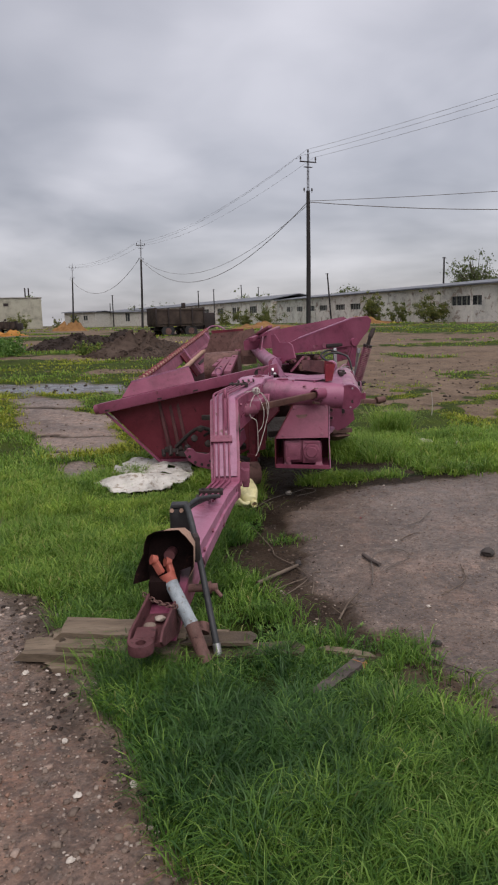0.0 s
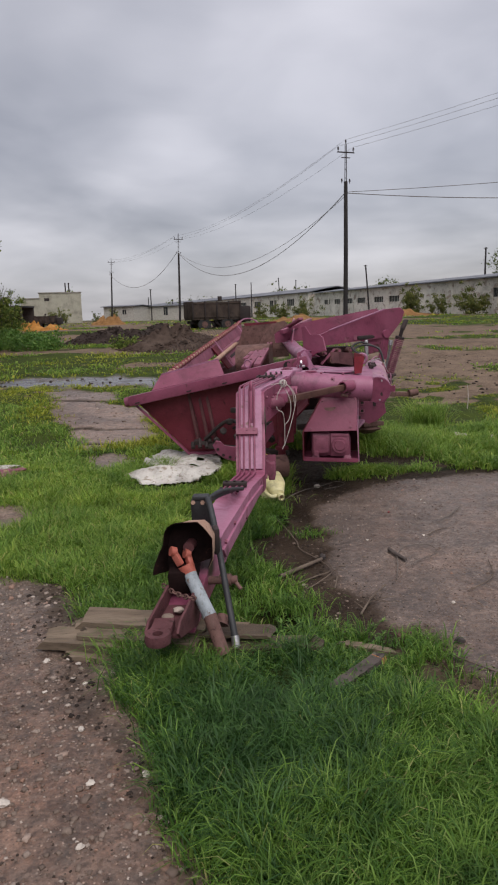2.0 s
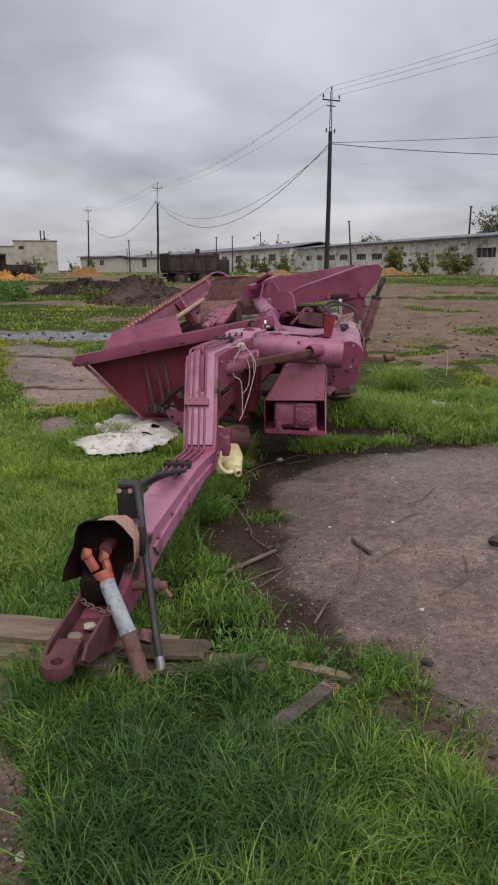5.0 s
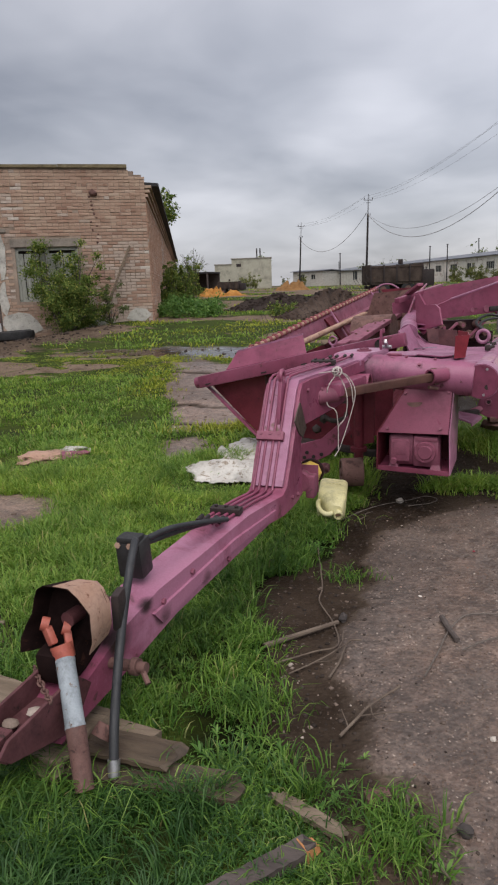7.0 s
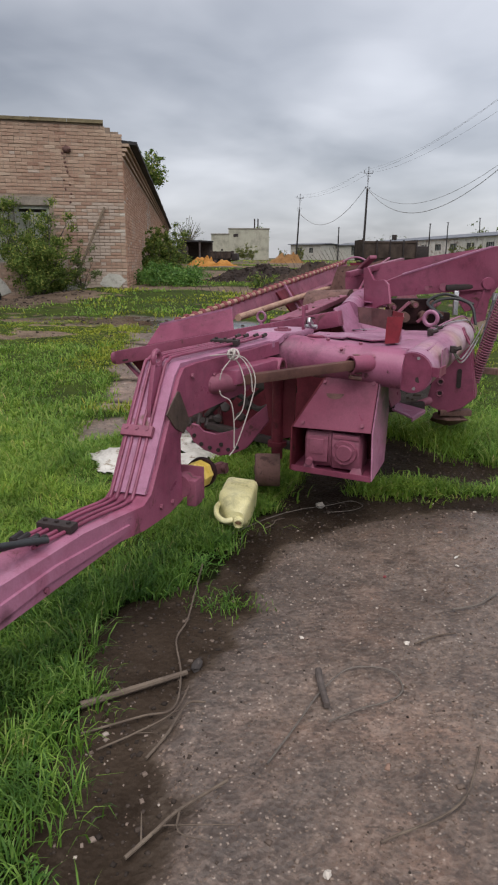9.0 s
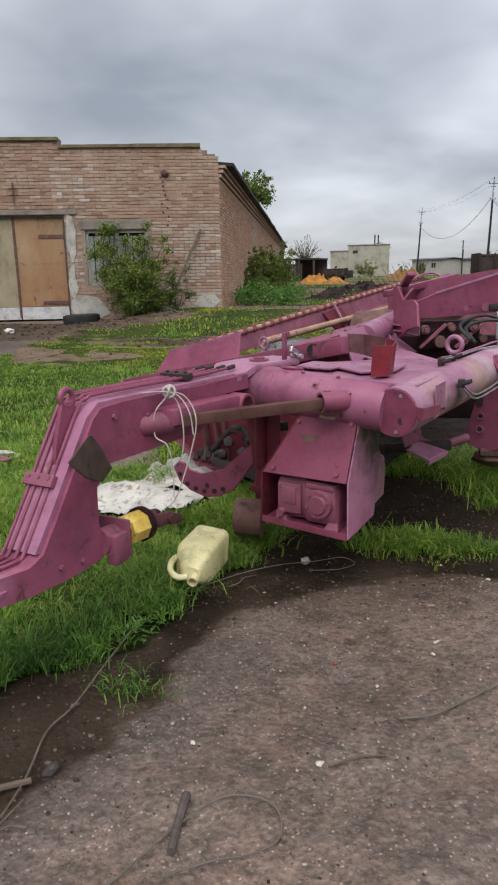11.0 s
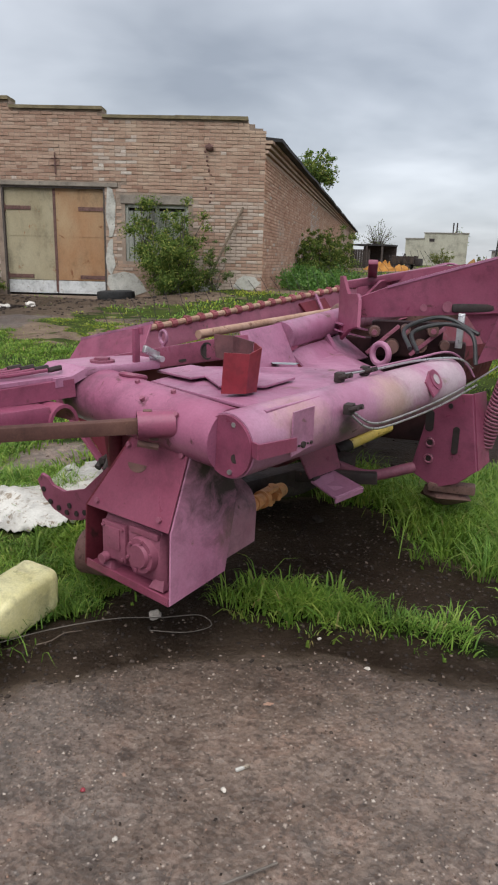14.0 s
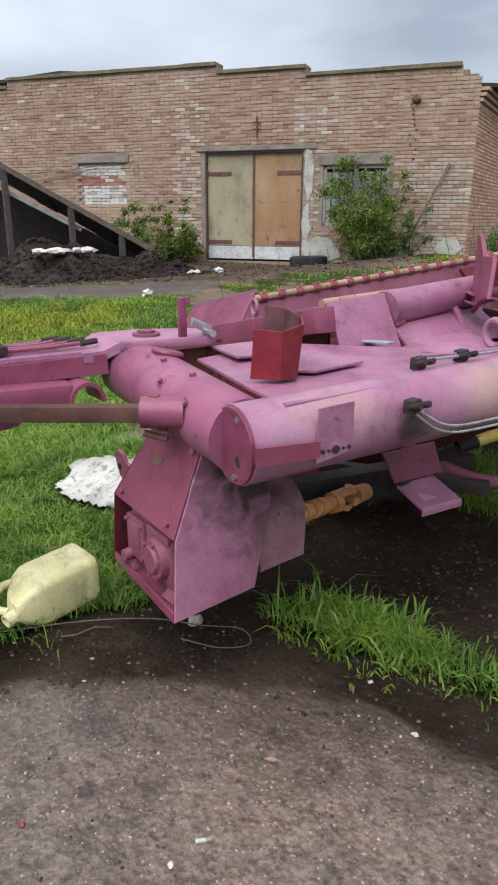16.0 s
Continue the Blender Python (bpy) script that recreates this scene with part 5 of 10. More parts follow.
part("upright_post", bm, PAINT, mower)
bm = B()
add_box(bm, (0.225, 6.06, 1.10), (0.02, 0.09, 0.03), Matrix.Rotation(radians(-24), 3, "X"), 0.004)
add_cyl(bm, (0.19, 6.10, 1.072), (0.26, 6.09, 1.072), 0.013, n=10)
part("latch", bm, STEEL, mower, "bare metal latch")
bm = B()
add_cyl(bm, (0.099, 5.909, 1.063), (0.099, 5.909, 1.072), 0.05, n=18)
add_cyl(bm, (0.099, 5.909, 1.072), (0.099, 5.909, 1.082), 0.032, n=6)
part("pivot_cap", bm, PAINT_DIM, mower)

# cross tube and main tube
CAP, FAR = Vector((0.862, 5.745, 0.885)), Vector((1.035, 7.30, 0.925))
bm = B()
add_cyl(bm, CAP, FAR, 0.112, 0.112, 40)
tube = part("main_tube", bm, PAINT_TUBE, mower, "thick pink tube faded and scorched on top")
bm = B()
d = (FAR - CAP).normalized()
add_cyl(bm, CAP - d * 0.012, CAP + d * 0.02, 0.106, 0.106, 40)
cap_ob = part("end_cap", bm, PAINT, tube)
bm = B()
add_cyl(bm, CAP + Vector((0.035, -0.008, -0.035)), CAP + Vector((0.035, -0.0155, -0.035)), 0.016, n=10)
part("cap_hole", bm, SOOT, cap_ob)
bm = B()
for a in (1.2, 3.6, 4.9):
    bolt(bm, CAP + Vector((0.085 * math.cos(a), -0.010, 0.085 * math.sin(a))), (0, -1, 0), 0.009, 0.01)
islands("bolt_head", bm, STEEL, cap_ob)
bm = B()
T2L = Vector((0.06, 5.86, 0.945))
add_cyl(bm, T2L, (0.82, 5.80, 0.89), 0.112, 0.108, 40)
u2 = (T2L - Vector((0.82, 5.80, 0.89))).normalized()
for k in range(5):
    a0, a1 = k * math.pi / 10, (k + 1) * math.pi / 10
    add_cyl(bm, T2L + u2 * 0.075 * math.sin(a0), T2L + u2 * 0.075 * math.sin(a1), 0.112 * math.cos(a0), max(0.002, 0.112 * math.cos(a1)), 40, cap=False)
bmesh.ops.remove_doubles(bm, verts=bm.verts, dist=1e-4)
cross = part("cross_tube", bm, PAINT_END, mower, smooth=60)
bm = B()
for p, a in (((0.391, 5.81, 1.025), (0, -0.25, 0.95)), ((0.575, 5.80, 1.012), (0, -0.2, 0.97)), ((0.66, 5.72, 0.96), (0, -0.8, 0.6)), ((0.48, 5.745, 0.985), (0, -0.6, 0.8))):
    bolt(bm, p, a, 0.010, 0.014)
islands("bolt_head", bm, PAINT_DIM, cross)
bm = B()
add_ring(bm, (0.304, 5.875, 1.035), (0, 0.25, 1), 0.045, 0.011, 24)
part("oval_collar", bm, PAINT, cross)

# square shaft in its clamp
SH0, SH1 = Vector((-0.005, 5.155, 0.875)), Vector((0.60, 5.685, 0.925))
bm = B()
add_bar(bm, SH0, SH1, 0.05, 0.05, 0.008)
sq = part("square_shaft", bm, SHAFTBROWN, mower, "brown rusty square link shaft")
bm = B()
sd = (SH1 - SH0).normalized()
add_pipe(bm, SH0 - sd * 0.06, SH0 + sd * 0.075, 0.05, 0.014, 24)
add_blob(bm, SH0 - sd * 0.05, (0.05, 0.05, 0.05), 1, 0.1)
part("shaft_boot", bm, PAINT_DIM, sq)
bm = B()
add_pipe(bm, (0.555, 5.635, 0.926), (0.64, 5.73, 0.928), 0.047, 0.010, 28)
clampo = part("shaft_clamp", bm, PAINT, mower)
bm = B()
for p in ((0.575, 5.665, 0.972), (0.59, 5.68, 0.876)):
    add_box(bm, p, (0.03, 0.024, 0.010), Matrix.Rotation(radians(40), 3, "Z"), 0.002)
add_cyl(bm, (0.55, 5.64, 0.86), (0.60, 5.69, 0.845), 0.012, n=8)
islands("clamp_bolt", bm, RUST, clampo)

# gearbox guard
TL, TR, ML, MR = Vector((0.40, 5.775, 0.835)), Vector((0.692, 5.755, 0.85)), Vector((0.231, 5.688, 0.548)), Vector((0.676, 5.655, 0.553))
BL, BR, KB, KT = Vector((0.231, 5.672, 0.302)), Vector((0.686, 5.637, 0.288)), Vector((0.712, 5.925, 0.325)), Vector((0.715, 5.99, 0.62))
guard = part("gearbox_guard", add_plate(B(), [TL, TR, MR, ML], 0.008, 0.002), PAINT_DEEP, mower, "folded pink sheet guard over the gearbox")
bm = B()
dx = Vector((0.007, 0.0, 0))
add_plate(bm, [TR + dx, MR + dx, BR + dx, KB + dx, KT + dx, Vector((0.716, 5.93, 0.80))], 0.008, 0.002)
part("side_sheet", bm, SOOTED, guard)
bm = B()
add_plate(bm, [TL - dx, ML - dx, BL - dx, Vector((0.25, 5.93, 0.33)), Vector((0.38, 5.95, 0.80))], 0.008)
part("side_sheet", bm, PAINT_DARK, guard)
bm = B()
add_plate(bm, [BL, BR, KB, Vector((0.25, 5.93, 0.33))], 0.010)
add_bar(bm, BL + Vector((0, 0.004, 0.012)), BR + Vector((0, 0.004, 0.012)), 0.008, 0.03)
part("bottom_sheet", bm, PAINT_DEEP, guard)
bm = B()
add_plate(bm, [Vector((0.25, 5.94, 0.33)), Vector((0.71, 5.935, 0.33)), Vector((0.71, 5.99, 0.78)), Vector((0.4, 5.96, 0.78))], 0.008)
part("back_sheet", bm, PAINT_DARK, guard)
bm = B()
fn = (TR - TL).cross(ML - TL).normalized()
fn = fn if fn.y < 0 else -fn
for s, t in ((0.05, 0.12), (0.93, 0.12), (0.10, 0.9), (0.88, 0.88)):
    p = (TL.lerp(TR, s)).lerp(ML.lerp(MR, s), t) + fn * 0.004
    bolt(bm, p, fn, 0.011, 0.012)
islands("bolt_head", bm, PAINT_DIM, guard)
bm = B()
p = (TL.lerp(TR, 0.33)).lerp(ML.lerp(MR, 0.33), 0.33) + fn * 0.0045
bx = (TR - TL).normalized()
by = fn.cross(bx)
sgn = -1 if by.z > 0 else 1
add_plate(bm, [p + bx * math.cos(a) * 0.05 + by * sgn * math.sin(a) * 0.032 for a in [math.pi * i / 12 for i in range(13)]], 0.003)
part("vent_slot", bm, RUST, guard, "rusty half-round slot")
gy = Matrix.Rotation(radians(-2), 3, "Z")
bm = B()
side_out = [(5.715, 0.330), (5.700, 0.365), (5.700, 0.500), (5.720, 0.530), (5.87, 0.530), (5.88, 0.335)]
add_loft(bm, [[Vector((x, y + dy, z + dz)) for y, z in side_out] for x, dy, dz in ((0.300, 0.012, -0.01), (0.312, 0.0, 0.0), (0.452, 0.0, 0.004), (0.462, -0.02, 0.0), (0.612, -0.022, -0.004), (0.628, 0.0, -0.03))])
gear = part("gearbox", bm, PAINT_DIM, mower, "grimy pink cast gearbox")
bm = B()
add_cyl(bm, (0.535, 5.682, 0.43), (0.534, 5.655, 0.43), 0.072, 0.066, 32)
add_cyl(bm, (0.534, 5.656, 0.43), (0.533, 5.645, 0.43), 0.048, 0.042, 28)
for a in range(6):
    bolt(bm, (0.534 + 0.058 * math.cos(a * 1.047 + 0.3), 5.656, 0.43 + 0.058 * math.sin(a * 1.047 + 0.3)), (0, -1, 0), 0.007, 0.009)
part("gear_cover", bm, PAINT_DIM, gear)
bm = B()
add_box(bm, (0.375, 5.692, 0.435), (0.125, 0.02, 0.15), gy, 0.006)
add_box(bm, (0.372, 5.683, 0.45), (0.08, 0.014, 0.085), gy, 0.004)
add_cyl(bm, (0.335, 5.69, 0.365), (0.335, 5.655, 0.362), 0.02, n=12)
for dx in (-0.05, 0.05):
    for dz in (-0.06, 0.06):
        bolt(bm, (0.375 + dx, 5.682, 0.435 + dz), (0, -1, 0), 0.007, 0.009)
part("side_flange", bm, PAINT_DIM, gear)
for x in (0.33, 0.60):
    bm = B()
    add_loft(bm, [[Vector((x - 0.022, 5.69, 0.345)), Vector((x + 0.022, 5.69, 0.345)), Vector((x + 0.022, 5.77, 0.345)), Vector((x - 0.022, 5.77, 0.345))], [Vector((x - 0.036, 5.668, 0.311)), Vector((x + 0.036, 5.668, 0.311)), Vector((x + 0.036, 5.79, 0.311)), Vector((x - 0.036, 5.79, 0.311))]])
    part("gearbox_foot", bm, PAINT_DIM, gear)
bm = B()
add_bar(bm, (0.47, 5.683, 0.515), (0.61, 5.680, 0.512), 0.018, 0.024, 0.004)
part("casting_rib", bm, PAINT_DIM, gear)
# half-round shaft guard behind, and its orange joint
bm = B()
o, i_ = [], []
for k in range(13):
    a = math.pi * (k / 12) * 0.98 - 0.05
    for lst, r in ((o, 0.125), (i_, 0.119)):
        lst.append((0.585 + r * math.cos(a), 0.50 + r * math.sin(a)))
o = [(0.705, 0.36)] + o + [(0.463, 0.36)]
i_ = [(0.699, 0.36)] + i_ + [(0.469, 0.36)]
ringo = o + i_[::-1]
add_loft(bm, [[Vector((x - 0.01 * k, 5.96 + 0.20 * k, z)) for x, z in ringo] for k in (0, 1)], cap=False)
part("shaft_guard", bm, GREYPINK, mower, "half-round sooty shaft guard")
J0, J1 = Vector((0.60, 6.03, 0.46)), Vector((0.505, 6.62, 0.405))
bm = B()
jd = (J1 - J0).normalized()
add_cyl(bm, J0, J0.lerp(J1, 0.72), 0.03, n=20)
for t in (0.40, 0.48, 0.56):
    p = J0.lerp(J1, t)
    add_cyl(bm, p, p + jd * 0.022, 0.036, n=20)
joint = part("shaft_joint", bm, AMBER, mower, "amber-orange universal joint")
bm = B()
p = J0.lerp(J1, 0.70)
add_cyl(bm, p, p + jd * 0.035, 0.042, n=20)
up2 = Vector((0.25, 0, 0.97))
for k in (-1, 1):
    add_bar(bm, p + jd * 0.02 + up2 * k * 0.033, p + jd * 0.13 + up2 * k * 0.036, 0.05, 0.02, 0.006)
    add_cyl(bm, p + jd * 0.11 + up2 * k * 0.028, p + jd * 0.11 + up2 * k * 0.05, 0.024, n=14)
add_cyl(bm, p + jd * 0.11 - Vector((0.05, 0, 0)), p + jd * 0.11 + Vector((0.05, 0, 0)), 0.018, n=12)
add_cyl(bm, p + jd * 0.15, p + jd * 0.24, 0.04, 0.034, 18)
part("joint_yoke", bm, AMBER, joint)
bm = B()
add_tube(bm, smooth_path([(0.5, 6.62, 0.40), (0.46, 6.95, 0.33), (0.5, 7.4, 0.36)], 6), 0.03, 12)
add_bar(bm, (0.30, 6.1, 0.42), (0.55, 7.3, 0.40), 0.09, 0.12, 0.01)
add_bar(bm, (0.2, 6.7, 0.42), (0.85, 7.0, 0.45), 0.05, 0.06, 0.01)
part("under_frame", bm, SOOT, mower, "sooty frame members under the tube")

# red open hopper on the deck
FL, MID, RT, RB_, BK, LF = [Vector(v) for v in ((0.690, 5.938, 1.156), (0.778, 5.972, 1.156), (0.768, 6.064, 1.169), (0.700, 6.118, 1.179), (0.565, 6.165, 1.188), (0.488, 6.138, 1.191))]
FLb, MIDb, RTb, RBb = [Vector(v) for v in ((0.686, 5.929, 1.008), (0.753, 5.991, 1.008), (0.756, 6.054, 1.008), (0.700, 6.098, 1.008))]
bm = B()
add_loft(bm, [[a, b, b + k, a + k] for a, b, k in ((FLb, FL, Vector((0.0, 0.005, 0))), (MIDb, MID, Vector((-0.005, 0.003, 0))), (RTb, RT, Vector((-0.004, -0.003, 0))), (RBb, RB_, Vector((-0.002, -0.005, 0))))])
hopper = part("hopper", bm, RED, mower, "small open red sheet-metal hopper", smooth=20)
# lip and floor take dark colours for the shade inside the open hopper
bm = B()
add_loft(bm, [[a, b, b + k, a + k] for a, b, k in ((RBb + Vector((-0.008, 0.002, 0.06)), RB_ + Vector((-0.007, 0.002, 0)), Vector((-0.002, -0.005, 0))), (Vector((0.575, 6.152, 1.085)), BK, Vector((0.001, -0.005, 0))), (Vector((0.501, 6.134, 1.101)), LF, Vector((0.005, -0.002, 0))))])
part("hopper_lip", bm, MAROON_FORK, hopper, "spread lip of the hopper, darkened for the shade inside", smooth=20)
lo = [FLb, MIDb, RTb, RBb, Vector((0.670, 6.06, 1.008))]
bm = B()
add_plate(bm, [(x, y, 1.016) for x, y, z in lo], 0.004)
part("hopper_floor", bm, SOOT, hopper)

# deck sheets between tubes and header
for nm, pts, m, th in (("deck_sheet", [(0.26, 6.02, 0.985), (0.72, 5.90, 0.988), (0.93, 5.86, 0.988), (1.0, 6.75, 1.005), (0.60, 6.72, 1.00), (0.20, 6.45, 0.99)], PAINT_FADED_SHEEN, 0.012),
                       ("deck_lid", [(0.40, 6.18, 1.012), (0.60, 6.03, 1.010), (0.741, 6.138, 1.012), (0.735, 6.36, 1.016), (0.50, 6.36, 1.014)], PAINT_FADED_SHEEN, 0.010),
                       ("deck_lid", [(0.20, 6.12, 1.012), (0.42, 6.08, 1.012), (0.46, 6.3, 1.015), (0.22, 6.32, 1.015)], PAINT_FADED_SHEEN, 0.010)):
    part(nm, add_plate(B(), pts, th, 0.002), m, mower)
bm = B()
add_plate(bm, [(0.33, 6.80, 0.990), (0.42, 6.68, 1.008), (0.53, 6.70, 1.012), (0.47, 6.83, 0.998)], 0.004)
part("label_sheet", bm, GREYSTEEL, mower, "grey-white scrap of sheet")

# eye, disc plate, bracket with holes, on the main tube
bm = B()
add_ring(bm, (0.86, 6.90, 1.075), (0.25, 1, 0), 0.046, 0.014, 24, 10)
part("eye_ring", bm, PAINT_FADED_SHEEN, tube)
bm = B()
q = Vector((1.094, 6.985, 0.972))
n = Vector((0.86, -0.05, 0.5)).normalized()
u = Vector((0.1, 1, 0)).normalized()
u = (u - n * u.dot(n)).normalized()
w = n.cross(u)
add_plate(bm, [q + u * a + w * b for a, b in ((-0.10, 0.0), (-0.075, -0.075), (-0.03, -0.06), (0.03, -0.045), (0.045, 0.0), (0.03, 0.04), (-0.02, 0.045))], 0.012, 0.003)
add_cyl(bm, q - n * 0.01, q + n * 0.010, 0.048, n=28)
lug = part("tube_lug", bm, PAINT, tube)
bm = B()
add_cyl(bm, q + n * 0.0105, q + n * 0.013, 0.024, n=24)
part("lug_disc", bm, BARE_DISC, lug, "pale bare disc")
bm = B()
add_plate(bm, [(1.0, 5.715, 0.92), (1.025, 5.90, 0.91), (1.025, 5.90, 0.865), (1.0, 5.715, 0.87)], 0.008)
add_plate(bm, [(0.96, 5.735, 0.92), (1.0, 5.715, 0.92), (1.0, 5.715, 0.87), (0.96, 5.735, 0.87)], 0.008)
step_br = part("angle_bracket", bm, PAINT, tube)
bm = B()
add_plate(bm, [(1.000, 5.915, 0.99), (1.012, 6.035, 0.995), (1.012, 6.035, 0.855), (0.998, 5.915, 0.835)], 0.006, 0.001)
pl = part("marker_plate", bm, PAINT_FADED_SHEEN, tube)
bm = B()
for yy, r in ((5.93, 0.006), (5.95, 0.004), (5.975, 0.012), (6.0, 0.004), (6.02, 0.006)):
    add_cyl(bm, (1.001, yy, 0.868), (1.0085 + (yy - 5.915) * 0.1, yy, 0.868), r, n=10)
islands("bolt_hole", bm, SOOT, pl)
bm = B()
add_plate(bm, [(0.617, 6.62, 0.612), (0.680, 6.85, 0.632), (0.693, 6.90, 0.497), (0.660, 6.655, 0.492)], 0.012, 0.003)
add_bar(bm, (0.60, 6.80, 0.66), (0.645, 6.74, 0.56), 0.05, 0.03, 0.004)
step = part("foot_step", bm, PAINT, mower, "folded pink footstep")
bm = B()
add_plate(bm, [(0.664, 6.665, 0.478), (0.672, 6.868, 0.484), (0.872, 6.790, 0.462), (0.800, 6.655, 0.428)], 0.014, 0.003)
add_plate(bm, [(0.803, 6.652, 0.430), (0.875, 6.788, 0.464), (0.873, 6.790, 0.440), (0.801, 6.655, 0.404)], 0.010, 0.002)
part("tread_plate", bm, PAINT_FADED_SHEEN, step, "worn pale pink tread")
bm = B()
for y in (6.70, 6.84):
    add_cyl(bm, (0.668, y - 0.03, 0.487), (0.668, y + 0.03, 0.489), 0.010, n=10)
islands("step_hinge", bm, SOOT, step)

# valves and bright lines along the tube
for c in ((1.045, 6.24, 0.955), (0.895, 6.44, 1.03), (0.91, 6.64, 1.034)):
    bm = B()
    add_box(bm, c, (0.035, 0.05, 0.04), Matrix.Rotation(radians(10), 3, "Z"), 0.006)
    for k in (-0.02, 0.02):
        add_cyl(bm, Vector(c) + Vector((0.01, k, 0)), Vector(c) + Vector((0.045, k, 0.012)), 0.010, n=8)
    part("valve", bm, SOOT, tube, "black hydraulic valve")
lines = ([(1.05, 6.26, 0.94), (1.085, 6.36, 0.885), (1.10, 6.55, 0.872), (1.13, 6.95, 0.885), (1.17, 7.35, 0.93), (1.2, 7.7, 0.98)],
         [(1.05, 6.25, 0.93), (1.08, 6.34, 0.87), (1.105, 6.5, 0.855), (1.14, 6.95, 0.865), (1.18, 7.35, 0.91)],
         [(0.90, 6.44, 1.04), (0.93, 6.7, 1.035), (0.985, 7.05, 1.042), (1.09, 7.28, 1.04), (1.13, 7.42, 0.98)],
         [(0.89, 6.46, 1.05), (0.915, 6.68, 1.04), (0.97, 7.03, 1.05), (1.06, 7.25, 1.07), (1.12, 7.36, 1.0), (1.15, 7.4, 0.94)])
for i, pth in enumerate(lines):
    bm = B()
    add_tube(bm, smooth_path(pth, 6), 0.0045 if i < 2 else 0.0055, 8)
    part("steel_line", bm, STEEL if i < 3 else PAINT_FADED_SHEEN, tube, "thin bright hydraulic line")
bm = B()
add_tube(bm, smooth_path([(0.92, 7.2, 1.06), (0.83, 7.35, 1.14), (0.95, 7.5, 1.18), (1.1, 7.45, 1.14), (1.15, 7.4, 1.0)], 8), 0.011, 8)
add_tube(bm, smooth_path([(0.90, 7.15, 1.08), (0.80, 7.32, 1.16), (0.92, 7.52, 1.21), (1.12, 7.5, 1.14)], 8), 0.011, 8)
islands("rubber_hose", bm, BLACK, mower, "looped black hoses")
bm = B()
add_cyl(bm, (0.455, 7.48, 0.447), (0.64, 7.95, 0.563), 0.03, n=18)
cyl_body = part("hydraulic_cylinder", bm, YELLOW, mower, "bright yellow hydraulic cylinder")
bm = B()
add_cyl(bm, (0.42, 7.39, 0.425), (0.456, 7.482, 0.448), 0.034, n=14)
add_cyl(bm, (0.34, 7.19, 0.377), (0.43, 7.41, 0.43), 0.014, n=10)
part("piston_rod", bm, SOOT, cyl_body)

# hanging bracket with slots, spring, and ground shoe at the far side
bm = B()
add_plate(bm, [(0.929, 7.5, 0.817), (0.826, 7.5, 0.366), (0.973, 7.5, 0.297), (1.098, 7.5, 0.344), (1.189, 7.5, 0.43), (1.124, 7.5, 0.834)], 0.02, 0.003)
add_plate(bm, [(1.124, 7.51, 0.834), (1.14, 7.66, 0.83), (1.20, 7.66, 0.45), (1.189, 7.51, 0.43)], 0.014)
brk = part("slotted_bracket", bm, PAINT, mower)


def add_slot(bm, x, z, w, h, y):
    pts = []
    for k in range(17):
        a = 2 * math.pi * k / 16
        pts.append((x + w * math.cos(a), y, z + (h - w) * (1 if math.sin(a) > 0 else -1) + w * math.sin(a)))
    return add_plate(bm, pts[:-1], 0.005)


bm = B()
for x, z, w, h in ((0.915, 0.665, 0.024, 0.06), (0.926, 0.545, 0.022, 0.03), (0.93, 0.455, 0.024, 0.03), (1.064, 0.579, 0.018, 0.075), (1.02, 0.76, 0.012, 0.014)):
    add_slot(bm, x, z, w, h, 7.487)
islands("slot", bm, SOOT, brk)
bm = B()
for z in (0.545, 0.455):
    add_ring(bm, (0.928, 7.484, z), (0, 1, 0), 0.022, 0.006, 16, 6)
islands("bush_ring", bm, PAINT_DIM, brk)
bm = B()
add_blob(bm, (1.0, 7.6, 0.24), (0.14, 0.09, 0.06), 4, 0.4)
add_box(bm, (1.05, 7.55, 0.30), (0.25, 0.08, 0.05), Matrix.Rotation(radians(18), 3, "Z"), 0.01)
part("ground_shoe", bm, RUST, mower, "muddy rusty ground shoe")
bm = B()
add_tube(bm, smooth_path([(0.62, 7.0, 0.47), (0.7, 7.25, 0.37), (0.86, 7.45, 0.40)], 6), 0.03, 12)
part("curved_stay", bm, PAINT_DIM, mower)
S0, S1 = Vector((1.164, 7.655, 0.53)), Vector((1.345, 7.565, 1.24))
bm = B()
d, u, w = axes(S0, S1)
turns = 36
add_tube(bm, [S0.lerp(S1, k / (turns * 10)) + 0.044 * (math.cos(2 * math.pi * k / 10) * u + math.sin(2 * math.pi * k / 10) * w) for k in range(turns * 10 + 1)], 0.0078, 6)
spring = part("coil_spring", bm, PAINT_DIM, mower, "long dull pink coil spring")
bm = B()
add_cyl(bm, S0 - d * 0.06, S0 + d * 0.02, 0.024, n=12)
add_cyl(bm, S1 - d * 0.01, S1 + d * 0.02, 0.05, n=16)
add_cyl(bm, S1, S1 + d * 0.12, 0.02, n=12)
add_bar(bm, S1 + d * 0.10, S1 + d * 0.10 + Vector((0.05, 0.05, 0.10)), 0.05, 0.03, 0.008)
islands("spring_rod", bm, SOOT, spring)
bm = B()
add_cyl(bm, (1.20, 7.66, 0.82), (1.27, 7.70, 1.19), 0.014, n=10)
add_cyl(bm, (1.262, 7.69, 1.16), (1.272, 7.70, 1.215), 0.024, n=12)
part("thin_rod", bm, STEEL, mower, "thin bright rod beside the strut")
bm = B()
add_bar(bm, (1.15, 7.72, 0.62), (1.55, 7.87, 0.58), 0.05, 0.05, 0.005)
add_cyl(bm, (1.50, 7.82, 0.60), (1.60, 7.86, 0.61), 0.04, n=16)
islands("outrigger", bm, RUST, mower)

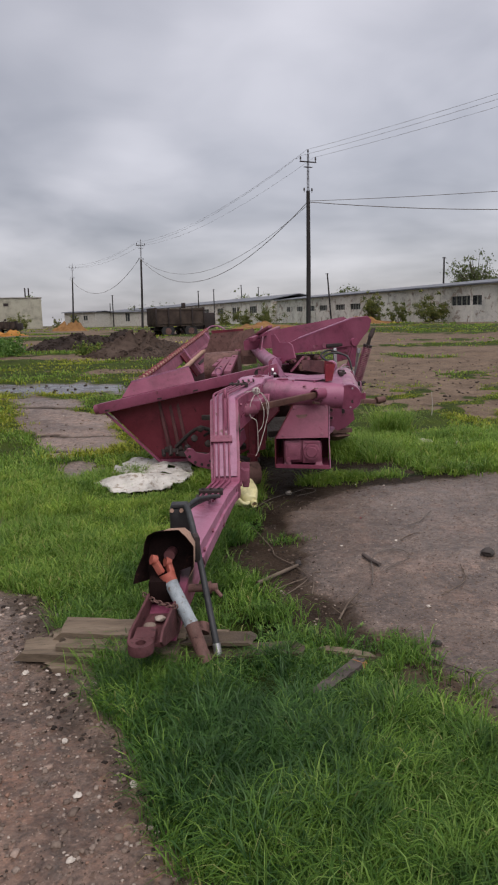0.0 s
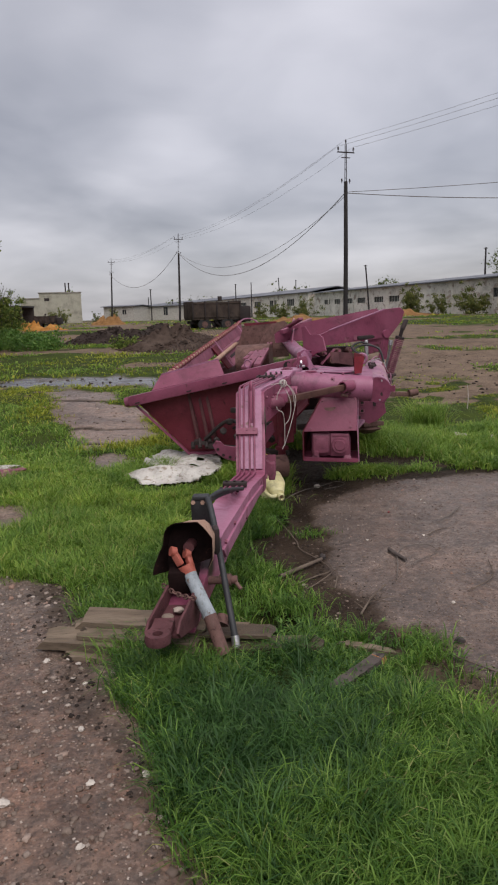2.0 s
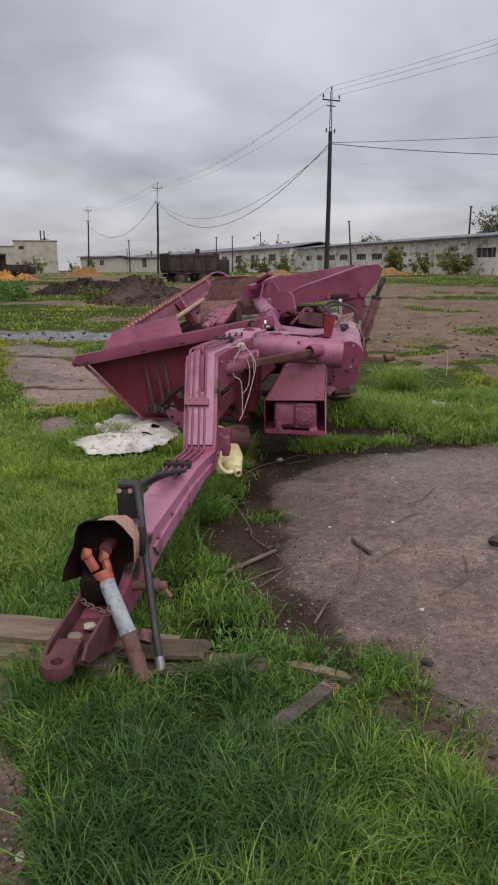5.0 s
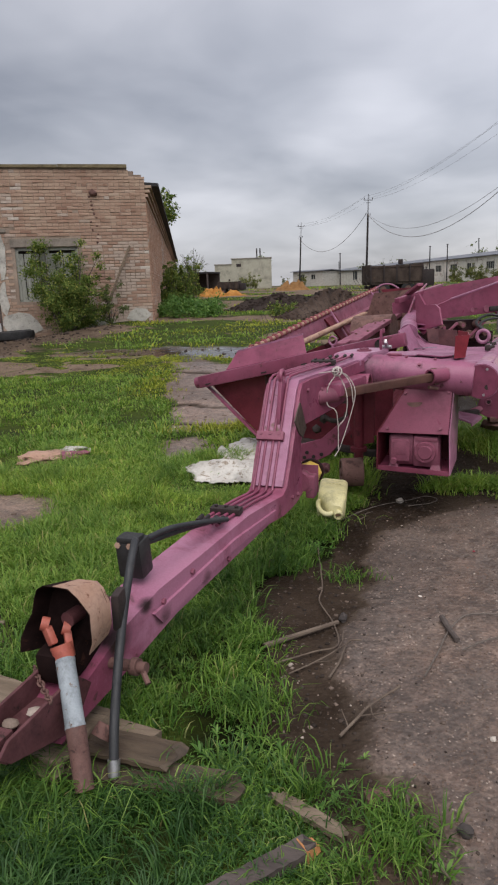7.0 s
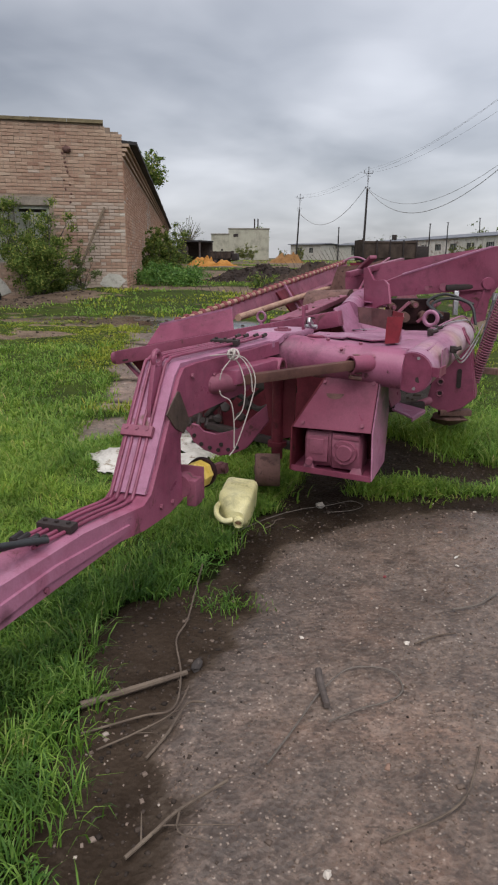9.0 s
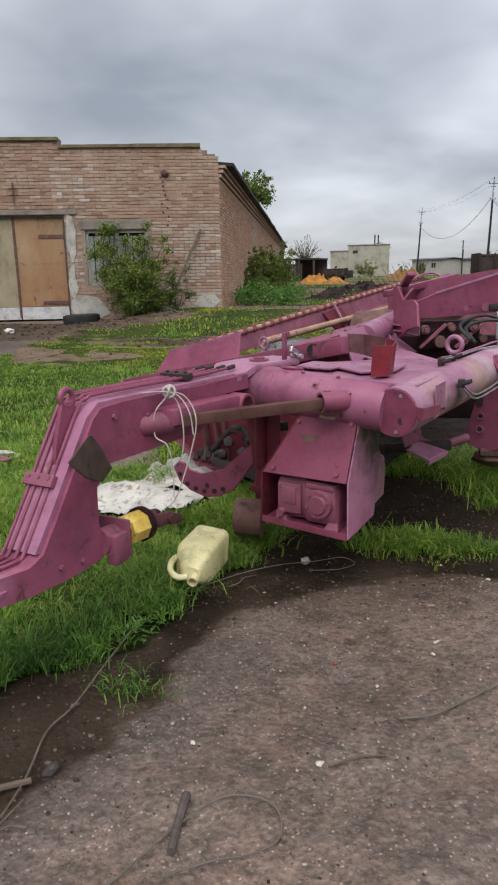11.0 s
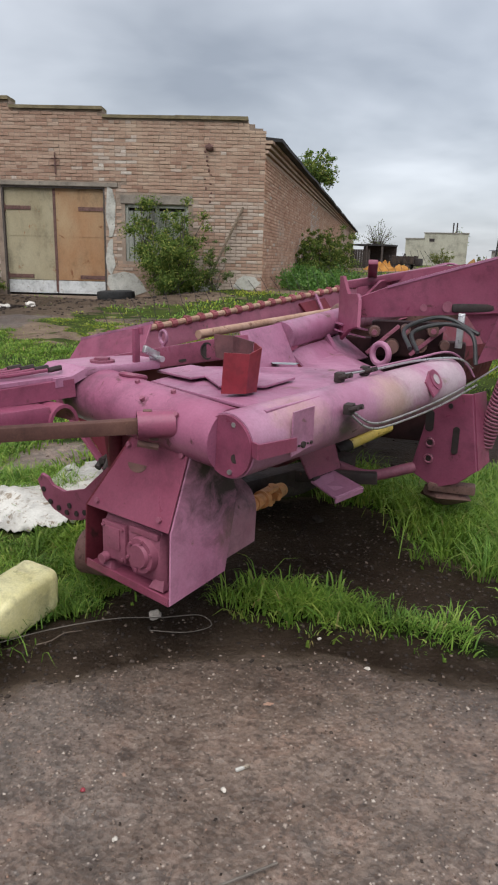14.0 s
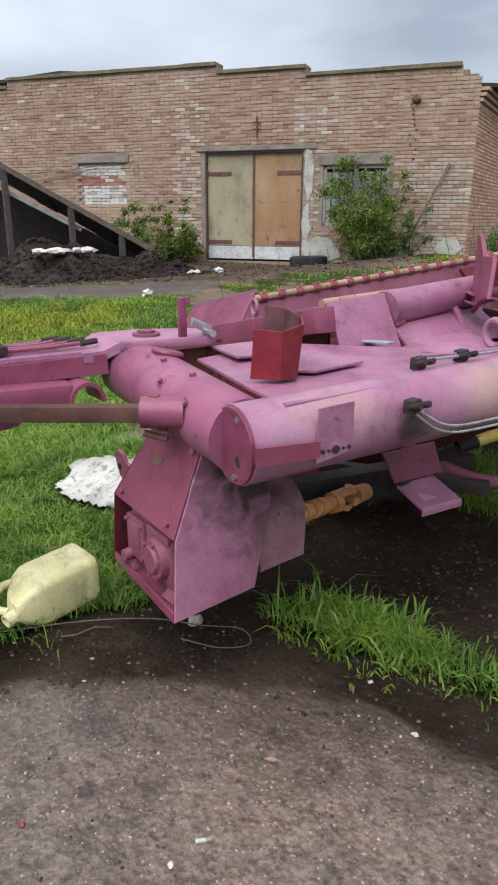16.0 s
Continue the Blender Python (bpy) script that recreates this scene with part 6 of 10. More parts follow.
# lifting arm: two deep plates rising to the rear right
PL = [(0.42, 7.52, 1.175), (0.40, 7.50, 1.275), (0.58, 7.56, 1.35), (1.215, 7.83, 1.560), (1.40, 7.90, 1.575), (1.45, 7.92, 1.53), (1.42, 7.91, 1.42), (1.27, 7.86, 1.25), (1.20, 7.83, 1.10), (1.05, 7.85, 1.06), (0.95, 7.80, 1.22), (0.60, 7.60, 1.19)]
bm = B()
add_plate(bm, PL, 0.018, 0.003)
lift = part("lift_plate", bm, PAINT, mower, "deep pink lifting-arm plate")
bm = B()
add_bar(bm, PL[2], PL[3], 0.03, 0.012)
part("plate_flange", bm, PAINT_FADED_SHEEN, lift)
bm = B()
add_plate(bm, [Vector(p) + Vector((0.02, 0.55, 0.02)) for p in [(-0.05, 7.9, 1.17), (-0.06, 7.9, 1.28), (0.25, 8.0, 1.40), (1.22, 8.15, 1.555), (1.30, 8.2, 1.50), (1.20, 8.12, 1.30), (0.3, 8.0, 1.19)]], 0.018)
part("lift_plate", bm, PAINT, mower)
bm = B()
nrm = Vector((0.5, -0.86, 0.0)).normalized()
for p, r, h in (((1.08, 7.84, 1.385), 0.022, 0.004), ((0.86, 7.73, 1.255), 0.03, 0.03), ((1.13, 7.89, 1.22), 0.04, 0.03), ((1.20, 7.92, 1.32), 0.034, 0.03), ((0.75, 7.67, 1.245), 0.02, 0.012)):
    p = Vector(p) + nrm * 0.012
    add_cyl(bm, p - nrm * 0.01, p + nrm * h, r, n=18)
islands("pivot_pin", bm, PAINT_DIM, lift)
bm = B()
p = Vector((1.08, 7.84, 1.385)) + nrm * 0.0165
add_cyl(bm, p, p + nrm * 0.002, 0.018, n=14)
part("round_hole", bm, SOOT, lift)
bm = B()
add_bar(bm, (0.90, 7.70, 1.25), (1.16, 7.83, 1.262), 0.03, 0.045, 0.012)
part("hand_grip", bm, SOOT, lift, "dirty oblong grip")
bm = B()
add_bar(bm, (0.985, 7.62, 1.23), (0.99, 7.60, 1.05), 0.035, 0.035, 0.004)
part("steel_rod", bm, STEEL, mower)
bm = B()
add_plate(bm, [(1.20, 7.62, 1.30), (1.24, 7.64, 1.31), (1.21, 7.62, 1.02), (1.10, 7.58, 0.98)], 0.018)
add_cyl(bm, (1.215, 7.60, 1.29), (1.20, 7.64, 1.29), 0.045, n=18)
part("link_plate", bm, PAINT, mower)
# hook plate on the header tube
bm = B()
add_plate(bm, [(0.275, 7.60, 1.395), (0.315, 7.56, 1.40), (0.37, 7.52, 1.30), (0.46, 7.46, 1.31), (0.50, 7.40, 1.28), (0.53, 7.34, 1.14), (0.44, 7.42, 1.12), (0.36, 7.48, 1.05), (0.30, 7.56, 1.10)], 0.02, 0.003)
part("hook_plate", bm, PAINT, mower)
# dark boxes added for the shade in the lift's hollows
bm = B()
add_box(bm, (0.64, 7.74, 1.06), (0.40, 0.10, 0.20), Matrix.Rotation(0.42, 3, "Z"), 0.02)
add_box(bm, (0.55, 7.8, 0.75), (0.8, 0.1, 0.6), Matrix.Rotation(0.3, 3, "Z"), 0.02)
mech = part("lift_mechanism", bm, MAROON, mower, "dark backing for the shaded recess of the lift")
fw = Vector((0.41, -0.91, 0.0)).normalized()
bm = B()
for u, z, r, h in ((-0.20, 1.10, 0.035, 0.05), (-0.10, 1.02, 0.045, 0.07), (-0.03, 1.12, 0.03, 0.09), (0.06, 1.03, 0.04, 0.05), (0.12, 1.12, 0.035, 0.08), (0.19, 1.04, 0.03, 0.06)):
    c = Vector((0.66 + 0.91 * u, 7.74 + 0.41 * u, z)) + fw * 0.05
    add_cyl(bm, c, c + fw * h, r, r * 0.85, 16)
islands("lift_boss", bm, RUST, mech)
bm = B()
for u, z in ((-0.20, 1.10), (-0.03, 1.12), (0.12, 1.12)):
    c = Vector((0.66 + 0.91 * u, 7.74 + 0.41 * u, z)) + fw * 0.13
    add_cyl(bm, c - fw * 0.05, c + fw * 0.012, 0.016, n=6)
islands("boss_bolt", bm, PAINT_DIM, mech)
bm = B()
for u, v_ in ((-0.22, -0.05), (0.02, 0.2)):
    a = Vector((0.66 + 0.91 * u, 7.70 + 0.41 * u, 0.98)) + fw * 0.06
    b = Vector((0.66 + 0.91 * v_, 7.70 + 0.41 * v_, 1.14)) + fw * 0.06
    add_bar(bm, a, b, 0.03, 0.02, 0.003)
islands("lift_link", bm, PAINT_DIM, mech)

# ---- header: a wide trough reaching away to the rear ----
RING_AT = Vector((-0.286, 6.70, 1.068))
bm = B()
add_cyl(bm, (0.285, 6.955, 1.10), (0.20, 7.80, 1.135), 0.074, n=32)
add_cyl(bm, (0.20, 7.80, 1.135), (0.03, 11.6, 1.23), 0.074, n=32)
part("header_tube", bm, PAINT_FADED_SHEEN, mower)
bm = B()
add_plate(bm, [(0.236, 6.66, 1.142), (0.285, 6.945, 1.168), (0.415, 6.94, 0.932), (0.366, 6.655, 0.906)], 0.012, 0.002)
slope = part("sloped_cover", bm, PAINT_FADED_SHEEN, mower)
bm = B()
add_plate(bm, [(0.30, 6.94, 1.13), (0.31, 7.0, 1.11), (0.335, 7.04, 1.045), (0.345, 6.97, 1.03)], 0.01)
part("cover_tab", bm, PAINT, slope)
bm = B()
add_ring(bm, RING_AT, (0.3, 1, 0), 0.034, 0.009, 24, 8)
add_cyl(bm, RING_AT - Vector((0, 0, 0.06)), RING_AT - Vector((0, 0, 0.03)), 0.012, n=8)
part("eye_ring", bm, PAINT_FADED_SHEEN, mower)
# front end: long beam with a pipe at its tip, red end wall below
bm = B()
add_bar(bm, (-1.52, 6.845, 0.70), (0.30, 6.60, 1.085), 0.10, 0.105, 0.010)
beam = part("end_beam", bm, PAINT, mower, "pink box beam along the header's end")
bm = B()
bd = Vector((1.82, -0.245, 0.385)).normalized()
tip = Vector((-1.52, 6.845, 0.70))
add_pipe(bm, tip - bd * 0.045, tip + bd * 0.05, 0.05, 0.010, 24)
part("beam_tip", bm, PAINT, beam)
bm = B()
add_cyl(bm, tip - bd * 0.036, tip + bd * 0.0, 0.041, n=20)
part("tip_bore", bm, SOOT, beam)
bm = B()
q = Vector((0.11, 6.572, 1.046))
add_pipe(bm, q, q + Vector((0.0, 0.03, 0)), 0.042, 0.008)
add_cyl(bm, q + Vector((0, 0.004, 0)), q + Vector((0, 0.02, 0)), 0.036, n=20)
islands("beam_bore", bm, SOOT, beam)
for k in (0.05, 0.35, 0.55, 0.80):
    bm = B()
    p = tip.lerp(Vector((0.30, 6.60, 1.085)), k) + Vector((0, -0.052, -0.028))
    add_box(bm, p, (0.05, 0.008, 0.012), Matrix.Rotation(-0.2, 3, "Y"))
    part("beam_slot", bm, SOOT, beam)
bm = B()
add_plate(bm, [(-1.30, 6.90, 0.795), (-1.20, 6.95, 0.958), (-0.60, 6.95, 1.102), (-0.53, 6.80, 0.955)], 0.014, 0.003)
part("end_lip", bm, PAINT, mower, "pink upper lip of the header's end")
bm = B()
add_bar(bm, (-1.20, 6.95, 0.962), (-0.60, 6.95, 1.106), 0.025, 0.014)
part("lip_edge", bm, PAINT_FADED_SHEEN, mower)
bm = B()
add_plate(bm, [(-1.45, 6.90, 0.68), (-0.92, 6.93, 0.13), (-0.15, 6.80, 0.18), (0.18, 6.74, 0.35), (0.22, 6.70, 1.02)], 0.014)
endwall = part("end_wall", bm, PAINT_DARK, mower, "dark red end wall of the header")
bm = B()
add_bar(bm, (-1.47, 6.87, 0.665), (-0.93, 6.90, 0.125), 0.05, 0.022, 0.003)
add_bar(bm, (-0.93, 6.90, 0.13), (-0.30, 6.78, 0.17), 0.04, 0.03, 0.003)
part("wall_edge", bm, PAINT, endwall)
for x in (-0.86, -0.76, -0.68):
    bm = B()
    y = 6.86 - (x + 0.9) * 0.12
    add_bar(bm, (x - 0.05, y, 0.80), (x + 0.05, y - 0.03, 0.22), 0.022 if x > -0.8 else 0.045, 0.03, 0.003)
    part("stay_rod", bm, MAROON_FORK, endwall)
bm = B()
add_box(bm, (-0.90, 6.82, 0.80), (0.10, 0.05, 0.06), None, 0.008)
for i in range(7):
    add_cyl(bm, (-0.88 + 0.035 * i, 6.80, 0.26 + 0.02 * (i % 3)), (-0.87 + 0.035 * i, 6.74, 0.22 + 0.05 * (i % 2)), 0.022, n=10)
islands("stay_joint", bm, SOOT, endwall)
# perforated curved arm and its post under the drawbar, with a brown roller
bm = B()
o = [(x, 6.1, z) for x, z in ((-0.01, 0.609), (-0.019, 0.488), (-0.182, 0.276), (-0.28, 0.225), (-0.37, 0.205), (-0.483, 0.235), (-0.56, 0.285), (-0.60, 0.37), (-0.565, 0.41), (-0.52, 0.40), (-0.49, 0.36), (-0.40, 0.345), (-0.25, 0.39))]
add_plate(bm, o, 0.018, 0.003)
carm = part("curved_arm", bm, PAINT, mower, "curved perforated pink arm")
bm = B()
for x, z in ((-0.55, 0.33), (-0.50, 0.275), (-0.44, 0.255), (-0.38, 0.245), (-0.31, 0.255), (-0.25, 0.275), (-0.36, 0.285)):
    y = 6.092
    add_cyl(bm, (x, y - 0.002, z), (x, y - 0.008, z), 0.014, n=10)
islands("arm_hole", bm, SOOT, carm)
bm = B()
add_cyl(bm, (0.04, 6.03, 0.25), (0.04, 6.03, 0.86), 0.035, n=18)
add_plate(bm, [(-0.08, 6.06, 0.85), (0.16, 6.02, 0.86), (0.15, 6.02, 0.40), (0.0, 6.05, 0.36)], 0.012)
add_cyl(bm, (0.04, 6.03, 0.33), (0.04, 6.03, 0.36), 0.06, n=18)
part("support_post", bm, PAINT_DARK, mower)
bm = B()
add_cyl(bm, (-0.06, 5.93, 0.19), (0.075, 5.975, 0.19), 0.103, n=28)
roller = part("ground_roller", bm, RUST, mower, "brown rusty ground roller")
bm = B()
add_ring(bm, (-0.06, 5.93, 0.19), (0.135, 0.045, 0), 0.09, 0.012, 24, 8)
add_cyl(bm, (-0.075, 5.925, 0.19), (-0.05, 5.935, 0.19), 0.03, n=12)
part("roller_rim", bm, RUST, roller)
bm = B()
add_tube(bm, smooth_path([(-0.05, 6.2, 0.55), (-0.25, 6.5, 0.45), (-0.5, 6.7, 0.5), (-0.75, 6.78, 0.3)], 6), 0.02, 8)
add_tube(bm, smooth_path([(0.0, 6.2, 0.75), (-0.2, 6.45, 0.6), (-0.45, 6.7, 0.42)], 6), 0.014, 8)
add_bar(bm, (-0.7, 6.72, 0.24), (0.1, 6.4, 0.22), 0.06, 0.05, 0.008)
add_bar(bm, (-0.45, 6.6, 0.62), (0.1, 6.2, 0.66), 0.05, 0.05, 0.008)
for i in range(10):
    add_blob(bm, (-0.62 + 0.07 * i, 6.70 - 0.03 * i, 0.30 + 0.05 * ((i * 7) % 5)), (0.04, 0.035, 0.04), i, 0.4, 1)
part("linkage", bm, SOOT, mower, "grimy linkage under the header")

# coupling on the neck: chipped octagonal yellow collar, dark disc, maroon fork
CA, CB = Vector((-0.086, 5.0, 0.424)), Vector((-0.089, 5.105, 0.417))
bm = B()
add_cyl(bm, CA, CA.lerp(CB, 0.12), 0.060, 0.068, 8)
add_cyl(bm, CA.lerp(CB, 0.12), CB, 0.068, 0.070, 8)
coup = part("coupling", bm, YELLOW, mower, "chipped yellow drive coupling with maroon fork", smooth=20)
bm = B()
add_cyl(bm, (-0.085, 4.94, 0.43), (-0.086, 5.0, 0.424), 0.038, n=20)
part("neck_shaft", bm, MAROON, coup)
bm = B()
add_cyl(bm, (-0.085, 4.84, 0.43), (-0.085, 4.945, 0.426), 0.055, n=20)
add_box(bm, (-0.085, 4.935, 0.43), (0.17, 0.012, 0.16), None, 0.004)
add_box(bm, (-0.03, 4.89, 0.40), (0.05, 0.09, 0.13), None, 0.012)
part("flange", bm, PAINT_DIM, coup)
bm = B()
add_cyl(bm, (-0.089, 5.105, 0.417), (-0.0895, 5.135, 0.416), 0.078, n=28)
part("coupling_disc", bm, MAROON, coup)
bm = B()
add_cyl(bm, (-0.0895, 5.133, 0.416), (-0.091, 5.20, 0.413), 0.050, 0.045, 20)
for k in (-1, 1):
    add_bar(bm, (-0.091 + k * 0.034, 5.18, 0.412), (-0.077 + k * 0.04, 5.275, 0.406), 0.026, 0.06, 0.008)
    add_cyl(bm, (-0.075 + k * 0.03, 5.265, 0.405), (-0.075 + k * 0.065, 5.265, 0.405), 0.027, n=14)
add_cyl(bm, (-0.08, 5.25, 0.40), (-0.055, 5.36, 0.365), 0.026, n=14)
part("fork", bm, MAROON_FORK, coup)

# header body behind: side rail with tines, inner panels, rear end
RA, RB = Vector((-1.13, 7.05, 0.965)), Vector((-0.665, 11.7, 1.425))
rd = (RB - RA).normalized()


def rail_at(t, dx=0.0, dy=0.0, dz=0.0):
    return RA.lerp(RB, t) + Vector((dx, dy, dz))


bm = B()
add_tube(bm, [RA, rail_at(0.5), RB], 0.022, 10)
rail = part("tine_rail", bm, RUST_PLATE, mower, "tine rail with worn red clips")
bm = B()
add_tube(bm, smooth_path([RB - rd * 0.3, RB + Vector((0.06, 0.05, 0.05)), RB + Vector((0.2, 0.08, 0.045)), RB + Vector((0.32, 0.06, -0.04)), RB + Vector((0.37, 0.0, -0.16))], 6), 0.013, 8)
part("end_hoop", bm, PAINT_FADED_SHEEN, rail, "bent hoop at the rail's end")
CLIPRED = worn("clip_red", (0.22, 0.05, 0.06), (0.30, 0.09, 0.10), (0.12, 0.04, 0.04), 0.4, 8, 0.6, 0, 0.2, 120)
bm = B()
for i in range(34):
    p = rail_at((i + 0.5) / 34)
    add_cyl(bm, p - rd * 0.025, p + rd * 0.025, 0.031, n=10)
    add_box(bm, p + Vector((0.0, 0, 0.02)), (0.04, 0.03, 0.03), None, 0.004)
islands("tine_clip", bm, CLIPRED, rail, "dull red clips")
for i in range(34):
    bm = B()
    p = rail_at((i + 0.5) / 34)
    k = random.uniform(-0.03, 0.03)
    add_tube(bm, [p, p + Vector((-0.03, 0.0, 0.09)), p + Vector((-0.12 + k, 0.03 + k, 0.21 + k))], 0.0022, 5)
    part("tine", bm, SOOT, rail)
bm = B()
add_plate(bm, [rail_at(0.02, 0, 0, -0.02), rail_at(1.0, 0, 0, -0.02), rail_at(1.0, 0.05, 0, -0.17), rail_at(0.02, 0.05, 0, -0.14)], 0.012)
part("rail_strip", bm, PAINT_DIM, rail, "brown-stained strip under the rail")
bm = B()
add_plate(bm, [rail_at(0.50, 0.055, 0, -0.16), rail_at(1.0, 0.055, 0, -0.17), rail_at(1.0, 0.30, 0, -0.38), rail_at(0.52, 0.25, 0, -0.36)], 0.014)
for t0, t1 in ((0.56, 0.68), (0.74, 0.88)):
    add_bar(bm, rail_at(t0, 0.11, 0, -0.18), rail_at(t1, 0.11, 0, -0.185), 0.02, 0.02)
panel = part("slotted_panel", bm, PAINT_DIM, rail, "slotted stained panel along the far half of the rail")
for t0, t1 in ((0.57, 0.67), (0.75, 0.87)):
    bm = B()
    c0, c1 = rail_at(t0, 0.16, 0, -0.255), rail_at(t1, 0.16, 0, -0.26)
    add_plate(bm, [c0, c1, c1 + Vector((0.028, 0, -0.024)), c0 + Vector((0.028, 0, -0.024))], 0.018)
    part("slot", bm, SOOT, panel)
bm = B()
add_plate(bm, [rail_at(0.44, 0.03, 0, -0.05), rail_at(0.52, 0.03, 0, -0.05), rail_at(0.53, 0.24, 0, -0.36), rail_at(0.47, 0.22, 0, -0.36)], 0.02)
part("rail_post", bm, PAINT_DARK, rail)
for t in (0.50, 0.90):
    bm = B()
    add_bar(bm, rail_at(t, 0.03, -0.05, 0.0), rail_at(t, 0.27, -0.12, -0.34), 0.022, 0.016, 0.003)
    part("stay_bar", bm, PAINT_FADED_SHEEN, rail)
bm = B()
add_cyl(bm, (-0.783, 7.6, 0.975), (-0.66, 11.0, 1.125), 0.03, n=12)
part("cross_pole", bm, RUST_PLATE, mower, "cream-brown pole inside the header")
for p, q, w, h in (((-0.34, 7.25, 0.985), (-0.19, 10.4, 1.135), 0.10, 0.03), ((-0.22, 7.3, 1.0), (-0.11, 10.3, 1.15), 0.075, 0.045), ((-0.40, 8.2, 1.02), (-0.27, 10.1, 1.11), 0.05, 0.02)):
    bm = B()
    add_bar(bm, p, q, w, h, 0.005)
    slat = part("slat_bar", bm, PAINT_DIM, mower, "stained slat running through the header")
    for k in range(3):
        bm = B()
        c = Vector(p).lerp(Vector(q), 0.2 + 0.3 * k) + Vector((0, 0, h / 2))
        add_cyl(bm, c, c + Vector((0, 0, 0.012)), 0.012, n=6)
        part("bolt_head", bm, RUST, slat)
bm = B()
add_plate(bm, [rail_at(1.0, 0.05, 0, -0.02), rail_at(1.0, 0.62, -0.05, 0.0), rail_at(1.0, 0.62, -0.05, -0.36), rail_at(1.0, 0.30, 0, -0.40)], 0.016)
part("rib", bm, PAINT_DARK, mower)
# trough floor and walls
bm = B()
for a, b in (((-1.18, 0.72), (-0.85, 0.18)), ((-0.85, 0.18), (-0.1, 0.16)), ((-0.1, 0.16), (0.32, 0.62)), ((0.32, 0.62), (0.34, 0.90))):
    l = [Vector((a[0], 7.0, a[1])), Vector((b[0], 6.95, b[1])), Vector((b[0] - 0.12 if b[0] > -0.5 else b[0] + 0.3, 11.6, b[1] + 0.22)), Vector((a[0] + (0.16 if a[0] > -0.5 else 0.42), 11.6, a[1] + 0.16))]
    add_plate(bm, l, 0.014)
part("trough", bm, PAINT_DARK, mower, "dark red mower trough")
bm = B()
add_plate(bm, [(-1.15, 6.98, 0.30), (-0.62, 11.7, 0.45), (-0.64, 11.7, 0.88), (-1.15, 6.98, 0.64)], 0.012)
part("front_skirt", bm, PAINT_DIM, mower)
bm = B()
add_cyl(bm, (-0.55, 9.2, 0.92), (-0.1, 9.15, 0.94), 0.22, n=28)
part("conveyor_drum", bm, RUST, mower, "rusty drum inside the header")
bm = B()
add_plate(bm, [(-0.72, 10.6, 0.85), (0.15, 10.5, 0.90), (0.12, 10.5, 1.42), (-0.55, 10.6, 1.37)], 0.02)
add_plate(bm, [(-0.35, 9.9, 1.05), (0.14, 9.8, 1.05), (0.10, 9.85, 1.45), (-0.10, 9.9, 1.40)], 0.02)
islands("cross_panel", bm, RUST, mower, "brown panels across the header")
bm = B()
add_plate(bm, [(0.16, 7.9, 1.15), (0.10, 9.4, 1.20), (0.22, 9.5, 1.48), (0.20, 8.3, 1.36)], 0.016)
add_bar(bm, (0.05, 8.1, 1.33), (0.42, 8.9, 1.45), 0.05, 0.05, 0.006)
add_bar(bm, (0.0, 8.6, 1.30), (0.28, 8.0, 1.48), 0.06, 0.03, 0.006)
islands("wing_plate", bm, PAINT, mower, "folded pink wing plates behind the arm")
bm = B()
add_plate(bm, [(0.45, 6.85, 0.96), (0.36, 7.45, 0.98), (0.75, 7.5, 0.85), (0.92, 6.85, 0.95)], 0.012)
add_plate(bm, [(0.33, 6.96, 1.03), (0.25, 7.76, 1.06), (0.42, 7.76, 0.93), (0.46, 6.95, 0.94)], 0.010)
add_bar(bm, (0.29, 7.43, 1.075), (0.43, 7.41, 0.90), 0.03, 0.024, 0.003)
islands("inner_cover", bm, PAINT_FADED_SHEEN, mower)
bm = B()
add_plate(bm, [(0.295, 7.50, 1.145), (0.365, 7.45, 1.14), (0.47, 7.59, 1.105), (0.385, 7.63, 1.105)], 0.01)
add_plate(bm, [(0.31, 7.48, 1.105), (0.375, 7.44, 1.10), (0.47, 7.56, 1.065), (0.40, 7.60, 1.065)], 0.008)
islands("tab_plate", bm, PAINT_FADED_SHEEN, mower)

# ---- trees and bushes ----


def leaf_mesh(centres, radii, count, size, seed, flat=0.85, droop=0.0):
    """Many small bent leaves strewn in soft clumps, with gaps between."""
    rng = np.random.default_rng(seed)
    which = rng.choice(len(centres), count, p=np.array(radii) ** 2 / np.sum(np.array(radii) ** 2))
    d = rng.normal(size=(count, 3))
    d /= np.linalg.norm(d, axis=1)[:, None]
    rad = np.array(radii)[which] * (0.1 + 1.5 * rng.random(count) ** 1.1)
    c = np.array(centres)[which] + d * rad[:, None] * np.array([1, 1, flat])
    ax = rng.normal(size=(count, 3))
    ax /= np.linalg.norm(ax, axis=1)[:, None]
    bx = np.cross(ax, d + 0.01)
    bx /= np.linalg.norm(bx, axis=1)[:, None] + 1e-9
    s = size * (0.6 + 0.8 * rng.random(count))[:, None]
    n = np.cross(ax, bx)
    p0, p2 = c - ax * s, c + ax * s
    p1, p3 = c + bx * s * 0.5 + n * s * 0.2, c - bx * s * 0.5 + n * s * 0.2
    v = np.stack([p0, p1, p2, p3], 1).reshape(-1, 3)
    k = np.arange(count)[:, None] * 4
    f = np.concatenate([k + np.array([[0, 1, 2]]), k + np.array([[0, 2, 3]])], 0)
    return v.tolist(), f.tolist()


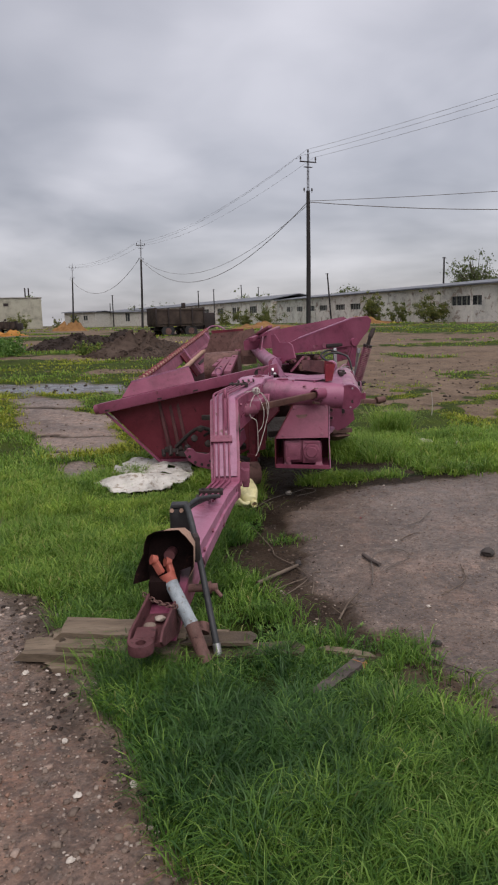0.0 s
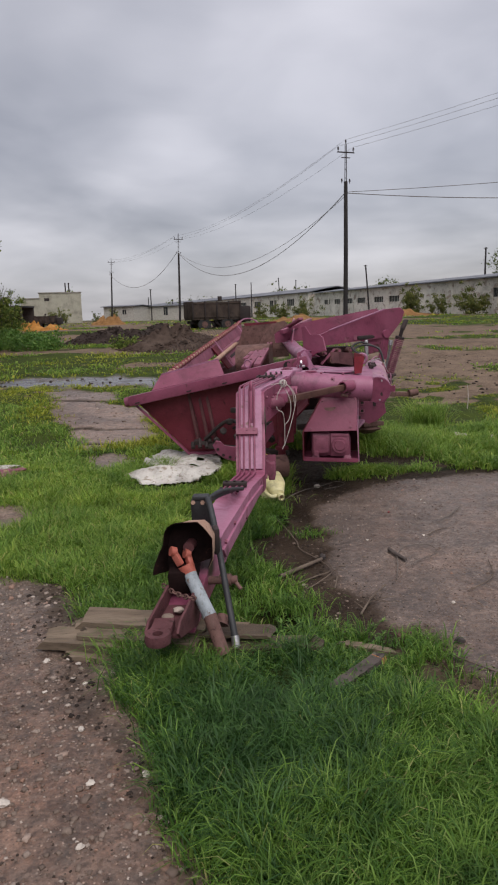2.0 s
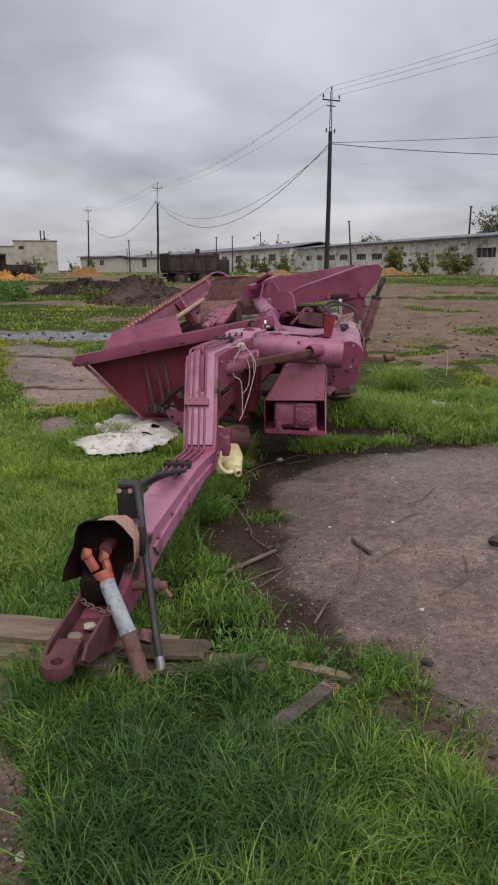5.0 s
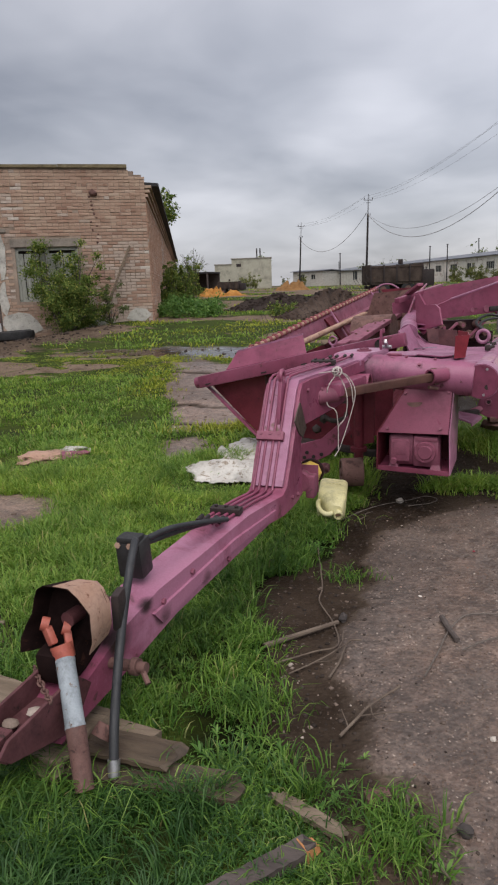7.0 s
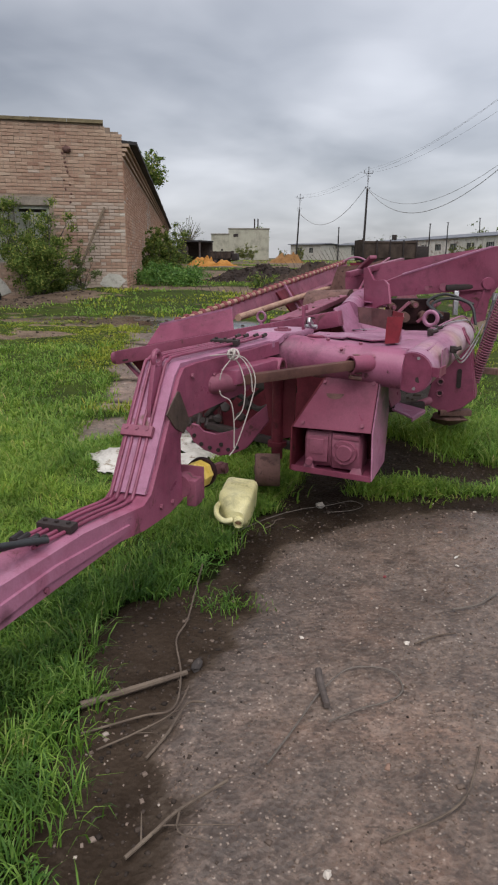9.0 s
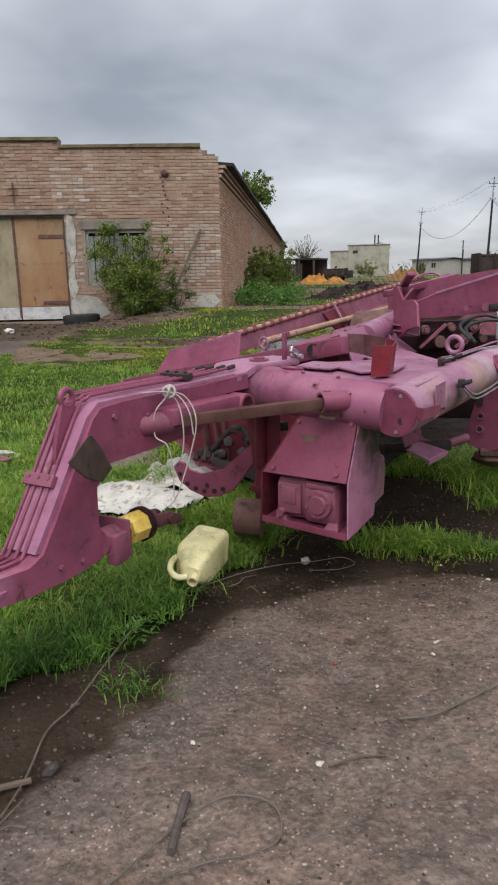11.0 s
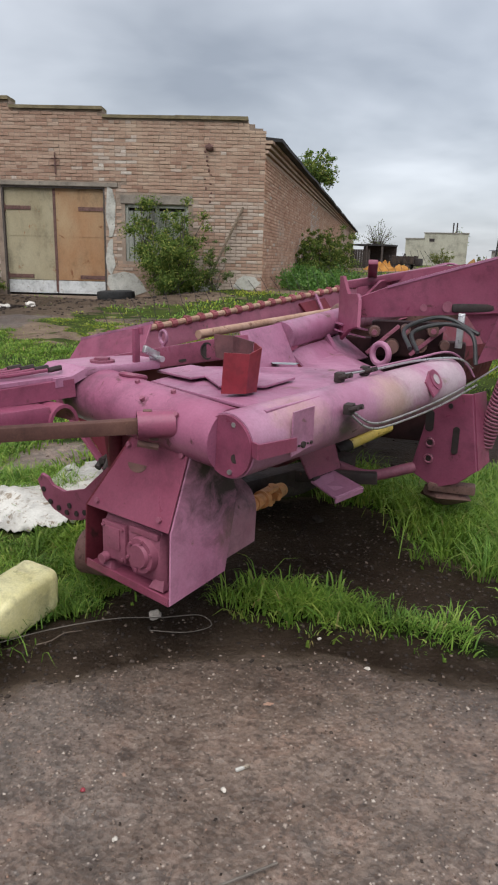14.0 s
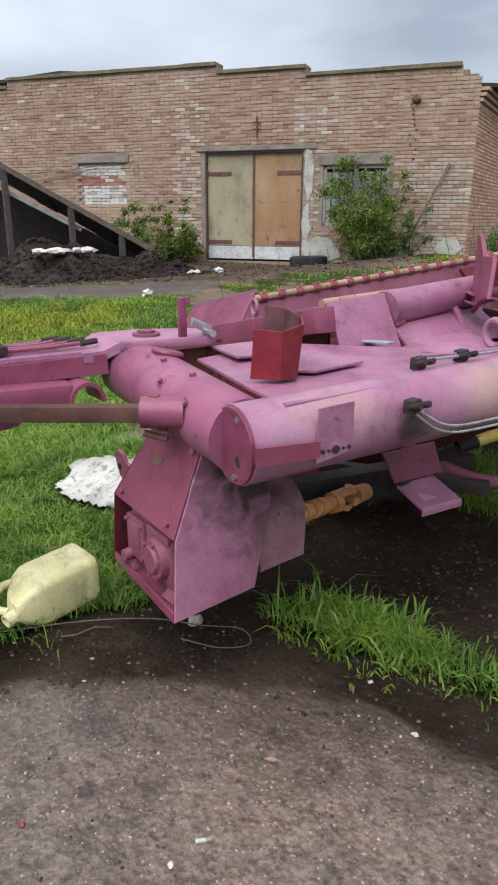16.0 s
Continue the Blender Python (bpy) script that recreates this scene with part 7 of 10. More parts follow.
def build_bush(name, at, width, height, leaves, size, seed, label, category="bush", trunk=0.0, material=None, group="", clumps=14, bare=0):
    """A bush or small tree: stems that fork into a crown of leaf clumps."""
    rng = random.Random(seed)
    th = thing(name, at, label, category, group)
    at = Vector(at)
    cs, rs = [], []
    base = height * trunk
    bm = B()
    for i in range(clumps):
        a = rng.uniform(0, 2 * math.pi)
        h = rng.random()
        r = width * 0.5 * math.sqrt(rng.random()) * (0.55 + 0.6 * math.sin(math.pi * min(1, 0.15 + h * 0.8)))
        c = at + Vector((math.cos(a) * r, math.sin(a) * r, base + (height - base) * (0.12 + 0.8 * h)))
        foot = at + Vector((0, 0, base * 0.9))
        for k in range(4):
            q = foot.lerp(c, 0.52 + 0.16 * k) + Vector([rng.gauss(0, 0.06) * width for _ in range(3)])
            cs.append(tuple(q))
            rs.append(width * rng.uniform(0.05, 0.115) * (1.15 - 0.4 * h) * (1.35 if trunk else 1.0))
        root = at + Vector((math.cos(a) * width * 0.05, math.sin(a) * width * 0.05, -0.05))
        mid = root.lerp(c, 0.5) + Vector((rng.uniform(-0.1, 0.1) * width, rng.uniform(-0.1, 0.1) * width, 0.08 * height))
        if trunk:
            fork = at + Vector((0, 0, base * rng.uniform(0.75, 1.1)))
            add_tube(bm, smooth_path([fork, fork.lerp(c, 0.5) + Vector((0, 0, 0.05 * height)), c], 3), 0.018 * height * 0.5, 5, 0.003 * height)
        else:
            add_tube(bm, smooth_path([root, mid, c], 3), 0.007 * height, 5, 0.002 * height)
    if trunk:
        add_tube(bm, [at - Vector((0, 0, 0.1)), at + Vector((0.02 * height, 0, base * 0.6)), at + Vector((0, 0, base * 1.1))], 0.03 * height, 8, 0.018 * height)
    for i in range(bare):
        a = rng.uniform(0, 2 * math.pi)
        p = at + Vector((0, 0, base))
        q = p + Vector((math.cos(a) * width * 0.4, math.sin(a) * width * 0.4, height * rng.uniform(0.3, 0.6)))
        add_tube(bm, [p, p.lerp(q, 0.5) + Vector((0, 0, 0.05 * height)), q], 0.008 * height, 5, 0.002 * height)
    part("trunk", bm, BARK, th)
    part("crown", leaf_mesh(cs, rs, leaves, size, seed), material or LEAF, th, smooth=0)
    return th


def wall_foot(s, out):
    p = on_wall(s, 0, out)
    return (p.x, p.y, land_at(p.x, p.y))


build_bush("bush", wall_foot(2.5, 0.75), 2.3, 2.8, 24000, 0.034, 5, "leafy green bush growing before the boarded window", clumps=32)
build_bush("bush", wall_foot(1.28, 0.55), 0.9, 1.35, 1500, 0.032, 6, "dry greyish bush beside the green one", material=LEAF_PALE, clumps=9, bare=4)
build_bush("bush", wall_foot(7.75, 0.7), 1.6, 2.0, 5500, 0.042, 7, "low green bush beside the gate", clumps=15)
build_bush("bush", wall_foot(8.75, 0.8), 1.7, 1.6, 5000, 0.042, 8, "low green bush along the brick wall", clumps=12)
for i, (x, y, w, h, n, text) in enumerate(((-11.6, 27.2, 1.25, 2.3, 11000, "green bush against the barn's side wall"), (-12.9, 31.0, 1.4, 2.35, 11000, "dense green bush at the barn's side wall"), (-14.45, 35.0, 2.2, 2.6, 13000, "broad yellowish-green bush at the far end of the side wall"))):
    build_bush("bush", (x, y, land_at(x, y)), w, h, n, 0.045, 9 + 30 * i, text, group="bushes at the barn's side", clumps=34)
for i, (x, y, w, h, n) in enumerate(((-10.3, 23.9, 2.0, 0.8, 5200), (-10.2, 26.3, 2.3, 0.62, 5000), (-8.4, 22.2, 2.4, 0.45, 4200), (-11.5, 30.0, 2.4, 0.5, 4000))):
    build_bush("bush", (x, y, land_at(x, y)), w, h, n, 0.045, 10 + 30 * i, "low spreading greenery at the barn's corner", group="low greenery at the barn", clumps=22, material=WEED)
build_bush("tree", (-14.75, 33.4, 4.5), 1.75, 2.15, 3600, 0.07, 11, "small leafy tree rooted in the barn's roof edge", "tree", trunk=0.22, clumps=26)

# board leaning on the wall, tyre at its foot
bm = B()
add_bar(bm, on_wall(1.5, 0.75, 0.45), on_wall(0.54, 2.82, 0.06), 0.07, 0.05, 0.006)
solid("leaning_board", bm, OLDWOOD, "weathered board leaning on the brick wall", "board")
tp = on_wall(3.95, 0, 0.6)
tyre = thing("tyre", (tp.x, tp.y, land_at(tp.x, tp.y)), "worn black tyre lying at the barn wall", "tyre")
bm = B()
tz = land_at(tp.x, tp.y) + 0.13
ringt = []
for i in range(32):
    a = 2 * math.pi * i / 32
    e = Vector((math.cos(a), math.sin(a), 0))
    prof = [(0.27, -0.10), (0.40, -0.13), (0.50, -0.10), (0.52, 0.0), (0.50, 0.10), (0.40, 0.13), (0.27, 0.10), (0.30, 0.0)]
    ringt.append([Vector((tp.x, tp.y, tz)) + e * r + Vector((0, 0, h + 0.02 * e.x)) for r, h in prof])
add_loft(bm, ringt + ringt[:1], cap=False)
part("tread", bm, TYRE, tyre)

# ---- utility poles and wires ----


def build_pole(label):
    po = thing("utility_pole", (0, 0, 0), label, "utility pole", "utility poles in a row")
    bm = B()
    add_tube(bm, [(0, 0, -0.5), (0.02, 0, 4), (0, 0, 8.1)], 0.15, 10, 0.11)
    part("post", bm, POLEWOOD, po)
    bm = B()
    for k in (-1, 1):
        add_bar(bm, (k * 0.06, 0, 7.6), (k * 0.04, 0, 10.2), 0.035, 0.035)
    for z in (8.3, 8.8, 9.2):
        add_bar(bm, (-0.07, 0, z), (0.07, 0, z), 0.05, 0.03)
    part("iron_extension", bm, SOOT, po)
    bm = B()
    add_bar(bm, (-0.55, 0, 9.75), (0.55, 0, 9.75), 0.06, 0.06)
    add_bar(bm, (-0.28, 0, 9.45), (0.28, 0, 9.45), 0.05, 0.05)
    arm = part("crossarm", bm, SOOT, po)
    for x, z in ((-0.5, 9.78), (0.5, 9.78), (0.0, 10.2), (-0.26, 8.0), (0.26, 8.0)):
        bm = B()
        add_cyl(bm, (x, 0, z), (x, 0, z + 0.12), 0.02, n=6)
        add_cyl(bm, (x, 0, z + 0.10), (x, 0, z + 0.17), 0.055, 0.045, 10)
        add_cyl(bm, (x, 0, z + 0.18), (x, 0, z + 0.26), 0.05, 0.03, 10)
        part("insulator", bm, SOOT, arm)
    return po


POLES = [(3.9, 42.8), (-13.03, 86.0), (-29.4, 116.3)]
row = math.degrees(math.atan2(POLES[1][1] - POLES[0][1], POLES[1][0] - POLES[0][0])) + 90
first = build_pole("tall tarred wooden pole with crossarm and insulators")
first.matrix_basis = pose(POLES[0][0], POLES[0][1], 1.15, 0, 0.3, row - 180)
copy_thing(first, pose(POLES[1][0], POLES[1][1], 1.30, 0, 1.5, row - 180))
copy_thing(first, pose(POLES[2][0], POLES[2][1], 1.30, 0, 2.8, row - 180))


def build_wire(p, q, sag, r=0.014, label="overhead wire between poles"):
    bm = B()
    p, q = Vector(p), Vector(q)
    pts = [p.lerp(q, i / 24) - Vector((0, 0, sag * 4 * (i / 24) * (1 - i / 24))) for i in range(25)]
    add_tube(bm, pts, r, 5)
    return solid("overhead_wire", bm, WIREGREY, label, "wire", "overhead wires")


PA, PB, PC = (Vector((x, y, 0)) for x, y in POLES)
PX = Vector((26, 14, 0))
pr = Vector((0.88, 0.47, 0))
for o, z in ((-0.5, 11.2), (0.5, 11.2), (0.0, 11.6)):
    up = Vector((0, 0, z))
    build_wire(PA + pr * o + up, PX + pr * o + up + Vector((0, 0, 0.8)), 0.5, 0.007, "thin overhead wire leaving the pole")
    build_wire(PA + pr * o + up, PB + pr * o + Vector((0, 0, z - 0.1)), 1.0, 0.007)
    build_wire(PB + pr * o + up, PC + pr * o + Vector((0, 0, z - 0.1)), 0.8, 0.008)
build_wire(PA + Vector((0, 0, 8.6)), PB + Vector((0, 0, 9.6)), 3.8, 0.022, "sagging dark cable between poles")
build_wire(PA + Vector((0.1, 0, 8.5)), PB + Vector((0.1, 0, 9.5)), 2.9, 0.014)
build_wire(PB + Vector((0, 0, 9.5)), PC + Vector((0, 0, 9.2)), 3.2, 0.026, "sagging dark cable between poles")
build_wire(PA + Vector((0, 0, 8.6)), Vector((40, 36, 8.6)), 1.2, 0.022, "dark cable leaving the pole")
build_wire(PA + Vector((0, 0, 8.65)), Vector((40, 36, 9.9)), 0.5, 0.016, "dark cable leaving the pole")


def build_stub_pole(x, y, h, lean):
    bm = B()
    add_tube(bm, [(x, y, 1.0), (x + lean, y, 1.3 + h)], 0.13, 8, 0.10)
    add_bar(bm, (x + lean - 0.25, y, 1.3 + h - 0.1), (x + lean + 0.25, y, 1.3 + h - 0.1), 0.08, 0.08)
    solid("distant_pole", bm, POLEWOOD, "distant dark pole behind the buildings", "pole", "distant poles")


for x, y, h, lean in ((25.0, 87.0, 7.6, 0), (12.6, 101, 6.9, -0.6), (-26.5, 137, 6.0, 0), (-9.6, 140, 6.6, 0), (-6.9, 150, 7.3, 0), (-0.6, 160, 8.6, -0.4), (3.0, 170, 8.5, 0.2), (-37.5, 190, 6, 0), (-30, 185, 5.2, 0)):
    build_stub_pole(x, y, h, lean)

# ---- long whitewashed sheds ----


def build_shed(name, a, b, z0, h, roof_h, wins, label, seed, depth=12.0, rise=0.0, paint=WHITEWALL):
    """A long low building from a to b, its front towards the yard, with real openings."""
    a, b = Vector((*a, 0)), Vector((*b, 0))
    d = (b - a).normalized()
    n = Vector((d.y, -d.x, 0))
    if n.dot(-a) < 0:
        n = -n
    L = (b - a).length
    th = thing(name, (a.x, a.y, z0), label, "farm building")

    def at(s, z, o=0.0):
        return a + d * s + n * o + Vector((0, 0, z + rise * s))

    def blk(bm, s0, s1, za, zb, o0, o1):
        add_loft(bm, [[at(s, z, o) for s, z in ((s0, za), (s1, za), (s1, zb), (s0, zb))] for o in (o0, o1)])
    bm = B()
    cuts = sorted({0.0, L, *[v for w in wins for v in w[:2]]})
    for s0, s1 in zip(cuts, cuts[1:]):
        w = [w for w in wins if w[0] <= (s0 + s1) / 2 <= w[1]]
        if w:
            blk(bm, s0, s1, z0 - 1, w[0][2], 0, -0.4)
            blk(bm, s0, s1, w[0][3], z0 + h, 0, -0.4)
        else:
            blk(bm, s0, s1, z0 - 1, z0 + h, 0, -0.4)
    blk(bm, 0, 0.4, z0 - 1, z0 + h, -0.4, -depth)
    blk(bm, L - 0.4, L, z0 - 1, z0 + h, -0.4, -depth)
    blk(bm, 0, L, z0 - 1, z0 + h, -depth, -depth - 0.4)
    part("wall", bm, paint, th, smooth=0)
    for s0 in np.arange(3, L - 1, 6.0):
        bm = B()
        blk(bm, s0, s0 + 0.35, z0 - 1, z0 + h - 0.25, 0.09, 0.0)
        part("pier", bm, paint, th, smooth=0)
    bm = B()
    add_loft(bm, [[at(s, z0 + h, 0.45), at(s, z0 + h + 0.14, 0.45), at(s, z0 + h + roof_h, -depth / 2), at(s, z0 + h + 0.14, -depth - 0.6), at(s, z0 + h, -depth - 0.6), at(s, z0 + h + roof_h - 0.15, -depth / 2)] for s in (-0.5, L + 0.5)])
    part("roof", bm, ROOFGREY, th, smooth=0)
    for s0, s1, za, zb in wins:
        bm = B()
        blk(bm, s0, s1, za, zb, -0.22, -0.26)
        win = part("window", bm, GLASS_DARK, th, smooth=0)
        k = max(2, int((s1 - s0) / 0.8))
        for i in range(k + 1):
            bm = B()
            c = s0 + (s1 - s0) * i / k
            blk(bm, max(s0, c - 0.06), min(s1, c + 0.06), za, zb, -0.12, -0.2)
            part("mullion", bm, WINGREY, win, smooth=0)
    return th


build_shed("long_shed", (27.5, 56.0), (5.9, 129.9), 0.85, 3.7, 0.85,
           [(13.5, 19.0, 2.55, 3.5)] + [(36 + i * 5.2, 39.4 + i * 5.2, 2.5, 3.3) for i in range(3)] + [(53 + i * 5.2, 56.2 + i * 5.2, 2.5, 3.3) for i in range(4)],
           "long low farm shed with stained white walls and grey roof", 1, rise=0.0085)
build_shed("long_shed", (4.8, 131.0), (-52.0, 246.0), 1.3, 4.2, 1.2, [(6 + i * 8, 9.5 + i * 8, 3.2, 4.5) for i in range(14)], "far white farm shed under a grey roof", 2)
build_shed("low_house", (-33.0, 150.0), (-40.5, 153.0), 1.3, 3.0, 0.4, [(2.0, 3.2, 2.6, 3.6), (5.0, 6.2, 2.6, 3.6)], "low grey-roofed house in the distance", 3, 6, paint=STUCCO)
build_shed("low_house", (-18.5, 152.0), (-32.0, 156.0), 1.3, 2.9, 0.35, [(2.0, 3.4, 2.4, 3.8), (8.0, 9.4, 2.2, 4.0)], "white outbuilding in the distance", 4, 6, paint=STUCCO)

# beige hut with flat roof
hut = thing("beige_hut", (-46, 141, 1.4), "small beige flat-roofed hut with an annexe", "hut")
H0, H1 = Vector((-50.2, 139.4, 0)), Vector((-42.2, 142.0, 0))
hd = (H1 - H0).normalized()
hn = Vector((-hd.y, hd.x, 0))
for nm, s0, s1, dep, top, m in (("wall", 0, (H1 - H0).length, 6, 7.3, BEIGE), ("annexe", -3.6, -0.02, 4, 6.2, BEIGE)):
    bm = B()
    add_loft(bm, [[H0 + hd * s + Vector((0, 0, z)) + hn * o for s, z in ((s0, 0.5), (s1, 0.5), (s1, top), (s0, top))] for o in (0, dep)])
    w = part(nm, bm, m, hut, smooth=0)
    bm = B()
    add_loft(bm, [[H0 + hd * s + Vector((0, 0, z)) + hn * o for s, z in ((s0 - 0.15, top + 0.004), (s1 + 0.15, top + 0.004), (s1 + 0.15, top + 0.16), (s0 - 0.15, top + 0.16))] for o in (-0.15, dep)])
    part("roof_slab", bm, CONCRETE_GREY, w)
for s in (5.4, 6.1):
    bm = B()
    add_cyl(bm, H0 + hd * s + hn * 2 + Vector((0, 0, 7.2)), H0 + hd * s + hn * 2 + Vector((0, 0, 9.4)), 0.14, n=10)
    part("flue", bm, SOOT, hut)
bm = B()
add_loft(bm, [[H0 + hd * s + Vector((0, 0, z)) + hn * o for s, z in ((1.0, 5.7), (2.0, 5.7), (2.0, 6.3), (1.0, 6.3))] for o in (-0.03, 0.05)])
part("vent_opening", bm, SOOT, hut)

# old dump trailer, and a second dark one by the hut


def build_trailer(at, yaw, k, label):
    tr = thing("dump_trailer", (0, 0, 0), label, "trailer", "old trailers")
    W, D, h0, h1 = 3.5, 2.2, 0.85, 1.95
    bm = B()
    add_box(bm, (0, 0, h0 - 0.06), (W, D, 0.12), None, 0.02)
    bed = part("bed_floor", bm, TRUCKDARK, tr)
    for i in range(4):
        bm = B()
        x0 = -W / 2 + W * i / 4
        add_box(bm, (x0 + W / 8, -D / 2, (h0 + h1) / 2), (W / 4 - 0.06, 0.07, h1 - h0), None, 0.015)
        add_box(bm, (x0 + W / 8, -D / 2 - 0.05, h1 - 0.08), (W / 4 - 0.1, 0.05, 0.08))
        add_box(bm, (x0 + W / 8, -D / 2 - 0.05, h0 + 0.1), (W / 4 - 0.1, 0.05, 0.08))
        part("side_board", bm, TRUCKDARK, tr)
        bm = B()
        add_box(bm, (x0 + W / 8, D / 2, (h0 + h1) / 2), (W / 4 - 0.06, 0.07, h1 - h0), None, 0.015)
        part("side_board", bm, TRUCKDARK, tr)
    for x in (-W / 2, W / 2):
        bm = B()
        add_box(bm, (x, 0, (h0 + h1) / 2 + 0.04), (0.08, D, h1 - h0 + 0.08), None, 0.015)
        part("end_board", bm, TRUCKDARK, tr)
    for i in range(5):
        bm = B()
        x = -W / 2 + W * i / 4
        add_box(bm, (x, -D / 2 - 0.06, (h0 + h1) / 2), (0.09, 0.1, h1 - h0 + 0.12), None, 0.01)
        part("stake", bm, SOOT, tr)
    bm = B()
    for y in (-0.5, 0.5):
        add_bar(bm, (-W / 2, y, 0.58), (W / 2 + 0.6, y, 0.58), 0.14, 0.2)
    for x in (-1.2, 0.1, 1.2):
        add_bar(bm, (x, -0.9, 0.5), (x, 0.9, 0.5), 0.14, 0.14)
    part("chassis", bm, SOOT, tr)
    for x in (-0.9, 0.8):
        for y in (-0.95, 0.95):
            bm = B()
            add_cyl(bm, (x, y - 0.14, 0.42), (x, y + 0.14, 0.42), 0.46, n=22)
            whl = part("wheel", bm, TYRE, tr)
            bm = B()
            add_cyl(bm, (x, y - 0.16, 0.42), (x, y + 0.16, 0.42), 0.22, n=16)
            part("rim", bm, RUST, whl)
    bm = B()
    add_box(bm, (W / 2 - 1.5, -D / 2 - 0.02, h1 + 0.22), (0.3, 0.12, 0.34), None, 0.03)
    add_box(bm, (W / 2 + 0.5, 0, 1.1), (0.8, 1.9, 1.1), None, 0.08)
    islands("drive_unit", bm, SOOT, tr)
    tr.matrix_basis = pose(*at, 0, 0, yaw) @ Matrix.Diagonal((k, k, k, 1))
    return tr


build_trailer((-4.35, 42.2, 0.72), 24, 0.86, "old dark dump trailer with rusted stake sides")
build_trailer((-21.4, 60.8, 0.95), 8, 0.55, "dark farm trailer standing by the straw")


# ---- heaps ----


def build_heap(name, at, sx, sy, h, material, label, seed, rot=0.0, grain=0.5, category="heap", n=70, clods=0):
    """A lumpy heap on the ground."""
    rng = np.random.default_rng(seed)
    u, v = np.meshgrid(np.linspace(-1, 1, n), np.linspace(-1, 1, n))
    r = np.hypot(u, v)
    x, y = u * sx, v * sy
    c, s = math.cos(rot), math.sin(rot)
    X, Y = at[0] + c * x - s * y, at[1] + s * x + c * y
    fall = np.clip(1 - r ** 1.6, 0, 1)
    lump = 0.55 + 0.9 * vnoise(X, Y, max(sx, sy) * 0.4, seed) * vnoise(X, Y, max(sx, sy) * 0.16, seed + 1) * 2
    z = land(X, Y) - 0.06 + h * fall * lump + grain * 0.22 * h * fall ** 0.4 * (vnoise(X, Y, 0.45, seed + 2) - 0.5) + grain * 0.1 * h * fall ** 0.3 * (vnoise(X, Y, 0.16, seed + 3) - 0.5)
    vs = np.stack([X.ravel(), Y.ravel(), z.ravel()], 1)
    idx = np.arange(n * n).reshape(n, n)
    q = np.stack([idx[:-1, :-1], idx[:-1, 1:], idx[1:, 1:], idx[1:, :-1]], -1).reshape(-1, 4)
    keep = (r.ravel()[q] < 1.02).all(1)
    heap = solid(name, (vs.tolist(), q[keep].tolist()), material, label, category, smooth=70)
    if clods:
        ang, rr = rng.uniform(0, 6.28, clods), np.sqrt(rng.random(clods)) * 1.08
        ui, vi = np.clip(((np.cos(ang) * rr + 1) / 2 * (n - 1)).astype(int), 0, n - 1), np.clip(((np.sin(ang) * rr + 1) / 2 * (n - 1)).astype(int), 0, n - 1)
        base = np.array([(-1, -1, -1), (1, -1, -1), (1, 1, -1), (-1, 1, -1), (-0.7, -0.6, 0.8), (0.7, -0.7, 0.9), (0.6, 0.7, 0.8), (-0.6, 0.6, 1)], float)
        size = 0.010 + 0.055 * rng.random(clods) ** 2.5
        cv = base[None] * (0.35 + 1.1 * rng.random((clods, 8, 3))) * size[:, None, None] * np.array([1.2, 1.2, 0.8])
        cv += np.stack([X[vi, ui] + rng.normal(0, 0.03, clods), Y[vi, ui] + rng.normal(0, 0.03, clods), np.maximum(z[vi, ui], land(X[vi, ui], Y[vi, ui]))], 1)[:, None]
        fq = np.array([(0, 3, 2, 1), (4, 5, 6, 7), (0, 1, 5, 4), (1, 2, 6, 5), (2, 3, 7, 6), (3, 0, 4, 7)])
        cf = (np.arange(clods)[:, None, None] * 8 + fq[None]).reshape(-1, 4)
        tagged(solid("soil_clods", (cv.reshape(-1, 3).tolist(), cf.tolist()), material, "dark clods fallen on and round the heap", "clods", smooth=0), kind="stuff")
    return heap


build_heap("soil_mound", (-6.1, 27.0), 4.0, 1.25, 0.52, MANURE, "long low ridge of dark soil in the yard", 11, 1.09, 0.9, n=110, clods=1500)
build_heap("soil_mound", (-3.1, 21.7), 2.1, 1.6, 0.56, worn("brown_soil", (0.05, 0.034, 0.027), (0.085, 0.062, 0.05), (0.026, 0.02, 0.017), 0.5, 1.8, 0.95, 0, 1.0, 9, spec=0.08), "brown earth heap beside the dark ridge", 12, 0.2, 0.9, n=110, clods=1200)
build_bush("weeds", (-4.95, 21.6, land_at(-4.95, 21.6)), 1.35, 0.42, 1000, 0.045, 19, "green weeds growing at the earth heap", clumps=14)
build_heap("straw_mound", (1.6, 62.0), 3.4, 2.2, 0.55, STRAW, "ochre heap of old straw by the sheds", 13)
build_heap("straw_mound", (-19.4, 51.2), 1.3, 1.0, 0.75, STRAW_ORANGE, "orange-brown heap of wet straw", 14)
build_heap("straw_mound", (-17.2, 49.2), 1.9, 0.9, 0.4, STRAW_ORANGE, "flat spread of orange straw", 15)
build_heap("straw_mound", (-19.3, 75.3), 2.2, 1.8, 0.75, STRAW, "distant straw heap by the poles", 16)
build_heap("straw_mound", (13.5, 79.0), 5, 1.6, 0.6, STRAW, "low straw litter along the shed", 17)

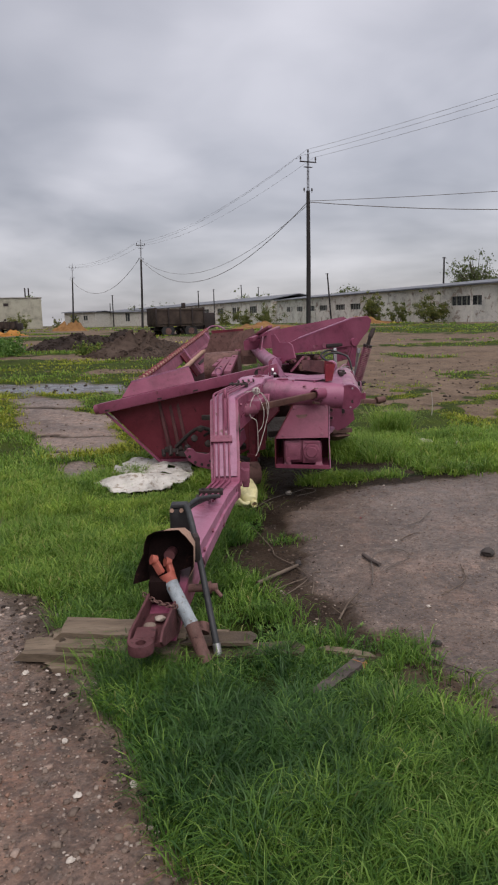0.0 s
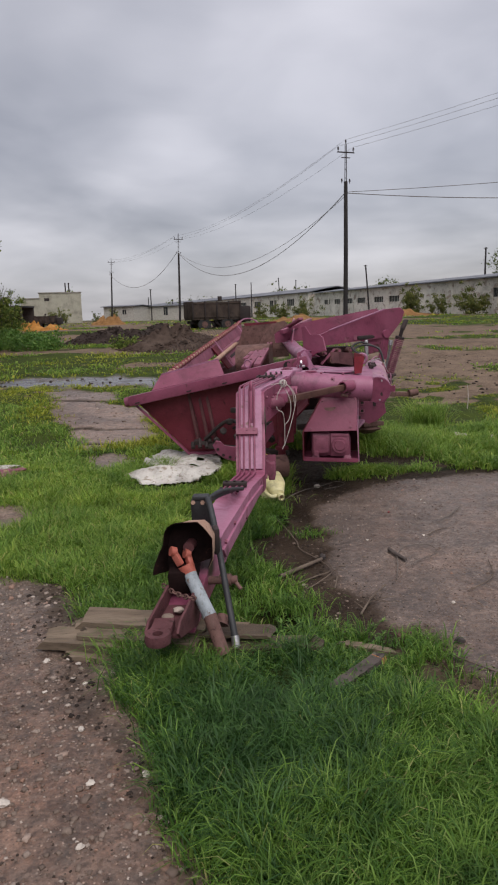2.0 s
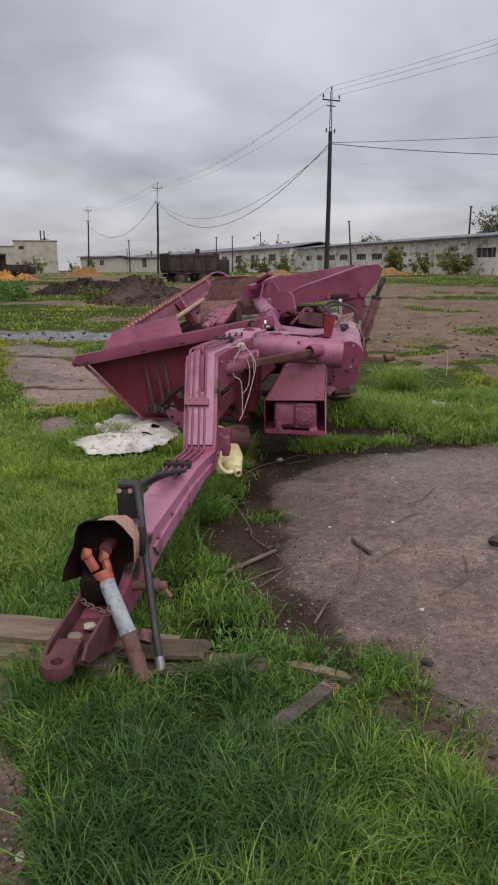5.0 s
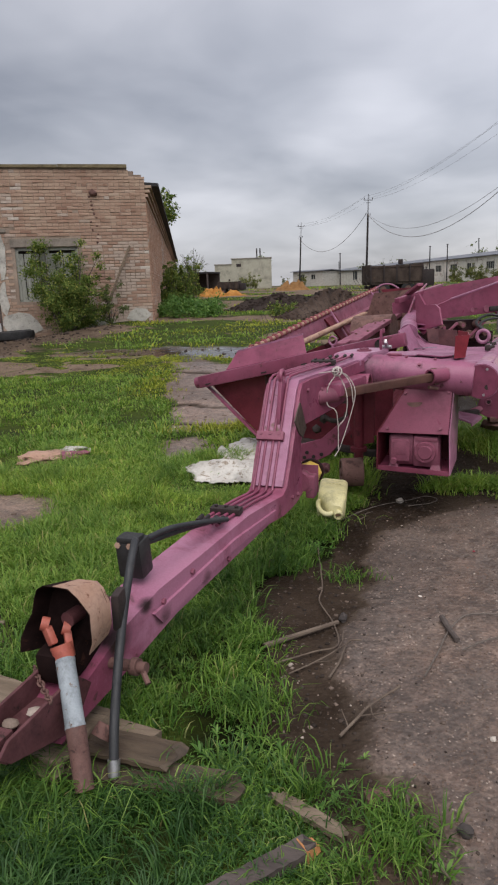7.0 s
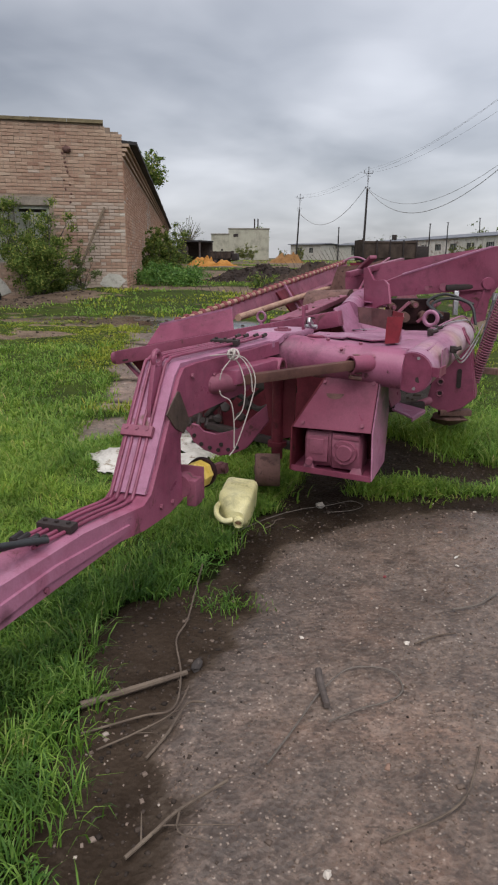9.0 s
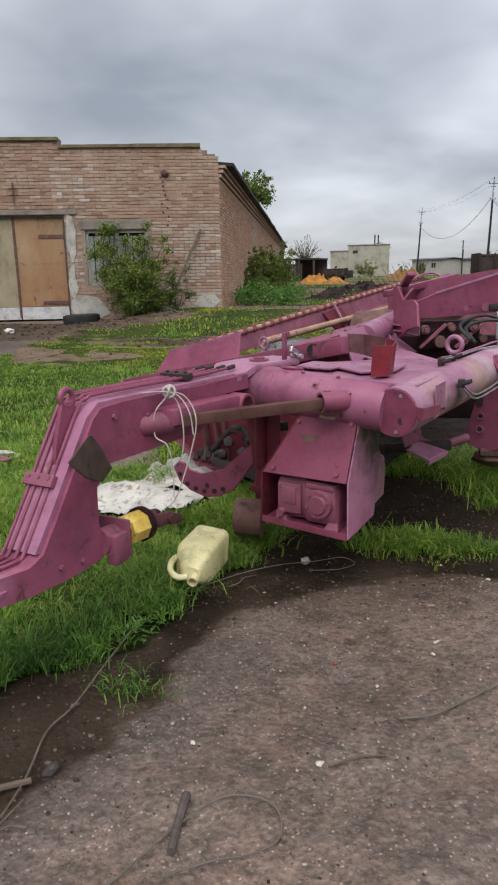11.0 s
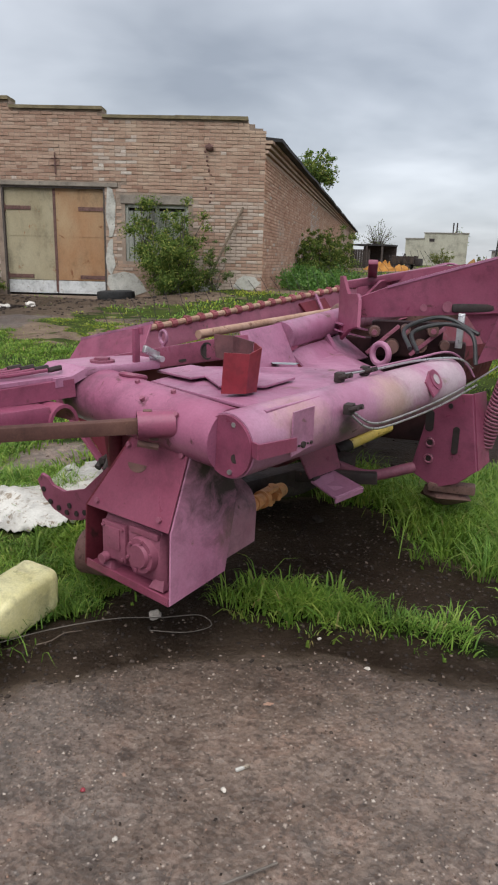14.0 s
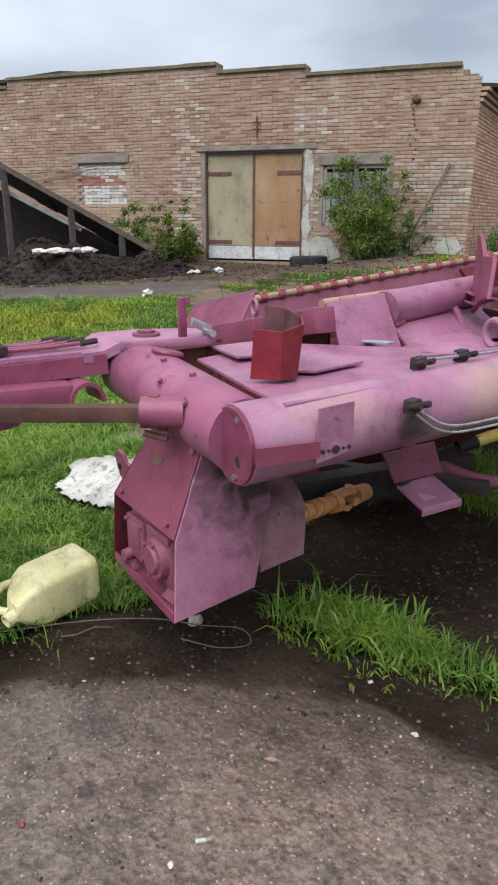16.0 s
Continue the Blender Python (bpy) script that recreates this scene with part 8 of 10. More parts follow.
# ---- bushes and trees by the sheds ----
for i, (x, y, w, h, nl) in enumerate(((15.4, 82.5, 3.4, 3.9, 1500), (17.6, 78.6, 2.2, 2.6, 700), (19.6, 74.0, 4.0, 3.5, 1700), (3.6, 109, 4.6, 3.2, 1500), (-0.8, 111, 3.4, 2.8, 1100), (-3.4, 116, 2.6, 2.6, 800), (-45.0, 136.0, 4.4, 3.4, 1300), (-38.6, 140.0, 1.9, 2.3, 500), (-36, 144, 2.8, 3.0, 600))):
    build_bush("bush", (x, y, land_at(x, y)), w, h, nl * 2, 0.115, 60 + i, "dull green bush growing along the old sheds", material=LEAF_DULL, group="bushes by the sheds", clumps=16)
build_bush("tree", (33.5, 100, 1.3), 6.5, 9.2, 5200, 0.16, 81, "thin-leaved tree behind the shed roof", "tree", trunk=0.35, clumps=30, material=LEAF_PALE)
build_bush("tree", (19.5, 135, 1.3), 7.0, 6.6, 1500, 0.22, 82, "rounded tree behind the shed", "tree", trunk=0.3, clumps=20, material=LEAF_PALE)
build_bush("tree", (1.0, 165, 1.3), 9.0, 7.0, 1500, 0.26, 83, "tree clump behind the sheds", "tree", trunk=0.3, clumps=20, material=LEAF_PALE)
build_bush("tree", (-42.6, 101.3, 1.3), 4.6, 6.8, 300, 0.13, 84, "nearly bare tree by the hut", "tree", trunk=0.25, clumps=26, material=LEAF_PALE, bare=14)
build_bush("tree", (-48.0, 153, 1.3), 5.0, 7.4, 900, 0.24, 85, "round tree behind the annexe", "tree", trunk=0.4, clumps=16)
for i, x in enumerate((-33, -27, -21, -15)):
    build_bush("tree", (x, 205 + i * 6, 1.3), 8, 6.0 + (i % 2), 260, 0.3, 90 + i, "bare distant tree on the skyline", "tree", trunk=0.3, clumps=18, material=LEAF_PALE, bare=10)

# dark lean-to by the hut
lean = thing("lean_to", (-25.4, 63.0, 1.2), "dark open lean-to at the yard's far side", "shed")
bm = B()
add_box(bm, (-25.4, 63.0, 2.95), (3.4, 3, 0.14))
part("roof", bm, ROOFDARK, lean)
for x in (-26.9, -25.4, -23.9):
    bm = B()
    add_bar(bm, (x, 61.6, 0.8), (x, 61.6, 2.9), 0.14, 0.14)
    part("post", bm, DARKWOOD, lean)
bm = B()
add_box(bm, (-25.4, 64.4, 1.9), (3.3, 0.1, 2.0))
part("back_wall", bm, DARKWOOD, lean)
for i in range(7):
    bm = B()
    add_box(bm, (-26.75 + 0.25 * i, 61.75, 1.75), (0.22, 0.04, 1.6))
    part("board", bm, DARKWOOD, lean)

# ---- heap and sunken shed roof beside the gate ----
build_heap("muck_mound", (-12.4, 11.2), 2.9, 1.9, 0.62, MANURE, "dark muck heap before the sunken shed", 21, 1.05, 1.3, n=150, clods=4500)
sh = thing("sunken_shed", (-15, 12, 0.4), "half-fallen dark shed with a sloping roof", "shed")
SL0, SL1 = Vector((-15.6, 9.0, 3.55)), Vector((-13.0, 13.4, 0.72))
sdir = (SL1 - SL0).normalized()
sout = Vector((sdir.y, -sdir.x, 0)).normalized()
for i in range(10):
    bm = B()
    a = SL0.lerp(SL1, i / 10)
    b = SL0.lerp(SL1, (i + 1) / 10) - sdir * 0.012
    j = random.uniform(-0.02, 0.02)
    add_plate(bm, [a + Vector((0, 0, j)), b + Vector((0, 0, j)), b - sout * 2.2 + Vector((0, 0, j - 0.5)), a - sout * 2.2 + Vector((0, 0, j - 0.5))], 0.05)
    part("roof_board", bm, ROOFDARK, sh)
bm = B()
add_bar(bm, SL0 + sout * 0.04, SL1 + sout * 0.04, 0.07, 0.12)
part("eave_board", bm, TWIG, sh, "bare brown eave board")
bm = B()
add_bar(bm, SL0 - sout * 0.15 + Vector((0, 0, -0.60)), SL0.lerp(SL1, 0.66) - sout * 0.15 + Vector((0, 0, -0.48)), 0.06, 0.09)
part("pale_rafter", bm, CONCRETE_GREY, sh, "pale grey fallen rafter")
for t in (0.12, 0.33, 0.62, 0.85):
    p = SL0.lerp(SL1, t)
    bm = B()
    add_bar(bm, (p.x, p.y, 0.2), (p.x, p.y, p.z - 0.05), 0.12, 0.12)
    part("post", bm, DARKWOOD, sh)
bm = B()
q0, q1 = SL0 - sout * 2.3, SL1 - sout * 2.3
add_plate(bm, [(q0.x, q0.y, 0), (q1.x, q1.y, 0), (q1.x, q1.y, 0.3), (q0.x, q0.y, 2.75)], 0.1)
part("back_wall", bm, SOOT, sh)
rub = worn("pale_rubbish", (0.50, 0.46, 0.42), (0.62, 0.58, 0.53), (0.35, 0.28, 0.22), 0.5, 5, 0.8, 0, 0.4, 40)
for i, (x, y, w) in enumerate(((-12.0, 10.1, 0.24), (-11.9, 10.5, 0.26), (-11.9, 10.9, 0.22), (-12.0, 11.2, 0.18), (-7.6, 10.2, 0.13), (-11.2, 12.6, 0.22), (-10.4, 12.9, 0.16), (-9.9, 13.2, 0.18))):
    bm = B()
    zz = land_at(x, y) + (0.55 if i < 4 else 0.0)
    add_blob(bm, (x, y, zz + 0.04), (w, w * 0.5, 0.07), 30 + i, 0.6, 2, i * 1.3)
    solid("rubbish_lump", bm, rub, "crumpled pale rubbish lying on the muck", "rubbish", "rubbish lumps")
# cables along the barn wall
build_wire(on_wall(16.5, 2.75, 0.1), on_wall(9.6, 3.05, 0.06), 0.12, 0.012, "loose cable along the brick wall")
build_wire(on_wall(16.5, 2.35, 0.1), on_wall(10.6, 2.9, 0.06), 0.15, 0.012, "loose cable along the brick wall")

# ---- things lying about ----
# plastic canister on its side
can = thing("canister", (-0.06, 5.53, 0.0), "pale yellow plastic canister lying in the grass", "canister")


def rounded(w, h, r, n=4):
    pts = []
    for cx, cz, a0 in ((w / 2 - r, h / 2 - r, 0), (-w / 2 + r, h / 2 - r, 90), (-w / 2 + r, -h / 2 + r, 180), (w / 2 - r, -h / 2 + r, 270)):
        for i in range(n + 1):
            a = radians(a0 + 90 * i / n)
            pts.append((cx + r * math.cos(a), cz + r * math.sin(a)))
    return pts


can_m = Matrix.Translation((-0.075, 5.69, 0.118)) @ Matrix.Rotation(radians(9), 4, "Z") @ Matrix.Rotation(radians(4), 4, "X") @ Matrix.Rotation(radians(5), 4, "Y")
bm = B()
rings = []
for d, w, h, r, ox in ((0.0, 0.155, 0.165, 0.03, 0), (0.006, 0.178, 0.188, 0.035, 0), (0.02, 0.19, 0.20, 0.035, 0), (0.05, 0.188, 0.196, 0.03, 0), (0.06, 0.183, 0.191, 0.03, 0), (0.07, 0.188, 0.196, 0.03, 0), (0.22, 0.188, 0.198, 0.03, 0), (0.25, 0.183, 0.192, 0.03, 0.002), (0.285, 0.165, 0.165, 0.035, 0.006), (0.325, 0.12, 0.115, 0.04, 0.02), (0.345, 0.085, 0.08, 0.035, 0.035)):
    rings.append([can_m @ Vector((x + ox, -d, z)) for x, z in rounded(w, h, r)])
add_loft(bm, rings)
body = part("canister_body", bm, CANISTER, can)
bm = B()
nc = can_m @ Vector((0.045, -0.34, -0.01))
nd = (can_m.to_3x3() @ Vector((0.15, -1, -0.1))).normalized()
add_pipe(bm, nc, nc + nd * 0.045, 0.026, 0.006, 20)
for k in (0.012, 0.03):
    add_ring(bm, nc + nd * k, nd, 0.026, 0.003, 20, 6)
part("spout", bm, CANISTER, can)
bm = B()
add_cyl(bm, nc + nd * 0.01, nc + nd * 0.02, 0.019, n=16)
part("spout_opening", bm, RUST_PLATE, can)
bm = B()
add_tube(bm, smooth_path([can_m @ Vector(p) for p in ((-0.078, -0.255, 0.035), (-0.085, -0.32, 0.035), (-0.07, -0.365, 0.01), (-0.03, -0.372, -0.012), (0.01, -0.35, -0.012))], 6), 0.015, 10)
part("handle", bm, CANISTER, can)
bm = B()
for i in range(5):
    c = can_m @ Vector((-0.045 + 0.022 * i, -0.105 - 0.004 * (i % 2), 0.0995))
    add_box(bm, c, (0.012, 0.018, 0.0016), can_m.to_3x3())
part("embossed_marks", bm, CANISTER, can)

# crumpled white sheet on the grass
SHEET = [(-1.50, 6.72), (-1.38, 7.06), (-1.2, 7.30), (-0.84, 7.38), (-0.62, 7.1), (-0.54, 6.72), (-0.60, 6.3), (-0.78, 6.06), (-1.0, 5.98), (-1.26, 5.98), (-1.46, 6.26)]
gx, gy = np.meshgrid(np.linspace(-1.66, -0.42, 70), np.linspace(5.86, 7.50, 80))
ins = soft(gx.ravel(), gy.ravel(), SHEET, 0.055, 71).reshape(gx.shape) > 0.5
holes = (vnoise(gx, gy, 0.16, 73) > 0.90) & (np.hypot(gx + 1.0, gy - 6.8) < 0.45)
gz = 0.03 + 0.10 * vnoise(gx, gy, 0.30, 74) ** 2 + 0.05 * np.abs(vnoise(gx, gy, 0.14, 75) - 0.5) + 0.02 * vnoise(gx, gy, 0.06, 76)
fold = np.exp(-(((gx + 0.78) / 0.22) ** 2 + ((gy - 7.05) / 0.2) ** 2))
gz += 0.09 * fold
gz = ground_z(gx, gy) + 0.014 + (gz - 0.03) * soft(gx.ravel(), gy.ravel(), SHEET, 0.16, 71).reshape(gx.shape)
idx = np.arange(gx.size).reshape(gx.shape)
q = np.stack([idx[:-1, :-1], idx[:-1, 1:], idx[1:, 1:], idx[1:, :-1]], -1).reshape(-1, 4)
okc = (ins & ~holes).ravel()
q = q[okc[q].all(1)]
sheet = solid("plastic_sheet", (np.stack([gx.ravel(), gy.ravel(), gz.ravel()], 1).tolist(), q.tolist()), TARP, "crumpled dirty white sheet lying on the grass", "sheet", smooth=60)
md = sheet.modifiers.new("thickness", "SOLIDIFY")
md.thickness = 0.004


# planks under the hitch
def build_plank(p, q, w, t, label, material=None, seed=0, tilt=0.0, group="planks under the hitch"):
    """A worn plank with split ends."""
    r = random.Random(seed)
    p, q = Vector(p), Vector(q)
    d, u, n = axes(p, q)
    u = (u * math.cos(tilt) + n * math.sin(tilt)).normalized()
    n = u.cross(d)
    bm = B()
    k = 6
    rings = []
    m = 14
    for i in range(m + 1):
        c = p.lerp(q, i / m) + n * r.uniform(-0.002, 0.002)
        ww = w * (1 + r.uniform(-0.02, 0.02))
        e = 0.0
        ring = []
        for j, (a, b) in enumerate(((-0.5, -0.5), (-0.2, -0.5), (0.2, -0.5), (0.5, -0.5), (0.5, 0.5), (0.25, 0.5), (0.0, 0.46), (-0.25, 0.5), (-0.5, 0.5))):
            jag = d * (r.uniform(-0.03, 0.03) if i in (0, m) else 0)
            ring.append(c + u * a * ww + n * b * t + jag + n * r.uniform(-0.0015, 0.0015))
        rings.append(ring)
    add_loft(bm, rings)
    return solid("plank", bm, material or OLDWOOD, label, "plank", group, smooth=20)


build_plank((-1.085, 2.98, 0.042), (-0.34, 2.855, 0.042), 0.165, 0.04, "weathered grey plank at the bottom of the stack", seed=1)
build_plank((-0.915, 2.95, 0.073), (-0.34, 2.865, 0.073), 0.10, 0.02, "thin split plank lying askew", seed=2, tilt=0.05)
build_plank((-0.94, 3.09, 0.088), (-0.30, 3.0, 0.09), 0.155, 0.036, "weathered plank on top under the hitch", seed=3, tilt=-0.06)
build_plank((-0.97, 3.14, 0.036), (-0.10, 3.02, 0.034), 0.12, 0.05, "weathered plank between the others", seed=4)
build_plank((-0.94, 2.85, 0.012), (-0.5, 2.815, 0.012), 0.06, 0.02, "narrow mossy lath at the edge of the stack", seed=5)
build_plank((-0.32, 2.945, 0.088), (-0.01, 2.96, 0.074), 0.135, 0.014, "thin splintered board end under the hitch", WETWOOD, seed=9, tilt=0.05)
build_plank((-0.34, 2.87, 0.042), (0.22, 2.93, 0.028), 0.12, 0.032, "wet brown splintered plank in the grass", WETWOOD, seed=6, group="scrap boards")
build_plank((0.33, 2.955, 0.014), (0.54, 2.875, 0.016), 0.045, 0.018, "grey splintered board on the dirt", seed=7, group="scrap boards")
build_plank((0.27, 2.575, 0.012), (0.465, 2.77, 0.035), 0.06, 0.035, "dark rotten board with a fresh orange break", DARKWOOD, 8, group="scrap boards")
bm = B()
add_loft(bm, [[Vector((0.438, 2.773, 0.02)), Vector((0.482, 2.737, 0.02)), Vector((0.478, 2.742, 0.055)), Vector((0.438, 2.778, 0.055))], [Vector((0.475, 2.81, 0.025)), Vector((0.505, 2.785, 0.025)), Vector((0.50, 2.79, 0.04)), Vector((0.475, 2.81, 0.04))]])
solid("wood_splinter", bm, FRESHWOOD, "fresh orange splinter at the board's broken end", "splinter")
bm = B()
add_box(bm, (0.62, 3.04, 0.012), (0.08, 0.05, 0.035), Matrix.Rotation(0.5, 3, "Z"), 0.012)
solid("brick_piece", bm, RUST, "broken piece of red brick in the dirt", "brick piece")

# sticks and dry branches on the slab


def build_stick(pts, r, label, material=None, twigs=(), r1=None, name="stick", category="stick", group="sticks on the slab"):
    P = [(x, y, ground_at(x, y) + z) for x, y, z in pts]
    if twigs:
        th = thing(name, P[0], label, category, group)
        part("stem", add_tube(B(), smooth_path(P, 5), r, 8, r1 or r * 0.8), material or TWIG, th)
        for tw in twigs:
            part("twig", add_tube(B(), smooth_path([(x, y, ground_at(x, y) + z) for x, y, z in tw], 4), r * 0.5, 6, r * 0.2), material or TWIG, th)
        return th
    return solid(name, add_tube(B(), smooth_path(P, 6), r, 8, r1 or r * 0.85), material or TWIG, label, category, group)


build_stick([(0.03, 3.77, 0.02), (0.15, 3.9, 0.022), (0.29, 4.06, 0.02)], 0.013, "grey stick lying on the slab's edge", r1=0.010)
build_stick([(0.735, 4.235, 0.018), (0.77, 4.14, 0.016), (0.81, 4.05, 0.018)], 0.0135, "short dark stick on the concrete", DARKWOOD)
build_stick([(0.45, 3.31, 0.015), (0.49, 3.40, 0.02), (0.53, 3.47, 0.03), (0.62, 3.60, 0.03)], 0.006, "pale dry branch on the concrete", twigs=([(0.50, 3.42, 0.02), (0.60, 3.43, 0.03), (0.69, 3.47, 0.02)], [(0.53, 3.47, 0.03), (0.56, 3.40, 0.03), (0.66, 3.40, 0.02)], [(0.47, 3.36, 0.02), (0.43, 3.44, 0.03)]))
build_stick([(0.18, 3.62, 0.015), (0.26, 3.72, 0.02), (0.34, 3.84, 0.02), (0.33, 3.99, 0.02)], 0.0035, "thin bent twig on the soil", twigs=([(0.26, 3.72, 0.02), (0.33, 3.74, 0.02)], [(0.34, 3.84, 0.02), (0.40, 3.88, 0.02)]))
build_stick([(0.34, 3.64, 0.012), (0.36, 3.75, 0.014), (0.37, 3.88, 0.02), (0.42, 3.92, 0.014)], 0.005, "crooked twig on the concrete")
build_stick([(0.10, 3.66, 0.015), (0.24, 3.80, 0.016), (0.33, 3.86, 0.02), (0.27, 4.05, 0.02), (0.16, 4.25, 0.015), (0.14, 4.4, 0.02), (0.08, 4.62, 0.03), (0.0, 4.9, 0.04)], 0.004, "long thin stem trailing over the soil")
build_stick([(0.70, 3.72, 0.012), (0.74, 3.93, 0.012), (0.77, 4.12, 0.012), (0.83, 4.27, 0.014), (0.92, 4.32, 0.012), (1.0, 4.30, 0.014), (1.04, 4.23, 0.012), (1.0, 4.15, 0.012), (0.92, 4.08, 0.012), (0.83, 3.98, 0.012)], 0.0032, "loop of old wire lying on the concrete", WIREGREY, name="wire_loop", category="wire", group="wires on the slab")
build_stick([(1.18, 4.86, 0.012), (1.28, 4.93, 0.014), (1.36, 5.06, 0.012), (1.44, 5.2, 0.012)], 0.004, "short bent wire on the concrete", WIREGREY, name="wire_piece", category="wire", group="wires on the slab")
build_stick([(-0.02, 5.30, 0.03), (0.12, 5.58, 0.03), (0.25, 5.80, 0.02), (0.40, 5.92, 0.02), (0.52, 6.02, 0.025), (0.60, 6.0, 0.015), (0.55, 5.9, 0.012), (0.42, 5.82, 0.012)], 0.0025, "thin wire trailing under the guard", WIREGREY, name="wire_piece", category="wire", group="wires on the slab")
build_stick([(0.14, 5.48, 0.02), (0.17, 5.53, 0.02), (0.165, 5.60, 0.015), (0.20, 5.66, 0.012)], 0.003, "small twig beside the canister")
build_stick([(1.05, 4.55, 0.01), (1.12, 4.62, 0.012), (1.2, 4.66, 0.01)], 0.004, "short twig on the concrete")
build_stick([(1.06, 3.55, 0.01), (1.25, 3.75, 0.015), (1.3, 4.0, 0.012)], 0.004, "dry twig on the concrete")
build_stick([(0.60, 3.05, 0.012), (0.68, 3.12, 0.03), (0.72, 3.0, 0.035), (0.80, 2.85, 0.02), (0.95, 2.7, 0.012)], 0.004, "thin bent stem over the dirt")
build_stick([(0.95, 2.55, 0.01), (1.1, 2.7, 0.012), (1.3, 2.72, 0.01)], 0.003, "thin straw on the dirt")


def build_stone(x, y, size, label, material=PEBBLE, seed=0, name="stone", category="stone", group="loose stones"):
    bm = B()
    add_blob(bm, (0, 0, 0), size, seed, 0.45, 2, seed)
    bm.transform(Matrix.Translation((x, y, ground_at(x, y) + size[2] * 0.6)))
    return solid(name, bm, material, label, category, group, smooth=25)


DARKSTONE = worn("dark_clod", (0.03, 0.024, 0.022), (0.055, 0.045, 0.04), (0.1, 0.08, 0.07), 0.3, 9, 0.95, 0, 0.8, 60)
PALESTONE = worn("pale_stone", (0.42, 0.37, 0.32), (0.55, 0.50, 0.44), (0.28, 0.22, 0.18), 0.4, 12, 0.9, 0, 0.4, 90)
build_stone(1.55, 4.22, (0.055, 0.04, 0.028), "dark clod on the concrete", DARKSTONE, 1, "soil_clod", "clod")
build_stone(0.35, 5.93, (0.032, 0.024, 0.02), "pale stone below the gearbox guard", PALESTONE, 2)
build_stone(2.47, 7.85, (0.045, 0.03, 0.06), "white stone in the grass", PALESTONE, 4)
build_stone(2.16, 8.31, (0.12, 0.06, 0.03), "pale chunk lying in the grass", PALESTONE, 5)
build_stone(0.70, 3.0, (0.028, 0.022, 0.016), "brown clod at the grass edge", DARKSTONE, 6, "soil_clod", "clod")
build_stone(0.87, 2.98, (0.022, 0.026, 0.016), "dark clod at the grass edge", DARKSTONE, 7, "soil_clod", "clod")
build_stone(0.30, 4.13, (0.04, 0.02, 0.016), "dark lump on the soil", DARKSTONE, 8, "soil_clod", "clod")
for i, (x, y, s) in enumerate(((-1.03, 2.80, 0.022), (-0.94, 2.83, 0.012), (-0.88, 2.79, 0.016), (-0.80, 2.62, 0.015), (-0.72, 2.30, 0.018), (-0.95, 2.55, 0.014), (-0.60, 2.0, 0.02), (-0.42, 2.05, 0.022), (-0.86, 1.9, 0.028), (-0.55, 1.72, 0.016), (1.05, 5.02, 0.011), (0.62, 4.44, 0.012), (1.02, 4.55, 0.016), (0.95, 3.42, 0.016), (1.18, 5.32, 0.012), (1.25, 6.12, 0.014), (1.0, 6.2, 0.012))):
    build_stone(x, y, (s * 0.85, s * 0.65, s * 0.4), "small pale stone on the broken concrete", PALESTONE, 20 + i)
for i, (x, y, w, h) in enumerate(((2.18, 8.18, 0.10, 0.035), (2.48, 7.89, 0.05, 0.05), (1.75, 8.75, 0.05, 0.03))):
    build_stone(x, y, (w, w * 0.6, h), "pale stone lying in the patchy grass", PALESTONE, 60 + i)
build_stick([(2.79, 10.15, land_at(2.79, 10.15) - 0.02), (2.80, 10.15, land_at(2.79, 10.15) + 0.16), (2.78, 10.16, land_at(2.79, 10.15) + 0.34)], 0.007, "dry pale stalk standing in the field", STRING, r1=0.003, name="dry_stalk", category="stalk", group="")
bm = B()
add_bar(bm, (1.165, 5.40, ground_at(1.17, 5.42) + 0.006), (1.185, 5.44, ground_at(1.17, 5.42) + 0.006), 0.009, 0.009, 0.002)
solid("paper_roll", bm, TARP, "tiny white paper roll on the concrete", "litter")
bm = B()
add_blob(bm, (0.86, 5.08, ground_at(0.86, 5.08) + 0.005), (0.008, 0.007, 0.006), 4, 0.3, 2)
solid("plastic_bit", bm, RED, "tiny red plastic bit on the concrete", "litter")
bm = B()
add_plate(bm, [(1.06, 5.70, 0.014), (1.083, 5.71, 0.016), (1.088, 5.725, 0.016), (1.065, 5.718, 0.014)], 0.004)
solid("dry_leaf", bm, RUST_PLATE, "small dry leaf on the concrete", "leaf")

# litter on the left of the yard
for i, (x, y, sx, sy, m, lb) in enumerate(((-2.95, 6.42, 0.28, 0.15, RUST_PLATE, "tan soaked cardboard lying in the grass"), (-2.80, 6.66, 0.16, 0.09, TARP, "pale crumpled rag on the cardboard"), (-2.72, 6.50, 0.14, 0.08, PAINT_DIM, "dull mauve rag in the grass"))):
    bm = B()
    add_blob(bm, (x, y, 0.04), (sx, sy, 0.045), 50 + i, 0.7, 3, 0.5)
    solid("soaked_litter", bm, m, lb, "litter", "soaked litter")
bm = B()
add_blob(bm, (9.5, 22.0, land_at(9.5, 22.0) + 0.08), (0.32, 0.16, 0.1), 61, 0.5, 2)
solid("rubber_scrap", bm, TYRE, "black scrap lying in the far grass", "scrap")

